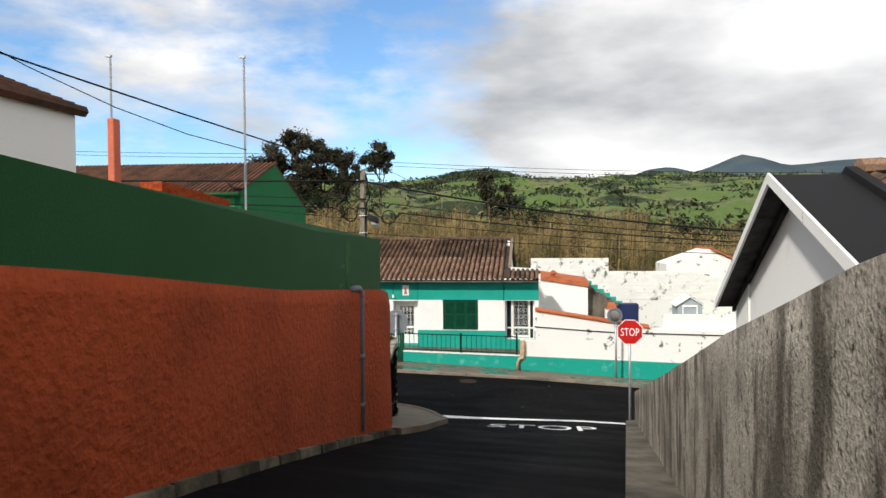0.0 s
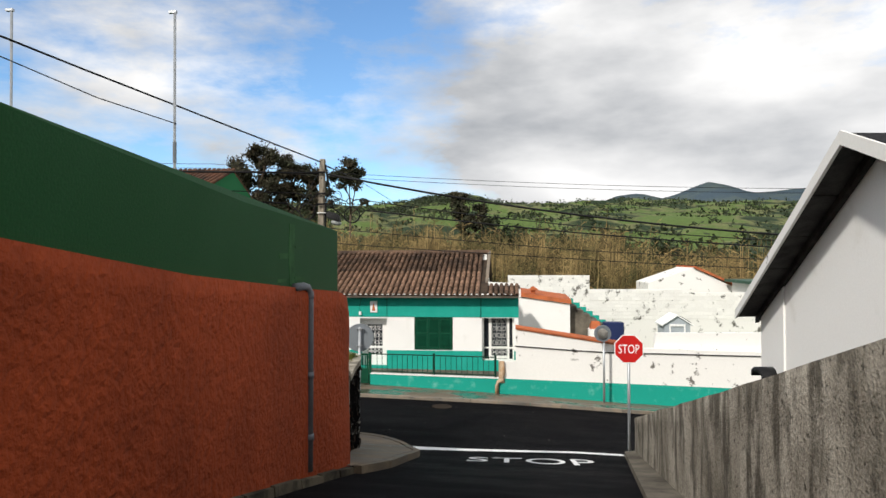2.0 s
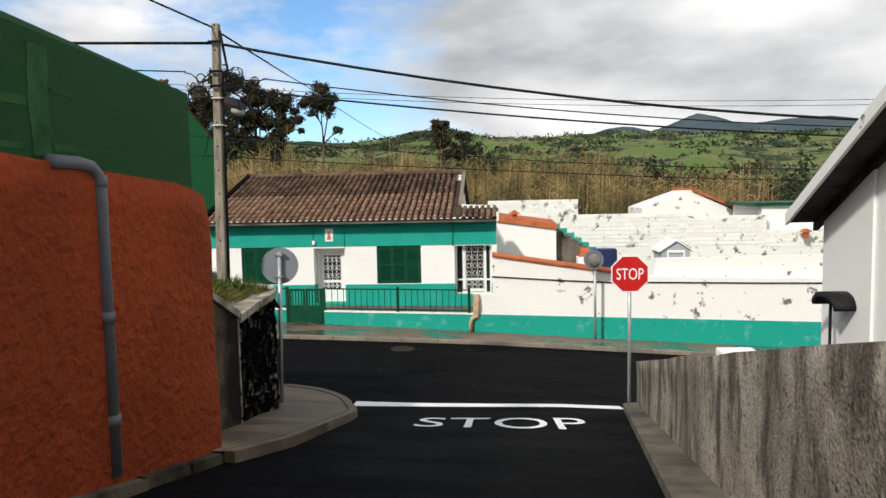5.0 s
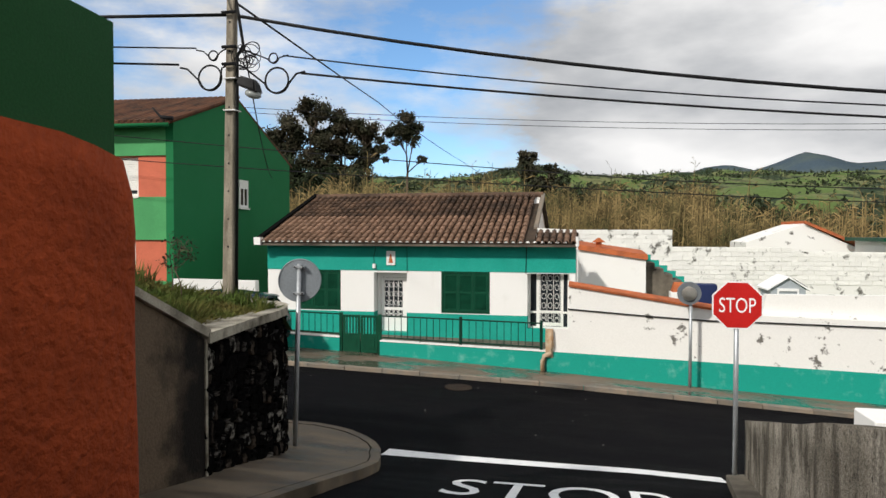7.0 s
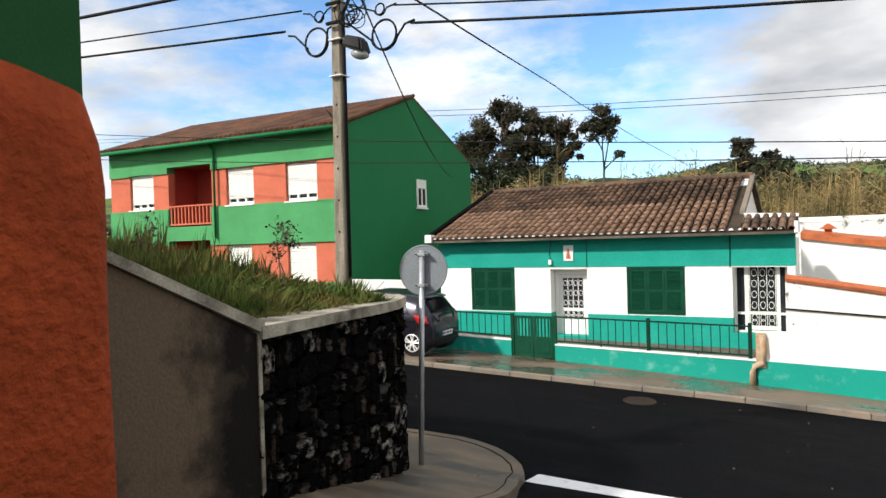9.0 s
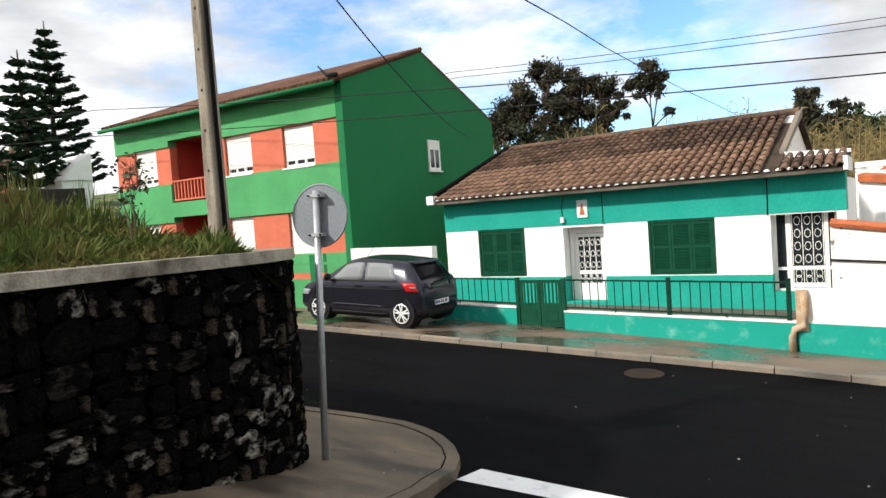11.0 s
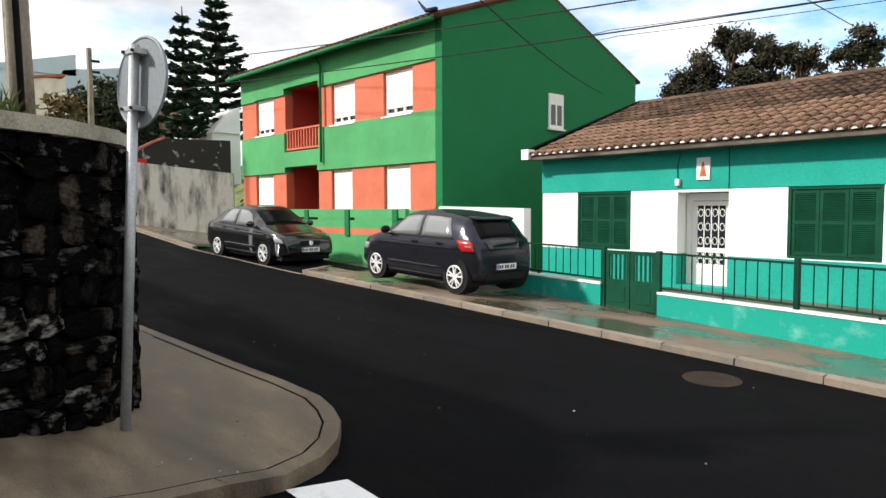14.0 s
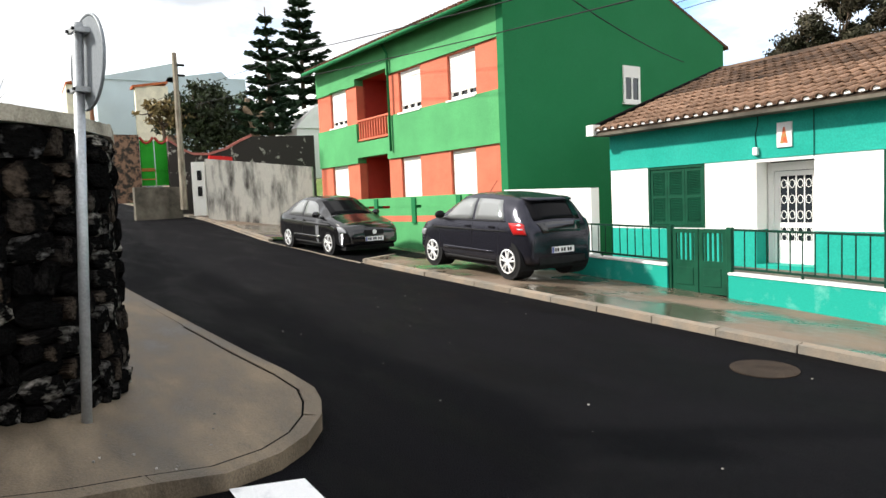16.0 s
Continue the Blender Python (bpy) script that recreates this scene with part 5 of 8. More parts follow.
# green garden fence before the house
fence = thing("board_fence", gfront(4, -1.2, 0.2), 0, "green and orange painted front garden wall with openings", "fence")
for z0, z1, m, nm in ((-0.5, 0.95, HOUSE_GREEN, "base"), (0.95, 1.12, SALMON, "stripe"), (1.12, 1.34, HOUSE_GREEN, "board"), (1.42, 1.66, HOUSE_GREEN, "board")):
    bm = B()
    hexa(bm, [gfront(0.1, -1.3, z0), gfront(9, -1.3, z0), gfront(9, -1.16, z0), gfront(0.1, -1.16, z0)], [gfront(0.1, -1.3, z1), gfront(9, -1.3, z1), gfront(9, -1.16, z1), gfront(0.1, -1.16, z1)])
    part(nm, bm, m, fence)
for u in (0.4, 2.55, 4.7, 6.85, 8.8):
    bm = B()
    hexa(bm, [gfront(u, -1.34, 0.9), gfront(u + 0.2, -1.34, 0.9), gfront(u + 0.2, -1.13, 0.9), gfront(u, -1.13, 0.9)], [gfront(u, -1.34, 1.64), gfront(u + 0.2, -1.34, 1.64), gfront(u + 0.2, -1.13, 1.64), gfront(u, -1.13, 1.64)])
    part("post", bm, HOUSE_DARK, fence)
bm = B()
hexa(bm, [(-13.2, -0.9, -0.3), (-10.6, -0.4, -0.3), (-10.6, -0.15, -0.3), (-13.2, -0.65, -0.3)], [(-13.2, -0.9, 1.72), (-10.6, -0.4, 1.66), (-10.6, -0.15, 1.66), (-13.2, -0.65, 1.72)])
structure("wall_gap", bm, WHITE_PAINT, "white wall closing the gap between the houses", "wall")

# ---- signs ----
sign = thing("stop_sign", (1.76, -10.56, 0.0), 0, "red octagonal stop sign on a grey steel post", "road sign")
bm = B()
tube(bm, [(0, 0.03, -0.1), (0, 0.03, 2.45)], 0.033, 10)
part("post", bm, METAL, sign, "", True, True)
def octagon(bm, r, y0, y1, zc):
    pts = [(r * math.cos(radians(22.5 + 45 * i)), r * math.sin(radians(22.5 + 45 * i))) for i in range(8)]
    hexa(bm, [(x, y0, zc + z) for x, z in pts], [(x, y1, zc + z) for x, z in pts])


bm = B()
octagon(bm, 0.345, -0.012, 0.0, 2.25)
part("plate", bm, SIGN_WHITE, sign, "white rim of the sign plate", False, True)
bm = B()
octagon(bm, 0.325, -0.016, -0.0125, 2.25)
part("face", bm, SIGN_RED, sign, "red sign face", False, True)
bm = text_mesh("STOP", 1, 0.46, 0.2)
for v in bm.verts:
    v.co = (v.co.x - 0.23, -0.0175, 2.15 + v.co.y)
part("lettering", bm, SIGN_WHITE, sign, "white letters STOP", False, True)

rs = thing("round_sign", (-4.285, -11.235, 0.13), 13, "round road sign seen from its grey back on a steel post", "road sign")


def leaning(bm):
    """The post leans a little; everything on it goes along."""
    for v in bm.verts:
        v.co += Vector((0.049, 0.122, 0)) * (v.co.z / 2.63)
    return bm


bm = B()
tube(bm, [(0, 0, -0.1), (0, 0, 2.63)], 0.034, 12)
part("post", leaning(bm), METAL, rs, "", True, True)
bm = B()
tube(bm, [(0, 0.05, 2.385), (0, 0.062, 2.385)], 0.305, 40)
part("disc", leaning(bm), GREY_METAL, rs, "", False, True)
bm = B()
tube(bm, [(0.303 * math.cos(a), 0.056, 2.385 + 0.303 * math.sin(a)) for a in [k * math.pi / 24 for k in range(49)]], 0.012, 6, cap=False)
part("rim", leaning(bm), GREY_METAL, rs, "folded rim of the disc", True, True)
for z in (2.2, 2.58):
    bm = B()
    box(bm, (-0.075, -0.042, z - 0.016), (0.075, 0.05, z + 0.016))
    part("clamp", leaning(bm), METAL, rs, "", False, True)
    for x in (-0.058, 0.058):
        bm = B()
        tube(bm, [(x, -0.056, z), (x, -0.04, z)], 0.012, 6)
        part("bolt", leaning(bm), PLASTIC, rs, "", False, True)

mirror = thing("traffic_mirror", (2.3, -2.5, -0.55), 0, "round convex traffic mirror on a grey post beside the white wall", "mirror")
bm = B()
tube(bm, [(0, 0, -0.1), (0, 0, 2.1)], 0.04, 10)
part("post", bm, METAL, mirror, "", True, True)
bm = B()
tube(bm, [(-0.05, -0.06, 2.28), (-0.055, -0.13, 2.27)], 0.285, 28)
part("housing", bm, GREY_METAL, mirror, "", False, True)
bm = B()
bmesh.ops.create_uvsphere(bm, u_segments=24, v_segments=12, radius=0.7)
bmesh.ops.delete(bm, geom=[v for v in bm.verts if v.co.z < 0.64], context="VERTS")
bm.transform(Matrix.Translation((-0.055, 0.52, 2.27)) @ Matrix.Rotation(radians(90), 4, "X"))
part("glass", bm, mat("mirror_glass", (0.75, 0.7, 0.62), 0.3, 0.1, 6, 50, 0, metal=1.0), mirror, "", True, True)

# ---- drain pipe on the red wall ----
dp = thing("drain_pipe", (-3.44, -17.55, 1.6), 0, "grey plastic drain pipe with an elbow on the red wall", "pipe")
bm = B()
tube(bm, [(-3.5, -18.1, 3.95), (-3.49, -17.8, 3.95), (-3.475, -17.68, 3.93), (-3.47, -17.61, 3.87), (-3.47, -17.58, 3.78), (-3.48, -17.58, 1.56)], 0.05, 12)
part("pipe", bm, PIPE_GREY, dp, "", True)
for z in (3.78, 2.75, 1.95):
    bm = B()
    tube(bm, [(-3.475, -17.58, z), (-3.475, -17.58, z + 0.09)], 0.058, 12)
    part("collar", bm, PIPE_GREY, dp, "", True)

# ---- utility pole, lamp and wires ----
pole = thing("utility_pole", (-4.98, -11.75, 1.9), 0, "tapering concrete utility pole on the grass bank", "utility pole")
bm = B()
PX, PY = -4.98, -11.75
hexa(bm, [(PX - 0.185, PY + 0.04, 1.5), (PX - 0.015, PY + 0.04, 1.5), (PX - 0.015, PY + 0.2, 1.5), (PX - 0.185, PY + 0.2, 1.5)],
     [(PX - 0.015, PY - 0.055, 6.47), (PX + 0.095, PY - 0.055, 6.47), (PX + 0.095, PY + 0.055, 6.47), (PX - 0.015, PY + 0.055, 6.47)])
part("shaft", bevelled(bm, 0.012), WOOD_POLE, pole)
for z in (4.86, 5.29):
    bm = B()
    box(bm, (PX - 0.06, PY - 0.085, z), (PX + 0.12, PY + 0.085, z + 0.012))
    part("strap", bm, SIGN_WHITE, pole, "white strap round the pole")
bm = B()
for i in range(10):
    z = 3.0 + 0.38 * i
    bm = B()
    lean = 1 - (z - 1.5) / 4.97
    box(bm, (PX + 0.025 - 0.125 * lean, PY - 0.058 + 0.096 * lean, z), (PX + 0.05 - 0.125 * lean, PY - 0.02 + 0.096 * lean, z + 0.026))
    part("bolt_hole", bm, BLACK, pole)
bm = B()
tube(bm, [(PX + 0.02, PY + 0.1, 1.8), (PX + 0.11, PY, 5.6), (PX + 0.2, PY, 5.75), (PX + 0.15, PY, 6.05), (PX + 0.1, PY, 6.35)], 0.022, 6)
part("riser_cable", bm, BLACK, pole, "", True)
for z in (6.17, 5.71, 5.48):
    bm = B()
    tube(bm, [(PX - 0.06, PY - 0.1, z), (PX + 0.14, PY - 0.1, z)], 0.022, 6)
    part("bracket", bm, BLACK, pole)
bm = B()
rng = random.Random(4)
for i in range(12):
    c = Vector((PX + 0.2 + rng.random() * 0.2, PY - 0.1, 5.44 + rng.random() * 0.26))
    r = 0.05 + rng.random() * 0.07
    tilt = rng.random() * 3
    tube(bm, [(c.x + r * math.cos(a), c.y + r * 0.5 * math.sin(a + tilt), c.z + r * math.sin(a) * 1.1) for a in [k * math.pi / 9 for k in range(19)]], 0.006, 4, cap=False)
part("cable_tangle", bm, BLACK, pole)
lamp = thing("street_lamp", (-4.85, -11.75, 5.08), 0, "street lamp head with a clear bowl fixed to the pole", "street lamp")
bm = B()
tube(bm, [(PX + 0.08, PY, 5.28), (PX + 0.16, PY, 5.26)], 0.03, 8)
part("arm", bm, PLASTIC, lamp)
bm = B()
hexa(bm, [(PX + 0.13, PY - 0.1, 5.20), (PX + 0.44, PY - 0.12, 5.08), (PX + 0.44, PY + 0.12, 5.08), (PX + 0.13, PY + 0.1, 5.20)],
     [(PX + 0.15, PY - 0.06, 5.34), (PX + 0.4, PY - 0.08, 5.26), (PX + 0.4, PY + 0.08, 5.26), (PX + 0.15, PY + 0.06, 5.34)])
part("housing", bevelled(bm, 0.025, 2), PLASTIC, lamp)
bm = B()
bmesh.ops.create_uvsphere(bm, u_segments=12, v_segments=8, radius=1)
bm.transform(Matrix.Translation((PX + 0.34, PY, 5.08)) @ Matrix.Rotation(radians(14), 4, "Y") @ Matrix.Diagonal((0.12, 0.085, 0.06, 1)))
part("bowl", bm, glass_mat("lamp_bowl", (0.32, 0.34, 0.33), 0.15), lamp, "clear glass bowl", True)

# main lines along the street; each runs to poles out of sight
for z, r, a, b, up in ((6.17, 0.024, -0.207, 0.00675, 0.012), (5.71, 0.011, -0.159, 0.0053, 0.038), (5.48, 0.016, -0.135, 0.0037, 0.042)):
    d0 = 0.12 if r > 0.02 else 0.75 if r < 0.015 else 1.0
    right = [(PX + d, PY + 0.085 * d, z + a * d + b * d * d) for d in [d0 + 1.1 * i for i in range(26)]]
    left = [(PX - d, PY - 0.12 * d, z + up * d) for d in [(0.0 if r > 0.02 else d0 - 0.28) + 1.5 * i for i in range(22)]]
    cable("overhead_cable", right, r, "thick black overhead cable strung along the street")
    cable("overhead_cable", left, r, "thick black overhead cable strung along the street")
for z, rr, cr, cl, drop in ((5.48, 0.17, 0.69, 0.30, 0.15), (5.71, 0.065, 0.64, 0.25, 0.08)):
    for s, cd in ((1, cr), (-1, cl)):
        bm = B()
        cx, cz, yy = PX + s * cd, z - drop - (0.08 if s > 0 else 0), PY - 0.02
        out = (1.02 if rr > 0.1 else 0.78) if s > 0 else (0.72 if rr > 0.1 else 0.47)
        zo = z - 0.12 if s > 0 else z + 0.02
        pts = [(PX + 0.05 + s * 0.08, yy, z), (PX + 0.05 + s * 0.16, yy, z - 0.03)]
        lead = 0.42 * math.pi
        for k in range(33):
            u = -lead + (2 * math.pi + 2 * lead - 0.0) * k / 32 - math.pi / 2
            pts.append((cx + s * rr * math.cos(u), yy + 0.0012 * k, cz + rr * math.sin(u)))
        pts += [(PX + s * (out - 0.06), yy + 0.04, zo - 0.03), (PX + s * (out + 0.06), yy + 0.06, zo)]
        tube(bm, pts, 0.0135 if rr > 0.1 else 0.01, 6)
        tagged(part("cable_loop", bm, BLACK, None, "", True), "spare loop of black cable beside the pole", "cable", "cable loops")
# house lines
cable("service_cable", [(PX + 0.1, PY, 6.38), (-13.35, 6.4, 5.5)], 0.013, "black service cable sagging to the green gable", 0.5)
drop_line = [(PX + 0.06, PY, 6.35), (-6.2, -4, 7.05), (-7.4, 2.5, 7.75), (-8.3, 8, 8.15), (-8.75, 14, 8.3), (-8.9, 20, 8.25), (-8.6, 26, 8.0), (-8.0, 32, 7.5)]
cable("service_cable", drop_line, 0.017, "twisted service cable crossing to the houses behind", 0.0)
cable("service_cable", [(PX + 0.02, PY, 6.4), (-7.1, -16.77, 7.09), (-9.25, -21.77, 7.83), (-13.53, -31.77, 9.3)], 0.016, "service cable climbing over the red wall")
cable("service_cable", [(-6.4, -15.4, 6.55), (-8.7, -20.5, 7.9), (-16, -30, 10.2)], 0.009, "thin wire strung between roof masts", 0.25)
for z0, z1 in ((7.15, 4.6), (6.2, 4.28)):
    cable("overhead_cable", [(-62, -2.6, z0 + 3.4), (-24, -2.2, z0 + 0.15), (1.2, -2.0, z1), (16, -2.0, z1 - 0.55), (40, -2.0, z1 - 0.9)], 0.014, "thin black line passing before the houses", 0.12)
for y0, z0 in ((16, 8.9), (16.6, 8.7)):
    cable("overhead_cable", [(-70, y0 + 6, z0 + 5.5), (-20, y0, z0 + 1.6), (24, y0, z0 - 0.6), (60, y0, z0 - 1.6)], 0.016, "thin grey line high behind the houses", 0.5)

# ---- small fixtures by the grey wall ----
hood = thing("black_hood", (3.29, -14.63, 2.2), 0, "small black curved hood on the white house wall", "hood")
bm = B()
arch = [math.pi * k / 12 for k in range(13)]
outer = [(-14.63 + 0.27 * math.cos(a), 2.36 + 0.15 * math.sin(a)) for a in arch]
inner = [(-14.63 + 0.25 * math.cos(a), 2.33 + 0.1 * math.sin(a)) for a in arch][::-1]
hexa(bm, [(3.1, y, z) for y, z in outer + inner], [(3.38, y, z) for y, z in outer + inner])
part("shell", bm, PLASTIC, hood, "", True)
bm = B()
tube(bm, [(3.2, -14.6, 1.6), (3.2, -14.6, 2.44)], 0.016, 6)
part("stem", bm, PLASTIC, hood)

# ---- parked cars ----
def car(name, at, heading, pitch, paint, label, L, W, tops, wb, belt, rear_view, axle, side_glass, front_glass, back_glass):
    """A car lofted from its side outline, front at local +x. tops: (x, height) from tail to nose."""
    ob = thing(name, (0, 0, 0), 0, label, "car", "parked cars")
    ob.matrix_basis = pose(*at, 0, pitch, heading)
    MW[ob] = Matrix.Identity(4)
    w, F = W / 2, L / 2
    H = max(z for _, z in tops)

    def top(x):
        return lerp_table(tops, x)

    def half(x):
        t = abs(x) / F
        r = max(0.0, t - 0.62) / 0.38
        return w * (1 - (0.2 if x > 0 else 0.15) * r ** 2.4)

    def bottom(x):
        return 0.2 + 0.07 * max(0.0, abs(x) / F - 0.86) / 0.14

    def waist(x):
        return min(belt + 0.02 - 0.025 * x, top(x) - 0.03)

    def side(x, z):
        """Half width of the skin at a height."""
        h, b, m, t = half(x), bottom(x), waist(x), top(x)
        if z <= m:
            f = (z - b) / max(0.01, m - b)
            table = [(0, 0.9), (0.12, 0.97), (0.3, 1.0), (0.55, 0.995), (0.7, 1.0), (0.86, 0.985), (1.0, 0.945)]
            return h * lerp_table(table, max(0, min(1, f)))
        g = min(1.0, (t - m) / 0.4)
        f = min(1.0, (z - m) / max(0.02, t - m))
        return h * (0.945 - g * (0.16 * f + 0.12 * f ** 4) - (1 - g) * 0.12 * f)

    stations = sorted({-F, -F + 0.02, -F + 0.06, F - 0.06, F - 0.02, F, *[x for x, _ in tops], *[-F + 0.06 + (L - 0.12) * i / 34 for i in range(35)]})
    bm = B()
    rings = []
    for x in stations:
        b, m, t = bottom(x), waist(x), top(x)
        pinch = 0.9 if abs(x) > F - 0.001 else 0.965 if abs(x) > F - 0.03 else 1.0
        prof = [(0.0, b), (side(x, b) * 0.9, b)]
        prof += [(side(x, z), z) for z in [b + (m - b) * f for f in (0.05, 0.16, 0.3, 0.45, 0.62, 0.74, 0.86, 0.95, 1.0)]]
        prof += [(side(x, z), z) for z in [m + (t - m) * f for f in (0.3, 0.6, 0.82, 0.94)]]
        e = side(x, t)
        prof += [(e * 0.96, t), (e * 0.8, t + 0.012), (e * 0.4, t + 0.03), (0.0, t + 0.034)]
        full = prof + [(-y, z) for y, z in prof[-2:0:-1]]
        rings.append([bm.verts.new((x, y * pinch, z)) for y, z in full])
    for r, q in zip(rings, rings[1:]):
        for j in range(len(r)):
            k = (j + 1) % len(r)
            bm.faces.new((r[j], r[k], q[k], q[j]))
    bm.faces.new(rings[0])
    bm.faces.new(rings[-1][::-1])
    body = part("body", bm, paint, ob, "", True)

    def slab(name, grid, push, material, parent, lab="", depth=0.03):
        """A thin curved panel through a grid of points, pushed out of the skin."""
        bm = B()
        push = Vector(push)
        a = [[bm.verts.new(Vector(p) + push) for p in row] for row in grid]
        c = [[bm.verts.new(Vector(p) + push - push.normalized() * depth) for p in row] for row in grid]
        for i in range(len(grid) - 1):
            for j in range(len(grid[0]) - 1):
                bm.faces.new((a[i][j], a[i][j + 1], a[i + 1][j + 1], a[i + 1][j]))
                bm.faces.new((c[i][j], c[i + 1][j], c[i + 1][j + 1], c[i][j + 1]))
        rim = [(0, j) for j in range(len(grid[0]))] + [(i, -1) for i in range(1, len(grid))] + [(-1, j) for j in range(len(grid[0]) - 2, -1, -1)] + [(i, 0) for i in range(len(grid) - 2, 0, -1)]
        for (i, j), (p, q) in zip(rim, rim[1:] + rim[:1]):
            bm.faces.new((a[i][j], c[i][j], c[p][q], a[p][q]))
        return part(name, bm, material, parent, lab, True)

    def strip(x0a, x0b, x1a, x1b, z0, z1, s, n=6, m=4):
        """Points on the flank between two heights; the ends lean from a (low) to b (high)."""
        out = []
        for i in range(m + 1):
            f = i / m
            row = []
            for j in range(n + 1):
                x = (x0a + (x0b - x0a) * f) + ((x1a + (x1b - x1a) * f) - (x0a + (x0b - x0a) * f)) * j / n
                za, zb = z0 - 0.02 * x, min(z1, top(x) - 0.075)
                z = za + (max(zb, za + 0.02) - za) * f
                row.append((x, s * side(x, z), z))
            out.append(row)
        return out

    for s in (-1, 1):
        for x0a, x0b, x1a, x1b in side_glass:
            slab("side_window", strip(x0a, x0b, x1a, x1b, belt + 0.045, H - 0.09, s), (0, s * 0.007, 0.002), CAR_GLASS, ob)
        xb, xf = side_glass[-1][0], side_glass[0][2]
        slab("waist_trim", strip(xb - 0.05, xb - 0.05, xf + 0.12, xf + 0.12, belt + 0.012, belt + 0.03, s, 8, 1), (0, s * 0.006, 0), PLASTIC, body)
        # thin black strip draws the shade line of the pressed crease
        slab("crease", strip(-F + 0.5, -F + 0.5, F - 0.75, F - 0.75, belt - 0.16, belt - 0.135, s, 10, 1), (0, s * 0.009, 0), PLASTIC, body, "", 0.02)
        slab("side_moulding", strip(-wb / 2 + axle + 0.42, -wb / 2 + axle + 0.42, wb / 2 + axle - 0.42, wb / 2 + axle - 0.42, 0.4, 0.45, s, 8, 1), (0, s * 0.012, 0), paint, body, "", 0.02)
        slab("sill", strip(-wb / 2 + axle + 0.38, -wb / 2 + axle + 0.38, wb / 2 + axle - 0.38, wb / 2 + axle - 0.38, 0.2, 0.27, s, 8, 1), (0, s * 0.008, 0), PLASTIC, body)
        for x in (side_glass[0][0] - 0.03, side_glass[0][2] + 0.02, side_glass[-1][0] + 0.12):
            slab("door_gap", strip(x - 0.004, x - 0.004, x + 0.004, x + 0.004, 0.34, belt - 0.0, s, 1, 8), (0, s * 0.003, 0), PLASTIC, body, "", 0.02)
        for hx in (side_glass[0][0] + 0.1, side_glass[-1][0] + 0.32):
            bm = B()
            z = belt - 0.085 - 0.02 * hx
            y = s * side(hx, z)
            box(bm, (hx - 0.09, y - 0.02, z - 0.02), (hx + 0.09, y + 0.028, z + 0.02))
            part("door_handle", bevelled(bm, 0.012, 2), paint, body)
        bm = B()
        bmesh.ops.create_uvsphere(bm, u_segments=14, v_segments=9, radius=1)
        mx = side_glass[0][2] - 0.1
        bm.transform(Matrix.Translation((mx, s * (w + 0.06), belt + 0.1)) @ Matrix.Diagonal((0.065, 0.115, 0.08, 1)))
        part("wing_mirror", bm, PLASTIC if rear_view else paint, ob, "", True)
        for x in (wb / 2 + axle, -wb / 2 + axle):
            yo = s * (side(x, 0.35) + 0.004)
            # arch is not cut out: a black disc gives its shaded hollow
            bm = B()
            tube(bm, [(x, s * w * 0.55, 0.31), (x, yo, 0.31)], 0.345, 30)
            part("wheel_arch", bm, PLASTIC, body)
            yo += s * 0.006
            bm = B()
            tube(bm, [(x, yo - s * 0.2, 0.295), (x, yo - s * 0.03, 0.295)], 0.3, 30)
            tube(bm, [(x, yo - s * 0.03, 0.295), (x, yo, 0.295)], 0.3, 30, 0.27)
            wheel = part("wheel", bm, TYRE, ob, "black tyre")
            bm = B()
            tube(bm, [(x, yo - s * 0.002, 0.295), (x, yo + s * 0.002, 0.295)], 0.215, 28)
            part("rim_well", bm, PLASTIC, wheel)
            bm = B()
            o = yo + s * 0.006
            tube(bm, [(x + 0.208 * math.cos(a), o, 0.295 + 0.208 * math.sin(a)) for a in [k * math.pi / 16 for k in range(33)]], 0.014, 5, cap=False)
            for k in range(10):
                a0 = 2 * math.pi * (k // 2) / 5 + 0.3
                d = 0.17 if k % 2 else -0.17
                tube(bm, [(x + 0.05 * math.cos(a0 + d), o, 0.295 + 0.05 * math.sin(a0 + d)), (x + 0.2 * math.cos(a0 + d * 1.25), o, 0.295 + 0.2 * math.sin(a0 + d * 1.25))], 0.021, 5, 0.017)
            tube(bm, [(x, yo, 0.295), (x, yo + s * 0.014, 0.295)], 0.062, 12, 0.05)
            part("rim", bm, ALLOY, wheel, "silver alloy rim")

    def deck(x0, x1, k0, k1, n=6, m=6):
        """Points on the upper skin between two stations, k of the half width to each side."""
        out = []
        for i in range(m + 1):
            x = x0 + (x1 - x0) * i / m
            k = k0 + (k1 - k0) * i / m
            e = side(x, top(x))
            row = []
            for j in range(n + 1):
                u = -1 + 2 * j / n
                row.append((x, u * e * k, top(x) + 0.034 * (1 - (u * k) ** 2)))
            out.append(row)
        return out

    slab("windscreen", deck(front_glass[0], front_glass[1], 0.9, 0.93), Vector((0.5, 0, 0.86)) * 0.012, SCREEN, ob, "dark glass windscreen")
    slab("rear_screen", deck(back_glass[0], back_glass[1], 0.86, 0.9), Vector((-0.7, 0, 0.7)) * 0.012, SCREEN, ob, "dark tinted rear screen")
    bm = B()
    box(bm, (-F + 0.2, -w * 0.84, 0.14), (F - 0.2, w * 0.84, 0.24))
    part("underbody", bm, PLASTIC, ob, "dark underbody")
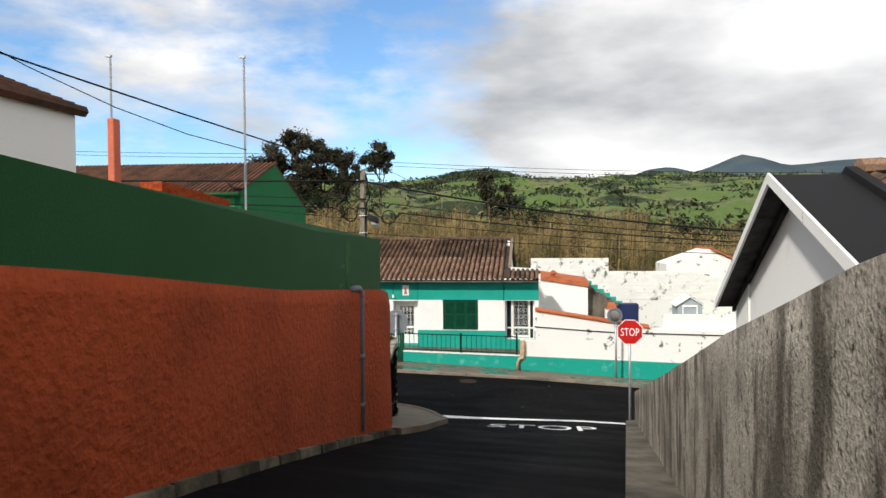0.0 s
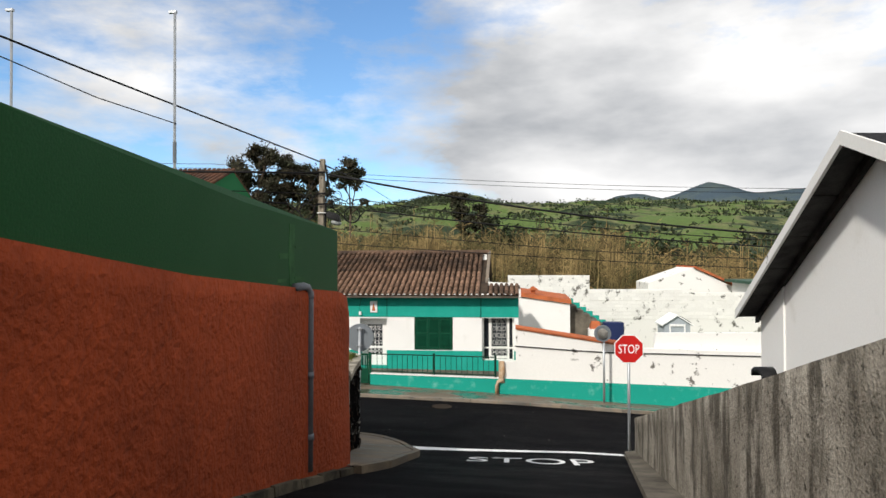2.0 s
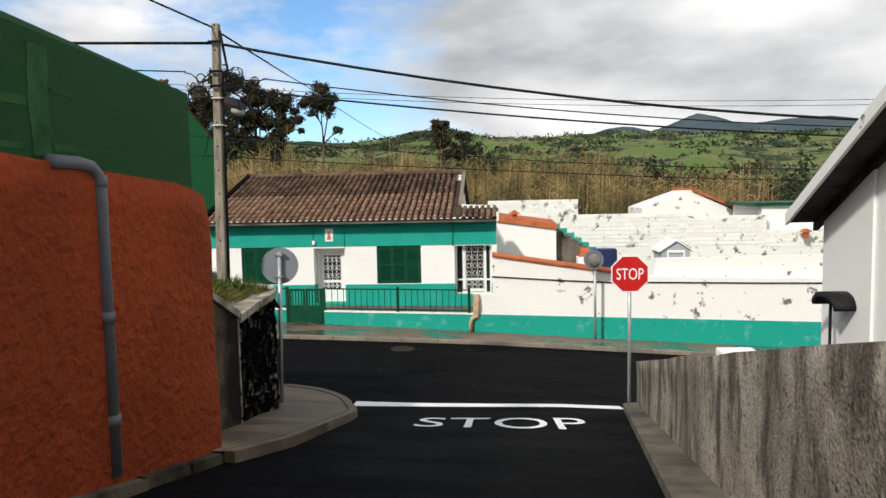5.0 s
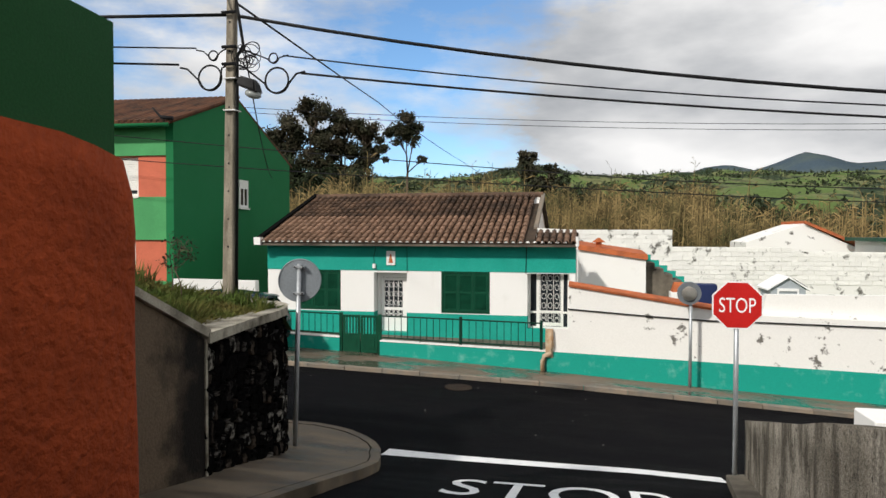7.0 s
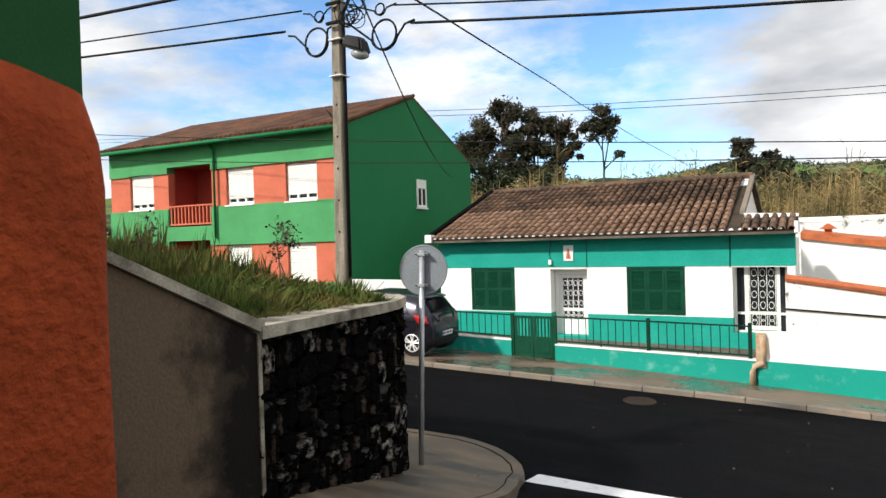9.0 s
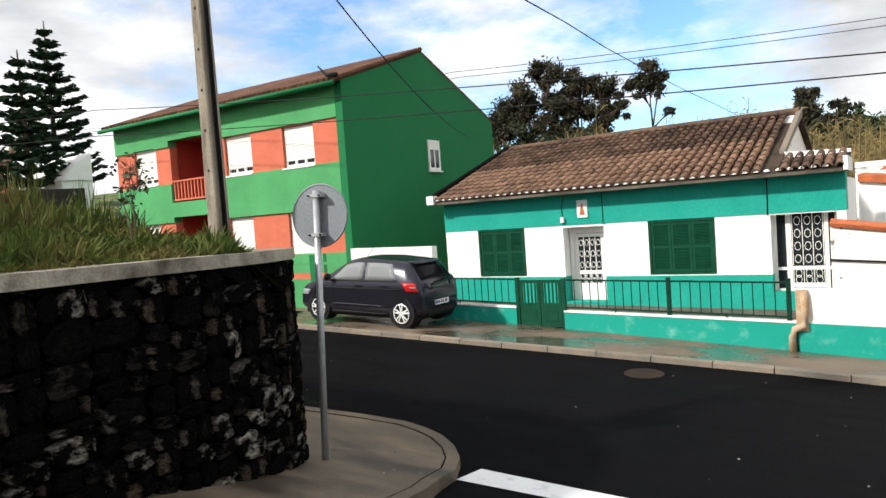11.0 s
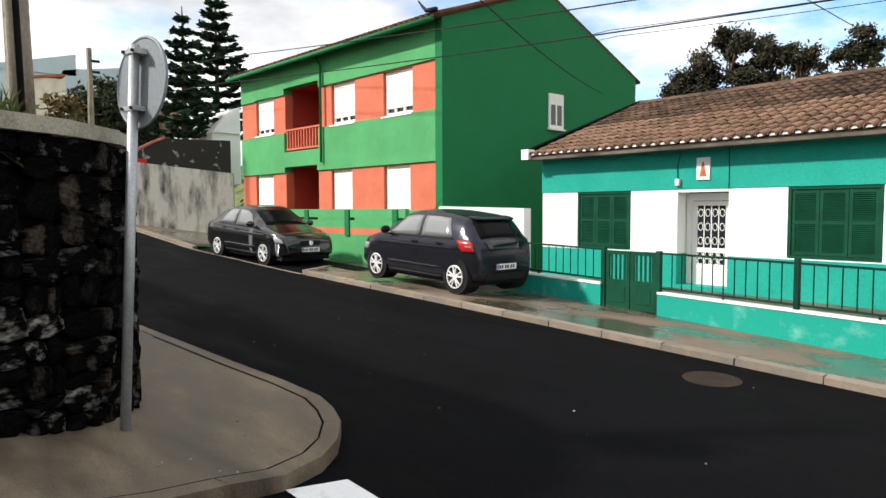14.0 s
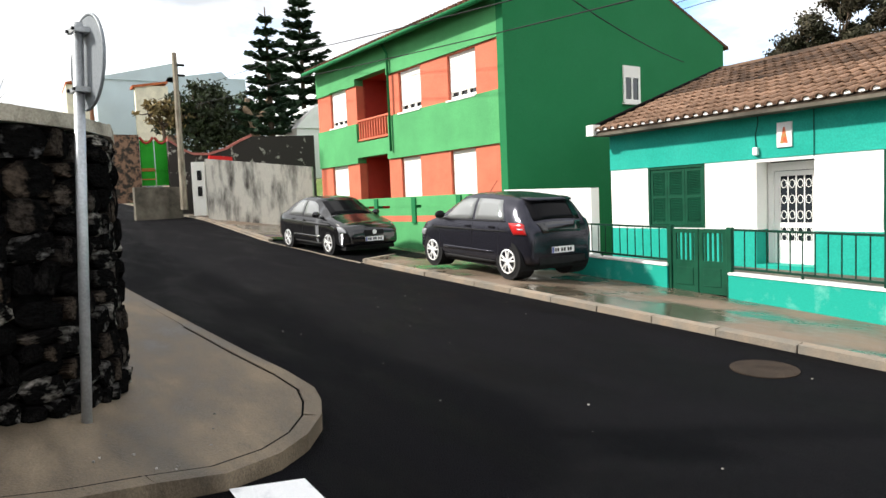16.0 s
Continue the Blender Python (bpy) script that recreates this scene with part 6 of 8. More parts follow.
    for s in (-1, 1):
        if rear_view:
            g = strip(-F + 0.09, -F + 0.16, -F + 0.36, -F + 0.52, belt - 0.2, belt + 0.03, s, 6, 4)
            tl = slab("tail_lamp", g, (-0.006, s * 0.014, 0), TAIL_RED, ob, "red wraparound tail lamp", 0.05)
            slab("lens", strip(-F + 0.15, -F + 0.17, -F + 0.27, -F + 0.3, belt - 0.12, belt - 0.06, s, 3, 2), (-0.006, s * 0.02, 0), LAMP_CLEAR, tl)
        g = strip(F - 0.36, F - 0.46, F - 0.1, F - 0.17, 0.62, 0.72, s, 6, 3)
        slab("headlamp", g, (0.01, s * 0.012, 0.006), LAMP_CLEAR, ob, "clear headlamp", 0.06)

    def end_panel(name, x, y0, y1, z0, z1, material, lab="", bulge=0.02):
        bm = B()
        e = 1 if x > 0 else -1
        box(bm, (x - 0.05, y0, z0), (x + 0.012, y1, z1)) if e > 0 else box(bm, (x - 0.012, y0, z0), (x + 0.05, y1, z1))
        return part(name, bevelled(bm, bulge, 2), material, ob, lab)

    if rear_view:
        slab("tailgate_panel", deck(-F + 0.02, back_glass[0] - 0.03, 0.74, 0.84, 6, 5), Vector((-0.9, 0, 0.3)) * 0.012, CAR_BLACK, ob, "glossy black tailgate")
        end_panel("bumper", -F, -w * 0.66, w * 0.66, 0.24, 0.4, PLASTIC, "black lower bumper")
        slab("spoiler", [[(x, y, top(back_glass[1]) + 0.045 + dz) for y in (-w * 0.6, -w * 0.3, 0, w * 0.3, w * 0.6)] for x, dz in ((back_glass[1] + 0.12, 0.012), (back_glass[1] - 0.02, 0.0), (back_glass[1] - 0.12, -0.03))], (0, 0, 0.012), paint, ob, "", 0.035)
        bm = B()
        tube(bm, [(0.25, 0, H + 0.02), (0.02, 0, H + 0.24)], 0.006, 5)
        part("aerial", bm, BLACK, ob)
        plates = [(-F - 0.016, 0.5)]
    else:
        end_panel("grille", F, -w * 0.34, w * 0.34, 0.5, 0.64, PLASTIC)
        bm = B()
        tube(bm, [(F + 0.008, 0, 0.585), (F + 0.024, 0, 0.585)], 0.06, 14)
        part("badge", bm, ALLOY, ob, "round silver badge")
        end_panel("lower_grille", F - 0.02, -w * 0.66, w * 0.66, 0.24, 0.33, PLASTIC)
        plates = [(F + 0.018, 0.42)]
    for x, z in plates:
        bm = B()
        box(bm, (x - 0.006, -0.26, z - 0.055), (x + 0.006, 0.26, z + 0.055))
        pl = part("number_plate", bm, SIGN_WHITE, ob)
        sx = 0.008 if x > 0 else -0.008
        bm = B()
        box(bm, (x + sx - 0.002, 0.22 if x < 0 else -0.255, z - 0.05), (x + sx + 0.002, 0.255 if x < 0 else -0.22, z + 0.05))
        part("country_band", bm, mat("plate_blue", (0.02, 0.06, 0.35), 0.4), pl, "blue band of the plate")
        for y in (-0.2, -0.14, -0.05, 0.01, 0.1, 0.16):
            bm = B()
            box(bm, (x + sx - 0.002, y, z - 0.03), (x + sx + 0.002, y + 0.04, z + 0.03))
            part("character", bm, PLASTIC, pl)
    return ob


HATCH = [(-1.86, 0.6), (-1.84, 0.78), (-1.8, 0.9), (-1.73, 0.99), (-1.6, 1.16), (-1.47, 1.32), (-1.38, 1.39), (-1.1, 1.435), (-0.5, 1.475), (0.0, 1.47), (0.3, 1.42), (0.6, 1.26), (1.0, 1.03), (1.2, 0.96), (1.55, 0.87), (1.75, 0.76), (1.83, 0.66), (1.86, 0.52)]
car("hatchback", (-10.16, -3.42, 0.155), 180.6, -2.6, CAR_GREY, "dark grey five-door hatchback parked on the pavement", 3.72, 1.68, HATCH, 2.49, 0.95, True, -0.1,
    [(-0.22, -0.2, 0.86, 0.42), (-1.2, -1.0, -0.3, -0.28)], (0.98, 0.36), (-1.72, -1.42))
SALOON = [(-2.1, 0.58), (-2.07, 0.8), (-2.0, 0.93), (-1.8, 0.97), (-1.62, 1.02), (-1.2, 1.26), (-0.9, 1.36), (-0.5, 1.42), (-0.1, 1.425), (0.2, 1.38), (0.6, 1.18), (1.0, 0.97), (1.3, 0.9), (1.8, 0.79), (2.0, 0.7), (2.07, 0.6), (2.1, 0.48)]
car("saloon_car", (-16.7, -4.15, street(-16.7, -5) + 0.0), 4.5, 2.6, CAR_BLACK, "black saloon car parked in the bay", 4.2, 1.69, SALOON, 2.46, 0.9, False, 0.0,
    [(-0.24, -0.22, 0.8, 0.36), (-1.15, -0.85, -0.32, -0.3)], (0.97, 0.26), (-1.58, -1.0))


# ---- greenery ----
def leaf_quad(verts, faces, c, size, rng, flat=0.0):
    a, b = rng.uniform(0, 6.283), rng.uniform(-1.2, 1.2) * (1 - flat)
    u = Vector((math.cos(a) * math.cos(b), math.sin(a) * math.cos(b), math.sin(b)))
    w = u.cross(Vector((rng.uniform(-1, 1), rng.uniform(-1, 1), rng.uniform(-1, 1)))).normalized()
    u, w = u * size * rng.uniform(0.6, 1.3), w * size * rng.uniform(0.3, 0.6)
    i = len(verts)
    verts += [c - u, c + w, c + u, c - w]
    faces.append((i, i + 1, i + 2, i + 3))


def mesh_from(name, verts, faces, material, parent=None):
    me = bpy.data.meshes.new(name)
    me.from_pydata(verts, [], faces)
    me.materials.append(material)
    ob = new(name, me)
    if parent is not None:
        ob.parent = parent
        ob.matrix_parent_inverse = MW[parent].inverted()
    return ob


def tree(name, base, blobs, label, seed, leaf=0.2, density=260, trunk=0.22, material=None, bark=None):
    """A tree with forking limbs to each of its leaf masses. blobs: centre x, y, z and radius."""
    rng = random.Random(seed)
    ob = thing(name, base, 0, label, "tree")
    bm = B()
    base = Vector(base)
    mean = sum((Vector(b[:3]) for b in blobs), Vector()) / len(blobs)
    fork = base.lerp(mean, 0.45 if len(blobs) > 4 else 0.68) + Vector((rng.uniform(-0.3, 0.3), 0, 0))
    tube(bm, [base - Vector((0, 0, 0.5)), base.lerp(fork, 0.5) + Vector((rng.uniform(-0.2, 0.2), 0, 0)), fork], trunk, 7, trunk * 0.7)
    verts, faces = [], []
    for b in blobs:
        c, r = Vector(b[:3]), b[3]
        k = fork.lerp(c, 0.5) + Vector((rng.uniform(-0.5, 0.5), rng.uniform(-0.5, 0.5), rng.uniform(-0.4, 0.2))) * min(1, r)
        tube(bm, [fork, k, c], trunk * 0.5, 5, min(0.04, trunk * 0.3))
        for i in range(11):
            d = Vector((rng.gauss(0, 1), rng.gauss(0, 1), rng.gauss(0.2, 0.8))).normalized()
            e = c + d * r * rng.uniform(0.5, 1.1)
            tube(bm, [k.lerp(c, rng.uniform(0.2, 1)), c.lerp(e, 0.5) + Vector((0, 0, -0.1 * min(1, r))), e], min(0.06, trunk * 0.35), 4, min(0.015, trunk * 0.2))
            m = int(density * r * r / 11)
            sub = r * rng.uniform(0.24, 0.5)
            for j in range(m):
                p = e + Vector((rng.gauss(0, 0.5), rng.gauss(0, 0.5), rng.gauss(0, 0.38))) * sub
                leaf_quad(verts, faces, p, leaf, rng)
    part("trunk", bm, bark or BARK, ob, "", True)
    mesh_from("crown", verts, faces, material or LEAF, ob)
    return ob


tree("wind_bent_tree", (-26.6, 40, 2), [(-28.6, 40, 12.4, 1.9), (-25.3, 39.8, 14.2, 1.6), (-27.2, 40.5, 10.6, 1.9), (-24.6, 40.5, 11.9, 1.7), (-29.4, 39, 10.2, 1.8), (-26, 40, 9.0, 1.6), (-30.5, 41, 11.2, 1.5)], "dark-leaved coastal tree with an open uneven crown", 1, 0.17, 1400)
tree("wind_bent_tree", (-22.4, 41, 2), [(-22.9, 41, 13.1, 1.6), (-20.9, 41, 12.3, 1.5), (-21.6, 41.5, 10.3, 1.6), (-23.6, 41, 10.8, 1.5), (-20.2, 41, 10.6, 1.2), (-22.5, 41, 8.7, 1.5)], "dark-leaved coastal tree with an open uneven crown", 2, 0.17, 1400)
tree("slender_tree", (-17.6, 43, 2), [(-17.4, 43, 13.4, 1.4), (-16.6, 43, 12.6, 1.0), (-18.3, 43, 12.7, 1.1), (-15.9, 43, 10.2, 0.5)], "slender dark tree with a small high crown", 3, 0.16, 1400, 0.16)
tree("dark_pine", (-6.4, 59, 3), [(-7.1, 59, 12.4, 0.9), (-7.3, 59, 10.9, 1.2), (-6.5, 59, 9.3, 1.5), (-4.6, 59, 10.6, 0.8), (-4.3, 59, 9.0, 1.2), (-5.8, 59, 7.6, 1.8), (-3.4, 59, 8.0, 1.1)], "dark ragged tree rising over the reeds", 4, 0.2, 800, 0.2)
for i, (x, y, z, r) in enumerate([(-31, 38, 8.2, 2.3), (-27.5, 38, 7.8, 2.2), (-24, 38.5, 7.9, 2.0), (-20.8, 39, 7.4, 1.7), (-32, 36, 6, 2.6), (-27.5, 35, 5.5, 2.2), (-36, 34, 7, 2.6), (-22, 37, 5.8, 1.8), (-1.8, 40, 6.6, 1.6), (-0.2, 41, 6.2, 1.3), (4.8, 42, 6.2, 1.2), (12.5, 38, 5.0, 1.4), (15.5, 39, 4.4, 1.6), (19.5, 40, 3.6, 1.2), (24, 42, 3.0, 1.5), (-12, 46, 6.4, 1.4), (9, 48, 6.3, 1.6), (29, 46, 3, 1.6)]):
    tree("shrub", (x, y, 1.4), [(x, y, z, r), (x - r * 0.9, y, z - r * 0.8, r * 0.9), (x + r * 0.9, y, z - r * 0.7, r * 0.9), (x, y - 0.6, z - r * 1.6, r)], "dark evergreen shrub among dry reeds", 20 + i, 0.17, 400, 0.12, BUSH)

rng = random.Random(11)
verts, faces = [], []
for i in range(6200):
    x, y = rng.uniform(-30, 17), rng.uniform(21, 33)
    if x > 8 and rng.random() < 0.55:
        continue
    g = terrain(x, y) - 0.1
    clump = noise.noise(Vector((x * 0.22, y * 0.22, 7)))
    h = 4.8 + 2.6 * clump + rng.uniform(-2.0, 0.7) + (rng.uniform(0.4, 1.7) if rng.random() < 0.05 else 0) - max(0, x - 5) * 0.1
    if clump < -0.16 and rng.random() < 0.85:
        continue
    lean = Vector((rng.gauss(0.25, 0.35), rng.gauss(0, 0.3), 0))
    p, q = Vector((x, y, g)), Vector((x, y, g + h)) + lean
    k = len(verts)
    s = Vector((0.03, 0, 0))
    verts += [p - s, p + s, q + s * 0.5, q - s * 0.5]
    faces.append((k, k + 1, k + 2, k + 3))
    for j in range(7):
        c = p.lerp(q, rng.uniform(0.3, 1.0))
        d = Vector((rng.choice((-1, 1)) * rng.uniform(0.15, 0.5), rng.uniform(-0.2, 0.2), rng.uniform(0.15, 0.6)))
        k = len(verts)
        verts += [c, c + d + Vector((0, 0, -0.035)), c + d * 1.5 + Vector((0, 0, -0.14)), c + d + Vector((0.0, 0, 0.03))]
        faces.append((k, k + 1, k + 2, k + 3))
tagged(mesh_from("reed_bed", verts, faces, REED), "tall dry straw-coloured reeds behind the yard wall", "reeds", "", "stuff")

verts, faces = [], []
for i in range(2600):
    x, y = rng.uniform(-34, 40), rng.uniform(19, 62)
    if y < 34:
        y = rng.uniform(18.5, 21.5)
    g = terrain(x, y)
    for j in range(7):
        leaf_quad(verts, faces, Vector((x + rng.gauss(0, 0.5), y + rng.gauss(0, 0.5), g + abs(rng.gauss(0.2, 0.9)))), 0.24, rng)
tagged(mesh_from("undergrowth", verts, faces, BUSH), "dark scrub at the foot of the reeds", "scrub", "", "stuff")

verts, faces = [], []
for i in range(330):
    x0, y0 = rng.uniform(-420, 620), rng.uniform(150, 980)
    ang, n = rng.gauss(0, 0.25), rng.randint(2, 16)
    if rng.random() < 0.2:
        ang += 1.4
    for j in range(n):
        x, y = x0 + math.cos(ang) * j * 7 + rng.gauss(0, 1.5), y0 + math.sin(ang) * j * 7 + rng.gauss(0, 1.5)
        g, r = terrain(x, y), rng.uniform(1.6, 3.6)
        for k in range(10):
            leaf_quad(verts, faces, Vector((x + rng.gauss(0, 0.6) * r, y + rng.gauss(0, 0.6) * r, g + abs(rng.gauss(0.5, 0.45)) * r)), r * 0.55, rng)
for i in range(700):
    x, y = rng.gauss(-80, 42), rng.gauss(850, 60)
    g = terrain(x, y)
    for k in range(8):
        leaf_quad(verts, faces, Vector((x + rng.gauss(0, 2.5), y + rng.gauss(0, 2.5), g + abs(rng.gauss(1.5, 1.6)))), 2.0, rng)
for i in range(700):
    x, y = rng.uniform(-60, 120), rng.gauss(120, 22)
    g = terrain(x, y)
    for k in range(9):
        leaf_quad(verts, faces, Vector((x + rng.gauss(0, 1.2), y + rng.gauss(0, 1.2), g + abs(rng.gauss(1.2, 1.5)))), 0.9, rng)
tagged(mesh_from("hedgerows", verts, faces, BUSH), "dark hedgerows and woods across the far fields", "hedgerows", "", "stuff")

verts, faces = [], []
for i in range(34000):
    x, y = -4.18 - rng.random() ** 1.5 * 9, rng.uniform(-16.2, -11.7)
    if x < -14 or (x > -4.75 and y > -12.0):
        continue
    g = bank(x, y) - 0.02
    h, a = rng.uniform(0.03, 0.13) + (rng.uniform(0.05, 0.16) if noise.noise(Vector((x * 1.3, y * 1.3, 3))) > 0.1 and rng.random() < 0.4 else 0), rng.uniform(0, 6.28)
    d = Vector((math.cos(a), math.sin(a), 0)) * 0.012
    h *= 1 + max(0.0, min(1.6, (-5.6 - x) * 0.8))
    l = Vector((rng.gauss(0.02, 0.05), rng.gauss(0, 0.05), h))
    k = len(verts)
    p = Vector((x, y, g))
    verts += [p - d, p + d, p + l * 0.6 + d * 0.6, p + l + Vector((l.x, l.y, 0)) * 0.5, p + l * 0.6 - d * 0.6]
    faces.append((k, k + 1, k + 2, k + 3, k + 4))
tagged(mesh_from("bank_grass", verts, faces, GRASS), "long green and yellowed grass on the bank", "grass", "", "stuff")
for i, (x, y) in enumerate([(-5.3, -12.4), (-5.6, -12.2), (-7.2, -12.8), (-7.6, -13.5), (-6.5, -14.5)]):
    z = bank(x, y)
    tree("weed_stem", (x, y, z), [(x + 0.12, y, z + 0.55, 0.16), (x - 0.1, y, z + 0.4, 0.14), (x + 0.02, y, z + 0.68, 0.13)], "thin leafy weed growing in the bank", 60 + i, 0.03, 1300, 0.01, BUSH)


def araucaria(base, height, radius, seed, label):
    """A star-whorled island pine: tiers of level branches with dense upright twigs."""
    rng = random.Random(seed)
    ob = thing("island_pine", base, 0, label, "tree")
    b = Vector(base)
    bm = B()
    tube(bm, [b, b + Vector((0.05, 0, height * 0.5)), b + Vector((0, 0, height))], 0.2, 8, 0.03)
    part("trunk", bm, BARK, ob, "", True)
    verts, faces = [], []
    tiers = int(height / 0.72)
    for i in range(tiers):
        f = i / tiers
        z = 1.0 + f * (height - 1.0)
        r = radius * (1 - f) ** 0.9 * rng.uniform(0.85, 1.1) + 0.1
        n = 7
        for k in range(n):
            a = 2 * math.pi * k / n + rng.uniform(-0.2, 0.2) + i * 0.5
            d = Vector((math.cos(a), math.sin(a), 0))
            rr = r * rng.uniform(0.75, 1.05)
            m = max(3, int(rr / 0.1))
            for j in range(m):
                t = (j + 1) / m
                p = b + Vector((0, 0, z + 0.28 * t * t * rr * 0.6 - 0.05)) + d * rr * t
                w = (0.16 + 0.16 * (1 - t)) * min(1, rr)
                for s in range(5):
                    leaf_quad(verts, faces, p + Vector((rng.gauss(0, 0.1) * w, rng.gauss(0, 0.1) * w, rng.gauss(0.02, 0.05))) + d.cross(Vector((0, 0, 1))) * rng.gauss(0, w * 0.5), 0.22, rng, 0.75)
    mesh_from("crown", verts, faces, PINE, ob)


araucaria((-40.1, 4.1, 5.0), 10.4, 3.3, 5, "tall dark island pine with level tiers of branches")
araucaria((-35.4, 0.4, 4.6), 7.6, 2.1, 6, "young dark island pine beside a larger one")


# ---- street rising beyond the green house ----
EYE_L = Vector((0.65, -11.5, 1.5))


def L(u, v, x):
    """A point at depth x up the street, from its place on a reference plane 28 m off."""
    k = (EYE_L.x - x) / 28.65
    return Vector((x, EYE_L.y + (6.64 + (u - 365) * 0.0242) * k, EYE_L.z + (2.147 + (280 - v) * 0.0225) * k))


bm = B()
a, b = (-28.0, -4.9), (-25.5, -1.3)
hexa(bm, [(a[0], a[1], 0.9), (b[0], b[1], 0.6), (b[0] - 0.2, b[1] + 0.14, 0.6), (a[0] - 0.2, a[1] + 0.14, 0.9)],
     [(a[0], a[1], 3.62), (b[0], b[1], 3.1), (b[0] - 0.2, b[1] + 0.14, 3.1), (a[0] - 0.2, a[1] + 0.14, 3.62)])
structure("wall_stained", bm, mat("stained_whitewash", (0.55, 0.53, 0.48), 0.85, 0.2, 1.4, 30, 0.3, col2=(0.08, 0.075, 0.07), lo=0.45, hi=0.68, stretch=(1.6, 1.6, 0.5)), "whitewashed garden wall stained with black mould", "wall")
bm = B()
hexa(bm, [(-28.35, -5.4, 1.3), (-28.05, -4.95, 1.3), (-28.15, -4.88, 1.3), (-28.45, -5.33, 1.3)], [(-28.35, -5.4, 3.5), (-28.05, -4.95, 3.5), (-28.15, -4.88, 3.5), (-28.45, -5.33, 3.5)])
wg = thing("white_gate", (-28.2, -5.15, 1.4), 0, "white metal pedestrian gate with dark slots", "gate")
part("leaf", bm, SHUTTER_WHITE, wg)
for z in (2.1, 2.75):
    bm = B()
    hexa(bm, [(-28.2, -5.22, z), (-28.1, -5.07, z), (-28.13, -5.05, z), (-28.23, -5.2, z)], [(-28.2, -5.22, z + 0.4), (-28.1, -5.07, z + 0.4), (-28.13, -5.05, z + 0.4), (-28.23, -5.2, z + 0.4)])
    part("slot", bm, PLASTIC, wg)
RUBBLE = mat("rubble_masonry", (0.2, 0.12, 0.08), 0.9, 0.4, 3.5, 30, 0.6, col2=(0.04, 0.035, 0.03), lo=0.45, hi=0.55)
for u0, u1 in ((222, 262), (306, 330)):
    bm = B()
    p, q = L(u0, 340, -34), L(u1, 340, -34)
    box(bm, (-34.4, p.y, 2.0), (-34.0, q.y, L(0, 240, -34).z))
    structure("gate_pier", bm, RUBBLE, "rubble stone gate pier", "wall")
gg = thing("green_gate", L(285, 330, -34.2), 0, "bright green double metal gate between stone piers", "gate")
GATE_GREEN = mat("bright_green_metal", (0.02, 0.3, 0.02), 0.5, 0.1, 2, 40, 0.05)
for u0, u1 in ((262.5, 283), (285, 305.5)):
    p, q = L(u0, 328, -34.2), L(u1, 250, -34.2)
    bm = B()
    box(bm, (-34.25, p.y, p.z), (-34.17, q.y, q.z))
    leaf = part("leaf", bm, GATE_GREEN, gg)
    bm = B()
    for v in (300, 303, 318):
        z = L(0, v, -34.2).z
        box(bm, (-34.165, p.y, z), (-34.13, q.y, z + 0.05))
    part("bar", bm, TERRACOTTA if u0 < 270 else GATE_GREEN, leaf)
    bm = B()
    tube(bm, [Vector((-34.15, p.y + (q.y - p.y) * t / 6, q.z + 0.16 - 0.28 * math.sin(math.pi * t / 6))) for t in range(7)], 0.06, 5)
    part("scroll", bm, SALMON_DARK, leaf)
bm = B()
p, q = L(250, 352, -31), L(322, 330, -31)
box(bm, (-31.6, p.y, 1.0), (-31, p.y + (q.y - p.y) * 0.24, q.z))
box(bm, (-31.55, p.y + (q.y - p.y) * 0.24 + 0.003, 1.0), (-31.02, q.y, q.z - 0.02))
structure("planter_wall", bm, CONCRETE, "low cement block planter beside the gate", "wall")
# dark rubble retaining wall with a curved red coping
bm, bc = B(), B()
us = [(306, 250), (330, 268), (345, 275), (370, 275), (400, 265), (425, 250), (445, 240), (500, 238), (560, 236)]
for (u0, v0), (u1, v1) in zip(us, us[1:]):
    p, q = L(u0, v0, -33), L(u1, v1, -33)
    hexa(bm, [(-33, p.y, 1.0), (-33, q.y, 1.0), (-33.4, q.y, 1.0), (-33.4, p.y, 1.0)], [p, q, q - Vector((0.4, 0, 0)), p - Vector((0.4, 0, 0))])
    if u1 < 450:
        hexa(bc, [p + Vector((0.05, 0, 0)), q + Vector((0.05, 0, 0)), q - Vector((0.45, 0, 0)), p - Vector((0.45, 0, 0))], [v + Vector((0, 0, 0.12)) for v in (p, q, q - Vector((0.4, 0, 0)), p - Vector((0.4, 0, 0)))])
structure("wall_rubble", bm, mat("dark_rubble", (0.035, 0.03, 0.028), 0.9, 0.4, 2.2, 30, 0.6, col2=(0.3, 0.28, 0.25), lo=0.6, hi=0.62), "dark rubble retaining wall with pale stones", "wall")
structure("coping_curved", bc, mat("rose_coping", (0.3, 0.11, 0.09), 0.85, 0.2, 2, 40, 0.2), "curved rose-coloured coping", "trim")
awn = thing("red_awning", L(390, 283, -29), 0, "small red cloth awning behind the stained wall", "awning")
p, q = L(368, 285, -29), L(410, 275, -29)
bm = B()
hexa(bm, [(-29.4, p.y, p.z - 0.4), (-29.4, q.y, p.z - 0.4), (-28.9, q.y, p.z - 0.4), (-28.9, p.y, p.z - 0.4)], [(-29.3, p.y + 0.1, q.z), (-29.3, q.y, q.z - 0.06), (-29.1, q.y, q.z - 0.06), (-29.1, p.y + 0.1, q.z)])
part("cloth", bm, SIGN_RED, awn)
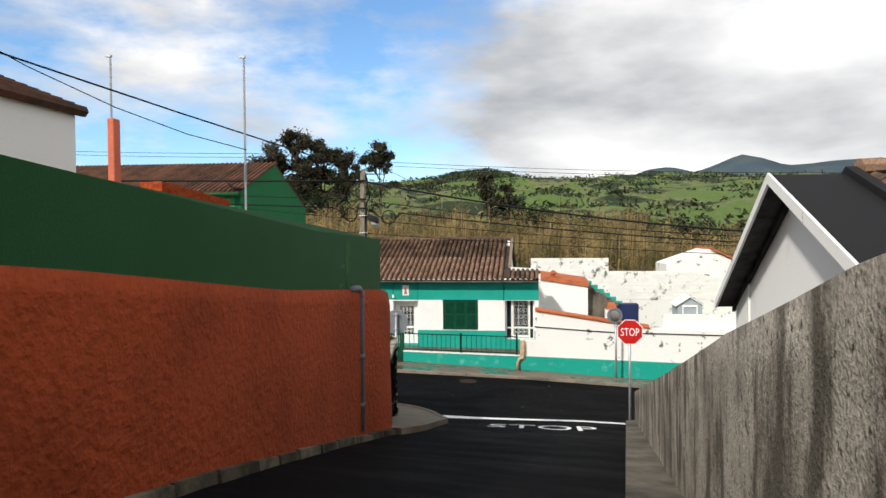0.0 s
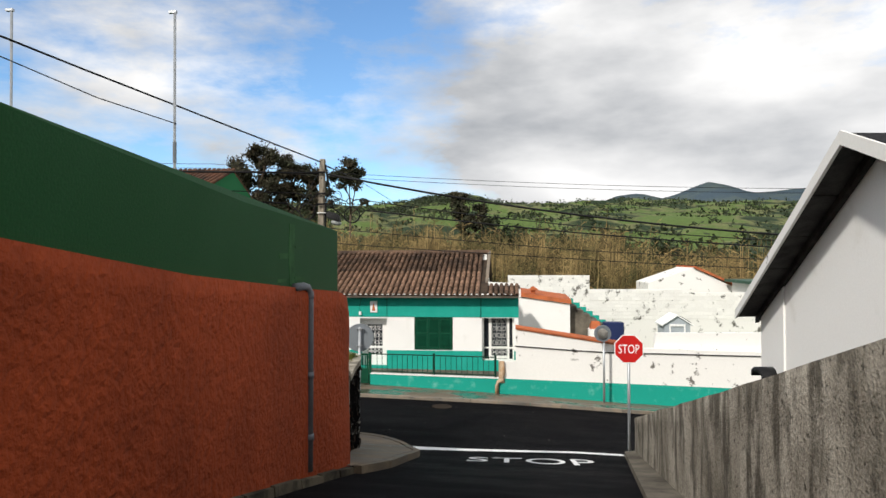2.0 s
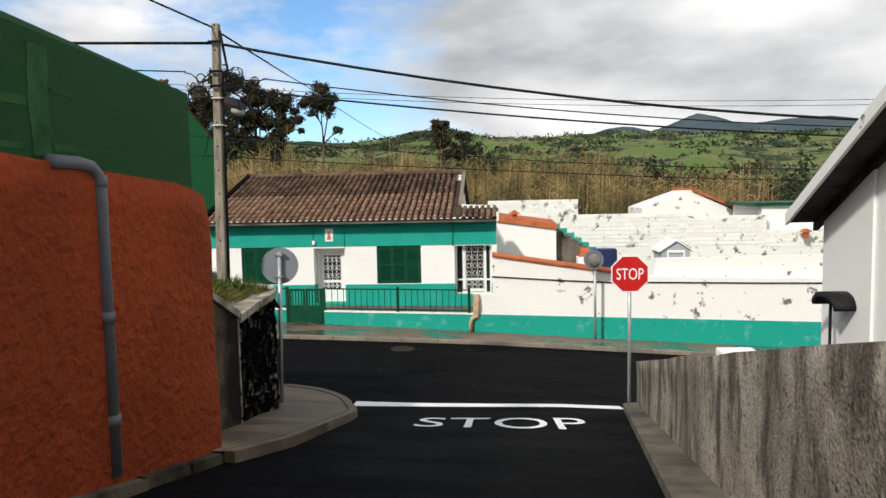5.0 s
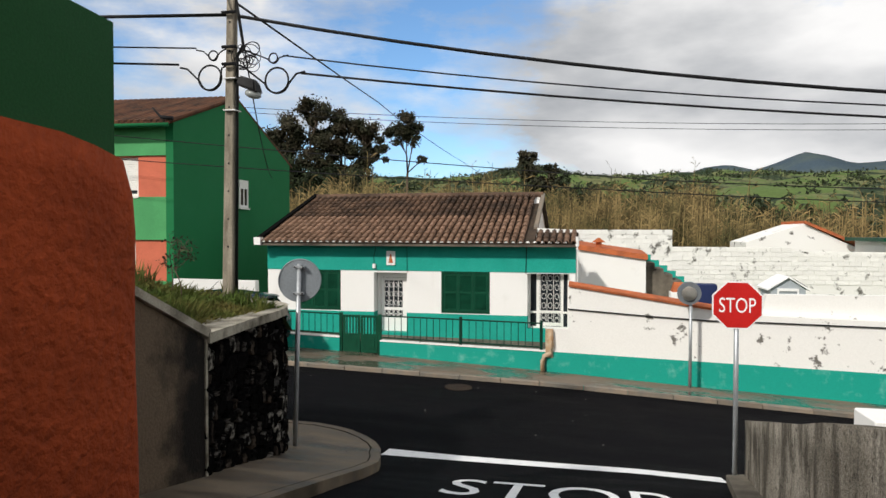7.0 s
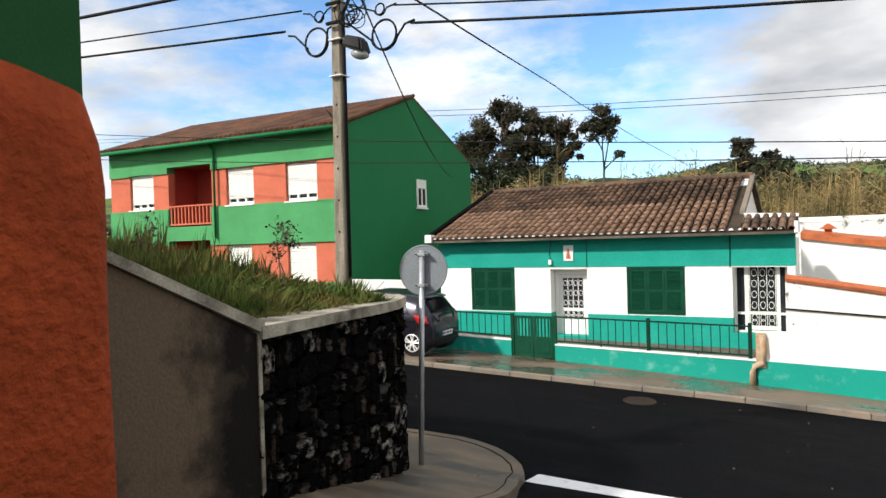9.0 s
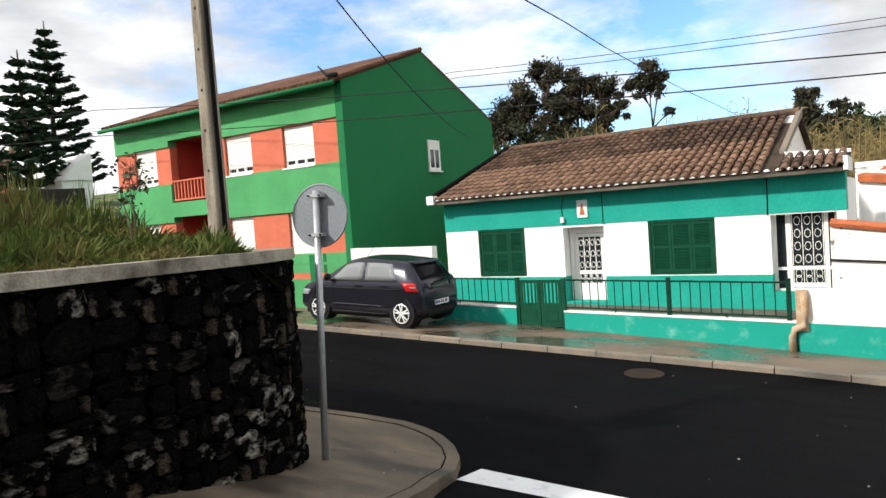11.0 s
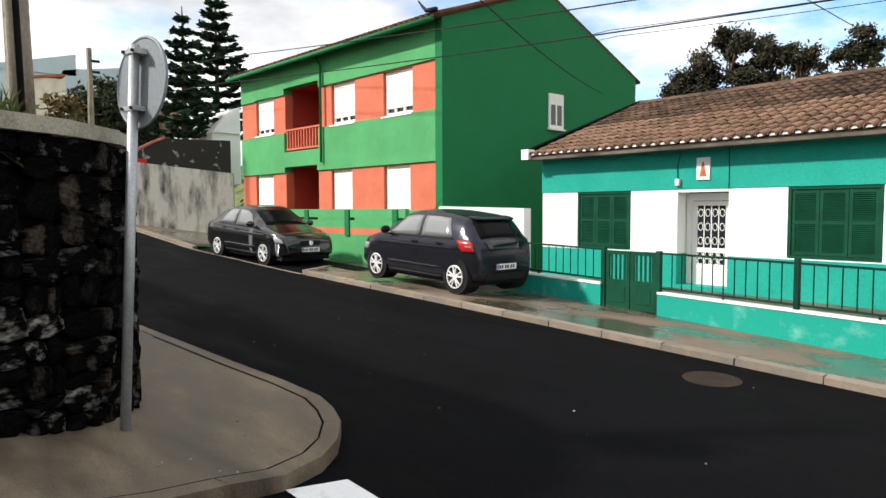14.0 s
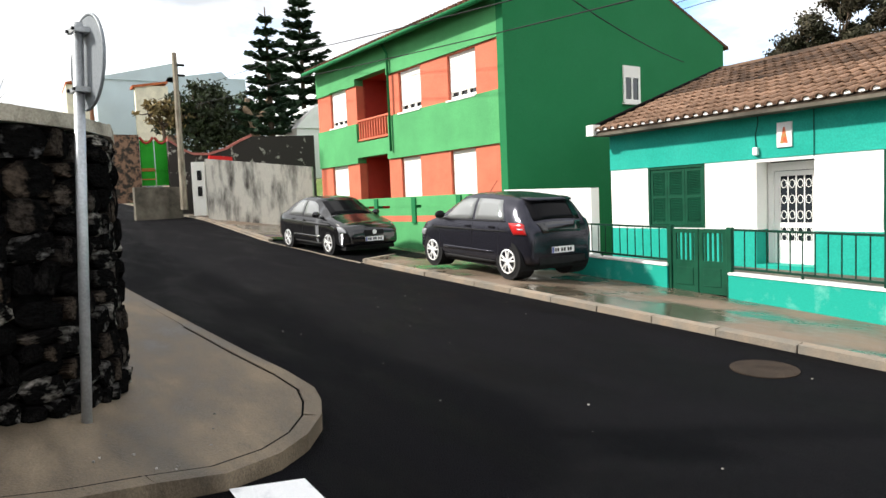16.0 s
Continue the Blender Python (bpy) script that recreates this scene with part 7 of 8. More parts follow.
# poles up the street
for u, v0, v1, x, m, lab in ((325, 95, 352, -27.5, WOOD_POLE, "weathered grey concrete utility pole"), (198, 68, 240, -48, mat("rust_pole", (0.2, 0.09, 0.05), 0.85), "rusty utility pole with small crossarms")):
    p, q = L(u, v1 + 20, x), L(u, v0, x)
    ob = thing("utility_pole", p, 0, lab, "utility pole")
    bm = B()
    tube(bm, [p, q], 0.14, 6, 0.09)
    part("shaft", bm, m, ob)
    for dz in (0.5, 0.9):
        bm = B()
        box(bm, (q.x - 0.05, q.y - 0.25 if u < 300 else q.y - 0.05, q.z - dz), (q.x + 0.05, q.y + 0.35, q.z - dz + 0.08))
        part("crossarm", bm, BLACK, ob)
    if u < 300:
        bm = B()
        tube(bm, [L(332, 99, -29.5), L(250, 90, -48)], 0.012, 4)


def far_house(name, x, walls, roofs, m, label, windows=()):
    ob = thing(name, L(walls[0][0], walls[0][1], x), 0, label, "house")
    for u0, v0, u1, v1, depth in walls:
        bm = B()
        p, q = L(u0, v1 + 60, x), L(u1, v0, x)
        box(bm, (x - depth, p.y, p.z), (x, q.y, q.z))
        part("wall", bm, m, ob)
    for pts, depth, rm in roofs:
        bm = B()
        loop = [L(u, v, x + 0.1) for u, v in pts]
        hexa(bm, loop, [v - Vector((depth, 0, 0)) for v in loop])
        part("roof", bm, rm, ob)
    for u0, v0, u1, v1 in windows:
        bm = B()
        p, q = L(u0, v1, x), L(u1, v0, x)
        box(bm, (x + 0.0, p.y, p.z), (x + 0.06, q.y, q.z))
        w = part("window", bm, SHUTTER_WHITE, ob)
        for k in (0, 1):
            bm = B()
            y0, y1 = p.y + (q.y - p.y) * (0.1 + 0.45 * k), p.y + (q.y - p.y) * (0.45 + 0.45 * k)
            box(bm, (x + 0.061, y0, p.z + 0.12), (x + 0.08, y1, q.z - 0.12))
            part("pane", bm, GLASS, w)
    return ob


PALE_BLUE = mat("pale_blue_render", (0.5, 0.6, 0.64), 0.85, 0.06, 0.5, 20, 0.1)
far_house("pale_house", -62, [(206, 148, 330, 240, 8), (330, 135, 440, 240, 8)], [([(206, 148), (330, 148), (330, 112), (206, 146)], 8, PALE_BLUE), ([(300, 170), (440, 165), (400, 124), (312, 140)], 6, PALE_BLUE)], PALE_BLUE, "large pale blue two-storey house up the hill")
far_house("cream_house", -55, [(165, 160, 200, 240, 5), (262, 155, 312, 190, 0.6)], [([(165, 160), (202, 150), (202, 146), (165, 156)], 5, TERRACOTTA), ([(258, 160), (312, 150), (312, 146), (258, 156)], 1.2, TERRACOTTA)], mat("cream_render", (0.75, 0.7, 0.55), 0.85), "cream house with a terracotta eave", [(178, 178, 190, 198)])
far_house("white_cottage", -34, [(528, 222, 580, 260, 4)], [([(528, 222), (580, 222), (580, 170), (555, 190)], 4, WHITE_PAINT)], WHITE_PAINT, "white gabled cottage behind the trees", [(545, 208, 556, 222)])
for (u, v, r, x, sd, m) in ((385, 205, 1.9, -42, 1, BUSH), (350, 200, 1.5, -41, 2, BUSH), (425, 205, 1.5, -43, 3, BUSH), (300, 195, 0.9, -40, 4, REED), (385, 175, 1.1, -44, 5, BUSH)):
    c = L(u, v, x)
    tree("round_bush", (c.x, c.y, c.z - 2.5), [(c.x, c.y, c.z, r), (c.x, c.y - r * 0.8, c.z - r * 0.3, r * 0.8), (c.x, c.y + r * 0.8, c.z - r * 0.3, r * 0.8), (c.x, c.y, c.z - r * 0.9, r)], "dense dark green garden bush" if m is BUSH else "yellowing clump of bamboo stems", 80 + sd, 0.16, 330, 0.12, m)
# bare pollarded limbs
bare = thing("bare_tree", L(450, 235, -40), 0, "pale pollarded tree with thick bare limbs", "tree")
bm = B()
tube(bm, [L(452, 250, -40), L(450, 215, -40), L(438, 190, -40), L(442, 170, -40)], 0.3, 8, 0.16)
tube(bm, [L(450, 215, -40), L(470, 195, -40), L(480, 165, -40), L(500, 150, -40)], 0.24, 8, 0.1)
part("trunk", bm, PALE_BARK, bare, "", True)

# ---- yard behind the white wall ----
stairs = thing("outdoor_stairs", (2.8, 4.8, 1.0), 0, "grey cement steps with a teal stringer", "stairs")
for i in range(6):
    x, z = 1.78 + i * 0.3, 2.28 - i * 0.2
    bm = B()
    box(bm, (x, 4.6, -0.5), (x + 0.3, 6.2, z - 0.12))
    part("step", bm, CONCRETE, stairs)
    bm = B()
    box(bm, (x, 6.2, -0.5), (x + 0.3, 6.4, z + 0.12))
    part("stringer", bm, TEAL, stairs)
shed = thing("grey_shed", (6.9, 6.2, 0.5), 0, "small grey garden shed with white trim", "shed")
bm = B()
hexa(bm, [(6.2, 6, 0), (7.36, 6, 0), (7.36, 6, 1.24), (6.78, 6, 1.6), (6.2, 6, 1.24)], [(6.2, 7.4, 0), (7.36, 7.4, 0), (7.36, 7.4, 1.24), (6.78, 7.4, 1.6), (6.2, 7.4, 1.24)])
part("wall", bm, mat("grey_plastic", (0.36, 0.4, 0.43), 0.6, 0.08, 3, 40, 0.05), shed)
bm = B()
for a, b in (((6.08, 1.16), (6.78, 1.62)), ((7.5, 1.16), (6.78, 1.62))):
    hexa(bm, [(a[0], 5.9, a[1]), (b[0], 5.9, b[1]), (b[0], 7.5, b[1]), (a[0], 7.5, a[1])], [(a[0], 5.9, a[1] + 0.06), (b[0], 5.9, b[1] + 0.06), (b[0], 7.5, b[1] + 0.06), (a[0], 7.5, a[1] + 0.06)])
part("roof", bm, SIGN_WHITE, shed)
bm = B()
hexa(bm, [(6.95, 5.95, 1.575), (7.4, 5.95, 1.29), (7.4, 7.3, 1.29), (6.95, 7.3, 1.575)], [(6.95, 5.95, 1.6), (7.4, 5.95, 1.315), (7.4, 7.3, 1.315), (6.95, 7.3, 1.6)])
part("roof_panel", bm, PLASTIC, shed)
bm = B()
panel(bm, 6.42, 7.14, 0.7, 1.24, [(6.48, 7.08, 0.76, 1.14)], lambda u, d, z: (u, 5.99 - 0.04 + d, z), 0.04)
part("window_frame", bm, SIGN_WHITE, shed)
tank = thing("blue_tank", (3.65, 4.2, 0.4), 0, "dark blue covered bin behind the wall", "bin")
bm = B()
box(bm, (3.2, 4, 0.3), (4.06, 4.6, 1.48))
part("body", bevelled(bm, 0.03), mat("navy_plastic", (0.02, 0.03, 0.09), 0.5), tank)
oven = thing("terracotta_oven", (2.85, 4.0, 0.6), 0, "white garden barbecue with terracotta hood", "barbecue")
bm = B()
hexa(bm, [(2.55, 3.9, 0), (3.15, 3.9, 0), (3.15, 4.5, 0), (2.55, 4.5, 0)], [(2.55, 3.9, 1.2), (3.15, 3.9, 1.2), (3.15, 4.5, 1.2), (2.55, 4.5, 1.2)])
part("base", bm, WHITE_PAINT, oven)
bm = B()
hexa(bm, [(2.6, 3.95, 1.2), (3.1, 3.95, 1.2), (3.1, 4.45, 1.2), (2.6, 4.45, 1.2)], [(2.68, 4.05, 1.52), (3.0, 4.05, 1.52), (3.0, 4.35, 1.52), (2.68, 4.35, 1.52)])
part("hood", bm, TERRACOTTA, oven)
for x, y, z in ((0.15, 4.5, 2.68), (14.1, 11.0, 1.4)):
    ch = thing("vent_cowl", (x, y, z), 0, "small terracotta chimney cowl", "chimney")
    bm = B()
    box(bm, (x - 0.1, y - 0.1, z - 0.1), (x + 0.1, y + 0.1, z + 0.2))
    part("stack", bm, TERRACOTTA, ch)
    bm = B()
    hexa(bm, [(x - 0.24, y - 0.2, z + 0.2), (x + 0.24, y - 0.2, z + 0.2), (x + 0.24, y + 0.2, z + 0.2), (x - 0.24, y + 0.2, z + 0.2)], [(x - 0.03, y - 0.2, z + 0.36), (x + 0.03, y - 0.2, z + 0.36), (x + 0.03, y + 0.2, z + 0.36), (x - 0.03, y + 0.2, z + 0.36)])
    part("cap", bm, TERRACOTTA, ch)
hut = thing("white_hut", (10.4, 17, 1.5), 0, "white gabled hut with a red tiled roof edge", "house")
bm = B()
hexa(bm, [(7.6, 16.6, 0), (12.8, 16.6, 0), (12.8, 16.6, 2.45), (10.3, 16.6, 3.7), (7.6, 16.6, 2.75)], [(7.6, 20.6, 0), (12.8, 20.6, 0), (12.8, 20.6, 2.45), (10.3, 20.6, 3.7), (7.6, 20.6, 2.75)])
part("wall", bm, WHITE_WORN, hut)
bm = B()
hexa(bm, [(10.3, 16.4, 3.7), (13.2, 16.4, 2.38), (13.2, 20.8, 2.38), (10.3, 20.8, 3.7)], [(10.3, 16.4, 3.84), (13.2, 16.4, 2.52), (13.2, 20.8, 2.52), (10.3, 20.8, 3.84)])
part("roof", bm, TERRACOTTA, hut)
rh = thing("flat_roof_house", (14.5, 12.6, 1.5), 0, "white flat-roofed outbuilding with a green roof edge", "house")
bm = B()
box(bm, (12.4, 11.9, 0), (15.5, 16, 2.86))
part("wall", bm, WHITE_PAINT, rh)
bm = B()
box(bm, (12.0, 11.7, 2.86), (15.8, 16.2, 3.02))
part("roof_edge", bm, DARK_GREEN, rh)

# ---- roofs and masts above the red wall ----
for x, z in ((-9.35, 8.6), (-6.43, 8.45)):
    mast = thing("roof_mast", (x, -15.4, 5), 0, "thin grey steel roof mast", "mast")
    bm = B()
    tube(bm, [(x, -15.4, 4.0), (x, -15.4, z)], 0.022, 6)
    part("tube", bm, METAL, mast)
    bm = B()
    box(bm, (x - 0.1, -15.43, z - 0.05), (x + 0.03, -15.37, z - 0.01))
    part("arm", bm, METAL, mast)
    bm = B()
    tube(bm, [(x, -15.4, 5.9), (x, -15.4, 6.25)], 0.03, 6)
    part("sleeve", bm, GREY_METAL, mast)
post = thing("red_post", (-6.29, -19.87, 5.2), 0, "red painted chimney post", "post")
bm = B()
box(bm, (-6.35, -19.95, 4.3), (-6.25, -19.8, 6.42))
part("shaft", bevelled(bm, 0.01), SALMON, post)
wh = thing("white_house", (-9.5, -20.5, 4.5), 0, "white house with a dark tiled eave above the wall", "house")
bm = B()
hexa(bm, [(-14, -19, 3), (-7.52, -19, 3), (-7.52, -25, 3), (-14, -25, 3)], [(-14, -19, 9.2), (-7.52, -19, 6.7), (-7.52, -25, 6.7), (-14, -25, 9.2)])
part("wall", bm, WHITE_PAINT, wh)
bm = B()
for i in range(34):
    y = -19.0 + 0.0
    x = -7.45 - i * 0.2
    tube(bm, [(x, -18.9, 6.73 + i * 0.077), (x, -25.2, 6.73 + i * 0.077)], 0.09, 6)
part("roof", bm, DARK_TILE, wh, "dark clay tile edge")

# ---- pieces: kerb stones, roof tiles, blocks, basalt ----
KERB = tagged(thing("kerb_far", (-3, KERB_Y, 0)), "row of pale kerb stones along the far pavement", "kerb", "", "structure")
rng = random.Random(3)
x = -13.15
while x < 24:
    ln = rng.uniform(0.82, 1.0)
    a, b = x + 0.008, x + ln - 0.008
    j = rng.uniform(-0.008, 0.008)
    y0, y1 = KERB_Y + j, KERB_Y + 0.13
    bm = B()
    v = hexa(bm, [(a, y0, street(a, y0) - 0.15), (b, y0, street(b, y0) - 0.15), (b, y1, street(b, y0) - 0.15), (a, y1, street(a, y0) - 0.15)],
             [(a, y0 + 0.02, street(a, y0) + 0.08 + j), (b, y0 + 0.02, street(b, y0) + 0.08 + j), (b, y1, street(b, y0) + 0.094), (a, y1, street(a, y0) + 0.094)])
    part("kerb_stone", bm, CURB, KERB)
    x += ln
bm = B()
for i in range(4):
    f, g = i / 4, (i + 0.985) / 4
    p = [(-13.2 - 1.6 * f, -4.99 + 1.87 * f), (-13.05 - 1.6 * f, -4.99 + 1.87 * f), (-13.05 - 1.6 * g, -4.99 + 1.87 * g), (-13.2 - 1.6 * g, -4.99 + 1.87 * g)]
    hexa(bm, [(x, y, street(x, -5) - 0.1) for x, y in p], [(x, y, paved_z(x, y) + 0.012) for x, y in p])
structure("kerb_bay", bm, CURB, "pale kerb returning round the parking bay", "kerb")
bm = B()
for i in range(50):
    a, b = -20.0 - i * 1.0, -20.0 - (i + 1) * 1.0 + 0.012
    hexa(bm, [(a, -5.0, street(a, -5) - 0.15), (b, -5.0, street(b, -5) - 0.15), (b, -4.84, street(b, -5) - 0.15), (a, -4.84, street(a, -5) - 0.15)],
         [(a, -4.99, street(a, -5) + 0.085), (b, -4.99, street(b, -5) + 0.085), (b, -4.84, street(b, -5) + 0.094), (a, -4.84, street(a, -5) + 0.094)])
structure("kerb_upper", bm, CURB, "pale kerb of the upper street", "kerb")
manhole = thing("manhole_cover", (-2.95, -5.75, 0), 0, "round rusty manhole cover set in the asphalt", "manhole")
bm = B()
zc = street(-2.95, -5.75)
pts = [(-2.95 + 0.3 * math.cos(a), -5.75 + 0.3 * math.sin(a)) for a in [k * math.pi / 14 for k in range(28)]]
hexa(bm, [(x, y, street(x, y) - 0.05) for x, y in pts], [(x, y, street(x, y) + 0.009) for x, y in pts])
part("cover", bm, mat("rusty_iron", (0.03, 0.021, 0.015), 0.8, 0.3, 8, 50, 0.5), manhole)

bm = B()
rng = random.Random(41)
for i in range(40):
    if i < 28:
        x, y = rng.uniform(-9, 0.5), rng.uniform(-9.4, -5.4)
        z = street(x, y)
    else:
        x, y = rng.uniform(-4.4, -3.3), rng.uniform(-11.4, -10.3)
        z = corner_z(x, y)
    r, a = rng.uniform(0.004, 0.011), rng.uniform(0, 6.28)
    pts = [(x + r * rng.uniform(0.6, 1.3) * math.cos(a + k * 1.257), y + r * rng.uniform(0.6, 1.3) * math.sin(a + k * 1.257)) for k in range(5)]
    hexa(bm, [(px, py, z - 0.004) for px, py in pts], [(px, py, z + 0.004 + r * 0.5) for px, py in pts])
tagged(part("litter", bm, mat("pale_chips", (0.3, 0.29, 0.27), 0.8, 0.3, 9, 40, 0.1, island=0.5)), "small pale stone chips scattered on the asphalt", "litter", "", "stuff")

# barrel tiles on the cottage front slope
S0, S1 = Vector((0, -0.46, 2.885)), Vector((0, 4.2, 4.555))
slope = S1 - S0
run = slope.length
sd = slope.normalized()
sn = Vector((0, -sd.z, sd.y))
TILE_W, TILE_L = 0.214, 0.4


def tile_mesh(kind):
    bm = B()
    rows = []
    r = random.Random(kind)
    for f, rad in ((0.0, 0.086), (1.0, 0.068)):
        rows.append([[bm.verts.new(Vector((k * math.cos(a), 0, k * math.sin(a))) + Vector((0, TILE_L * f, 0.026 * (1 - f) + r.uniform(-0.003, 0.003)))) for a in [math.pi * j / 6 for j in range(7)]] for k in (rad, rad - 0.018)])
    (oa, ia), (ob_, ib) = rows
    for j in range(6):
        bm.faces.new((oa[j], oa[j + 1], ob_[j + 1], ob_[j]))
        bm.faces.new((ia[j], ib[j], ib[j + 1], ia[j + 1]))
        bm.faces.new((oa[j], ia[j], ia[j + 1], oa[j + 1]))
    me_bm = bm
    return me_bm


TILE_MESHES = []
for kind in range(4):
    bm = tile_mesh(kind)
    bmesh.ops.recalc_face_normals(bm, faces=bm.faces[:])
    me = bpy.data.meshes.new("roof_tile")
    bm.to_mesh(me)
    bm.free()
    me.materials.append(ROOF_TILE)
    TILE_MESHES.append(me)
frame_m = Matrix((Vector((1, 0, 0)), sd, sn)).transposed().to_4x4()
rng = random.Random(8)
rest = B()
ncol = int(8.55 / TILE_W)
nrow = 14
for row in range(nrow):
    for col in range(ncol):
        x = -10.38 + (col + 0.5) * TILE_W
        p = S0 + sd * (row * (run - 0.05) / nrow) + Vector((x, 0, 0)) + sn * rng.uniform(0.0, 0.012)
        m = Matrix.Translation(p) @ frame_m @ Matrix.Rotation(rng.gauss(0, 0.03), 4, "Z")
        if row < 7:
            ob = new("roof_tile", TILE_MESHES[(row * 5 + col * 3) % 4])
            ob.parent = ROOF
            ob.matrix_parent_inverse = MW[ROOF].inverted()
            ob.matrix_basis = m
        else:
            start = len(rest.verts)
            rest.from_mesh(TILE_MESHES[(row * 5 + col * 3) % 4])
            rest.verts.ensure_lookup_table()
            for v in rest.verts[start:]:
                v.co = m @ v.co
tagged(part("roof_tiles_upper", rest, ROOF_TILE, ROOF), "", "", "", "stuff")
bm = B()
for col in range(6):
    for row in range(3):
        start = len(bm.verts)
        bm.from_mesh(TILE_MESHES[col % 4])
        bm.verts.ensure_lookup_table()
        m = Matrix.Translation((-1.72 + (col + 0.5) * 0.2, -0.46 + row * 0.38, 2.885 + row * 0.12)) @ frame_m
        for v in bm.verts[start:]:
            v.co = m @ v.co
part("porch_tiles", bm, ROOF_TILE, ROOF)
bm = B()
for col in range(ncol + 6):
    x = -10.38 + (col + 0.5) * TILE_W
    pts = [(x + 0.052 * math.cos(a), -0.455, 2.885 + 0.03 + 0.055 * math.sin(a)) for a in [math.pi * j / 5 for j in range(6)]]
    hexa(bm, pts, [(p[0], p[1] + 0.08, p[2]) for p in pts])
tagged(part("eave_mortar", bm, WHITE_PAINT, ROOF, "white mortar filling the tile ends"), "", "", "", "stuff")
bm = B()
box(bm, (-10.46, -0.43, 2.8), (-0.5, -0.02, 2.86))
part("eave_board", bm, CONCRETE, ROOF)
bm = B()
tube(bm, [(-10.45, 4.22, 4.56), (-6, 4.22, 4.57), (-1.8, 4.22, 4.56)], 0.12, 8)
part("ridge", bm, ROOF_TILE, ROOF)
bm = B()
hexa(bm, [(-10.56, -0.5, 2.86), (-10.4, -0.5, 2.86), (-10.4, 4.3, 4.52), (-10.56, 4.3, 4.52)], [(-10.56, -0.5, 3.02), (-10.4, -0.5, 3.02), (-10.4, 4.3, 4.7), (-10.56, 4.3, 4.7)])
part("verge", bm, MORTAR, ROOF, "dark mortared verge of the roof")
bm = B()
hexa(bm, [(-1.86, 0.9, 3.28), (-1.74, 0.9, 3.28), (-1.74, 4.3, 4.46), (-1.86, 4.3, 4.46)], [(-1.86, 0.9, 3.4), (-1.74, 0.9, 3.4), (-1.74, 4.3, 4.64), (-1.86, 4.3, 4.64)])
part("verge", bm, CURB, ROOF, "pale mortared verge of the roof")
bm = B()
box(bm, (-10.58, -0.52, 2.82), (-10.36, -0.3, 3.06))
part("eave_corner", bm, WHITE_PAINT, ROOF)
bm = B()
box(bm, (-0.56, -0.46, 2.82), (-0.48, 0.9, 3.1))
hexa(bm, [(-1.76, 0.88, 3.16), (-0.5, 0.88, 3.16), (-0.5, 1.05, 3.16), (-1.76, 1.05, 3.16)], [(-1.76, 0.88, 3.36), (-0.5, 0.88, 3.3), (-0.5, 1.05, 3.3), (-1.76, 1.05, 3.36)])
part("eave_corner", bm, WHITE_PAINT, ROOF)

# ribs of the green house roof
bm = B()
for i in range(52):
    u = -0.05 + i * 0.225
    tube(bm, [gfront(u, -0.47, 6.72), gfront(u, 4.4, 8.43)], 0.075, 6)
tagged(part("tile_ribbing", bm, DARK_TILE, GROOF), "", "", "", "stuff")

# whitewashed blocks
WB = bpy.data.objects["wall_block"]
bm = B()
rng = random.Random(5)
for x0, x1, zt in ((-1.0, 3.44, 3.36), (3.44, 8.35, 2.6), (8.35, 12.45, 2.42), (12.45, 17, 1.7)):
    row, z = 0, zt - 0.2
    while z > 0.9:
        x = x0 + (0.22 if row % 2 else 0)
        while x < x1 - 0.1:
            e = min(x + 0.43, x1 - 0.01)
            o = rng.uniform(0.012, 0.03)
            box(bm, (x, 11.4 - o, z), (e, 11.41, z + 0.185))
            x += 0.45
        z -= 0.2
        row += 1
tagged(part("blocks", bm, WHITE_BLOCK, WB), "", "", "", "stuff")

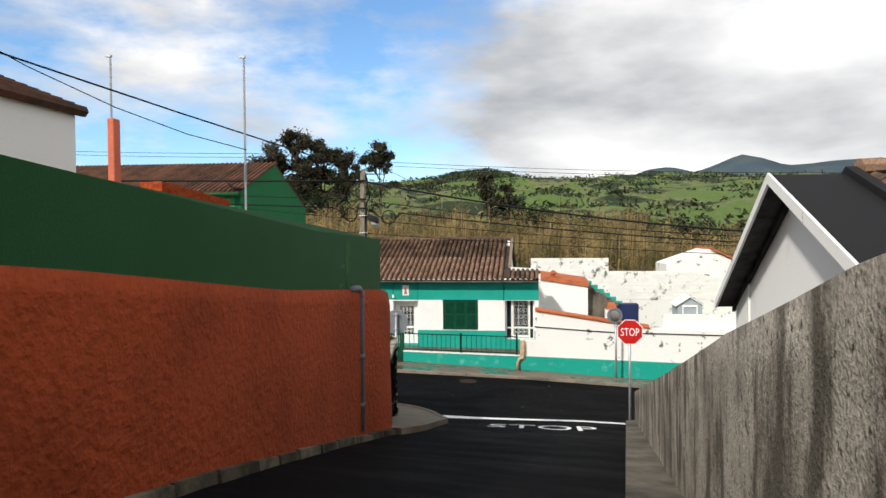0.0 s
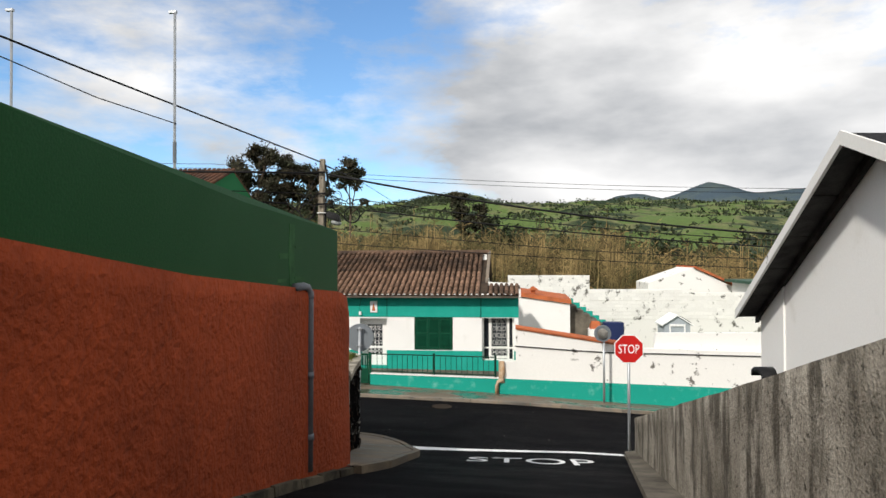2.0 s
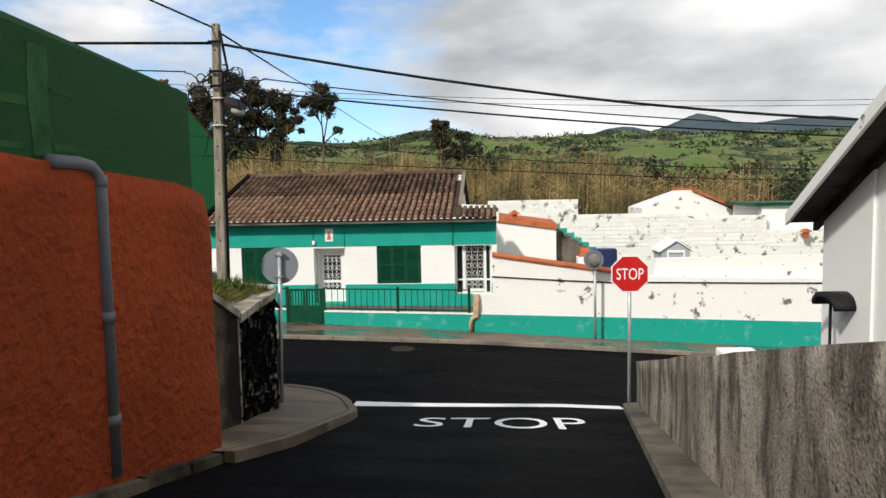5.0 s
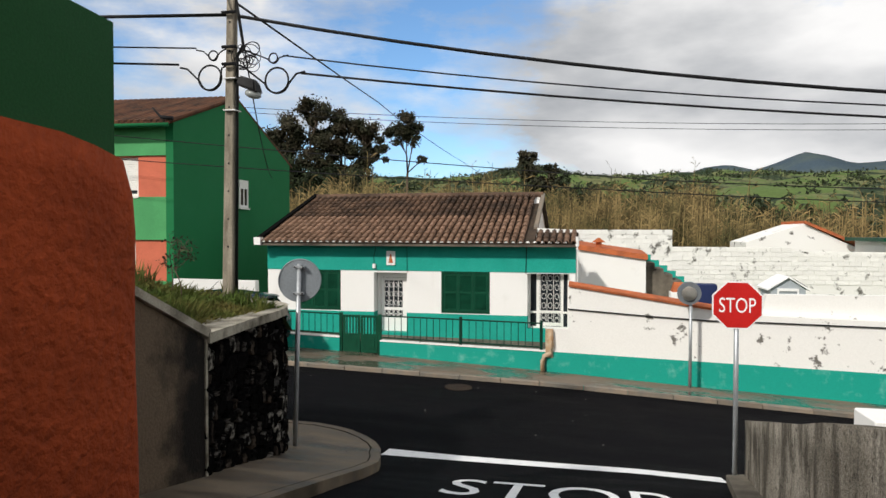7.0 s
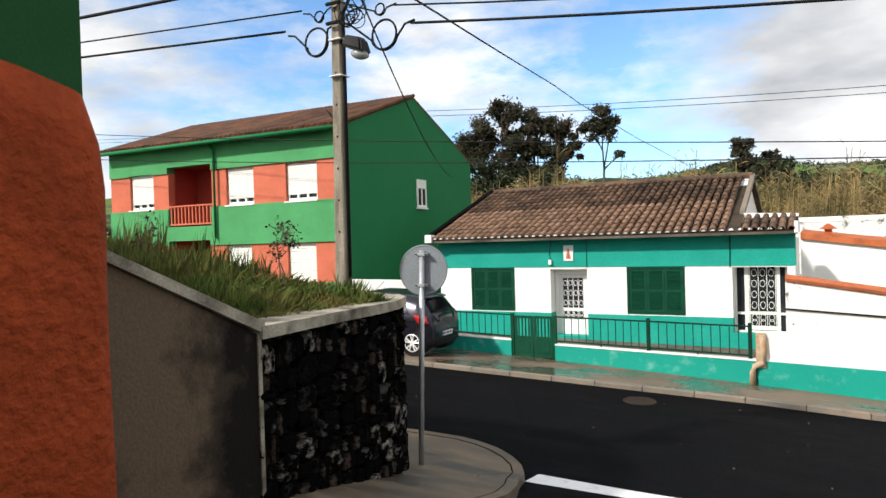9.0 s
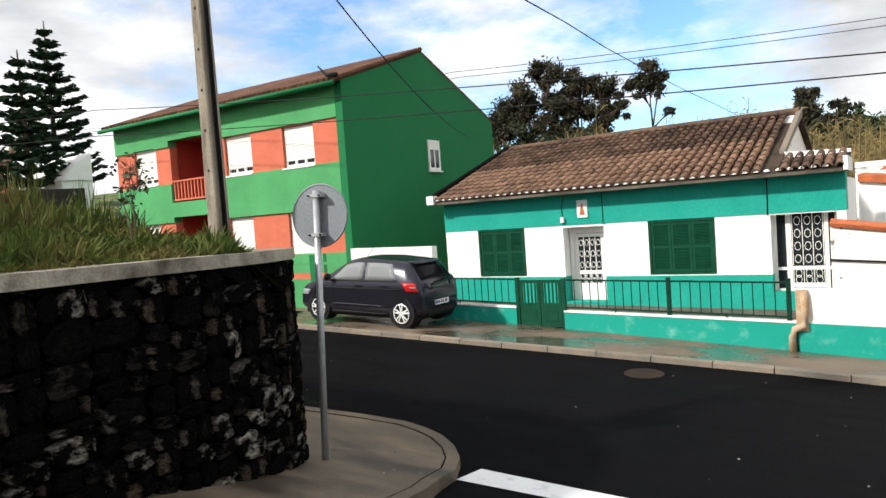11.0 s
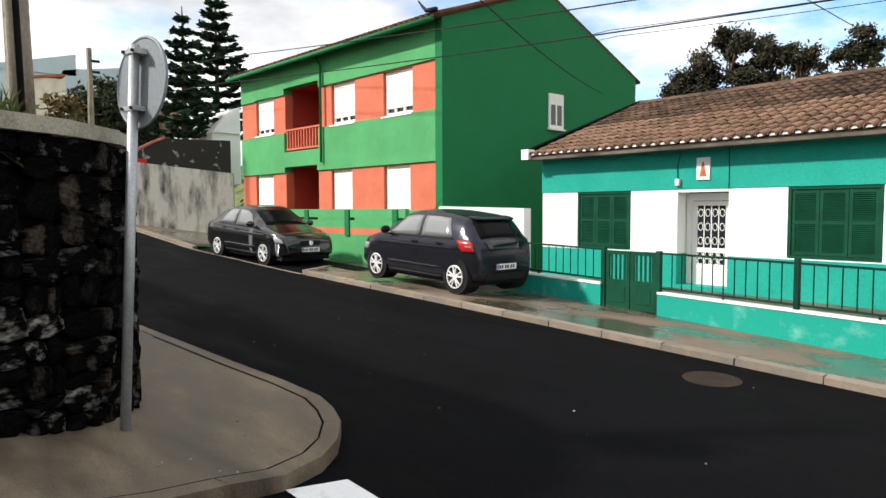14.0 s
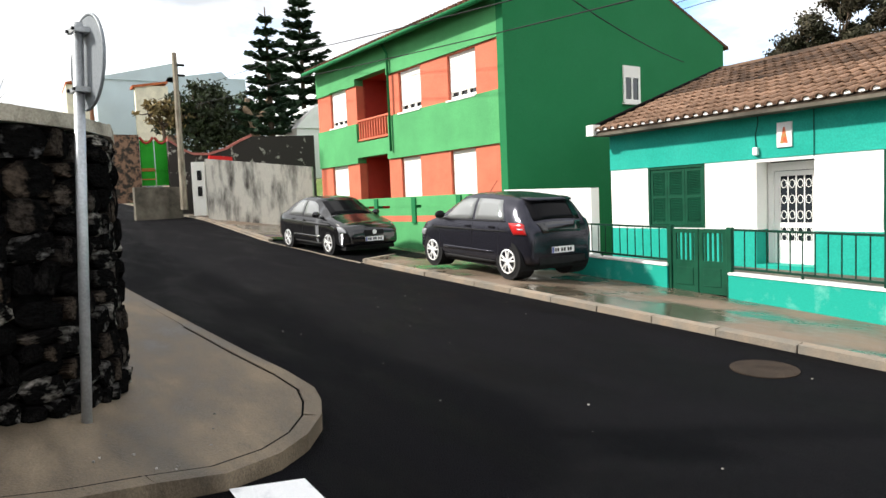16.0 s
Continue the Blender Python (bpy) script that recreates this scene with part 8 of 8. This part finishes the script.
# basalt stones in the curved wall, standing proud of deep dark joints
rng = random.Random(9)
STONE_MESHES = []
for kind in range(18):
    bm = B()
    n = rng.randint(6, 9)
    rings = [[], [], []]
    for k in range(n):
        a = 2 * math.pi * (k + rng.uniform(-0.3, 0.3)) / n
        r = rng.uniform(0.78, 1.12)
        x, z = r * math.cos(a), r * math.sin(a)
        q = max(abs(x), abs(z)) ** 0.45
        x, z = x / q, z / q
        rings[0].append(bm.verts.new((x * 0.5, 0.1, z * 0.5)))
        rings[1].append(bm.verts.new((x * 0.5, 0.004 - rng.uniform(0, 0.012), z * 0.5)))
        f = rng.uniform(0.72, 0.93)
        rings[2].append(bm.verts.new((x * 0.5 * f, -0.012 - rng.uniform(0, 0.022), z * 0.5 * f)))
    for r, s_ in zip(rings, rings[1:]):
        for k in range(n):
            j = (k + 1) % n
            bm.faces.new((r[k], r[j], s_[j], s_[k]))
    c = bm.verts.new((rng.uniform(-0.15, 0.15), -0.02 - rng.uniform(0, 0.02), rng.uniform(-0.15, 0.15)))
    for k in range(n):
        bm.faces.new((rings[2][k], rings[2][(k + 1) % n], c))
    bmesh.ops.recalc_face_normals(bm, faces=bm.faces[:])
    me = bpy.data.meshes.new("stone")
    bm.to_mesh(me)
    bm.free()
    me.materials.append(STONE)
    STONE_MESHES.append(me)


def stone_at(s, w, z, h):
    p, n = arc_point(max(0, s + w / 2))
    ang = math.atan2(n.y, n.x) + math.pi / 2
    sc = Matrix.Diagonal((w, rng.uniform(0.5, 1.1), h, 1))
    return Matrix.Translation((p.x, p.y, z)) @ Matrix.Rotation(ang, 4, "Z") @ Matrix.Rotation(rng.gauss(0, 0.14), 4, "Y") @ sc


PLACES = []
s = -0.02
while s < 13:
    wide = rng.uniform(0.2, 0.42)        # stacks of stones side by side, uneven in height, so that no course runs through
    p, n = arc_point(max(0, s + wide / 2))
    z, top = corner_z(p.x, p.y) - 0.03, stone_top(s) - 0.005
    while z < top - 0.05:
        h = min(rng.uniform(0.08, 0.26), top - z)
        if wide > 0.24 and rng.random() < 0.5:
            f = rng.uniform(0.35, 0.65)
            PLACES.append((s, wide * f, z + h / 2 + rng.uniform(-0.02, 0.02), h * rng.uniform(0.85, 1.0)))
            PLACES.append((s + wide * f, wide * (1 - f), z + h / 2 + rng.uniform(-0.02, 0.02), h * rng.uniform(0.85, 1.0)))
        else:
            PLACES.append((s, wide * rng.uniform(0.92, 1.06), z + h / 2, h))
        z += h
    s += wide
more = B()
for i, (s, w, z, h) in enumerate(PLACES):
    m, me = stone_at(s, w * 1.04, z, h * 1.04), rng.choice(STONE_MESHES)
    if i < 300:
        ob = new("stone", me)
        ob.parent = STONE_WALL
        ob.matrix_basis = m
    else:
        start = len(more.verts)
        more.from_mesh(me)
        more.verts.ensure_lookup_table()
        for v in more.verts[start:]:
            v.co = m @ v.co
tagged(part("stones_rest", more, STONE_FAR, STONE_WALL), "", "", "", "stuff")
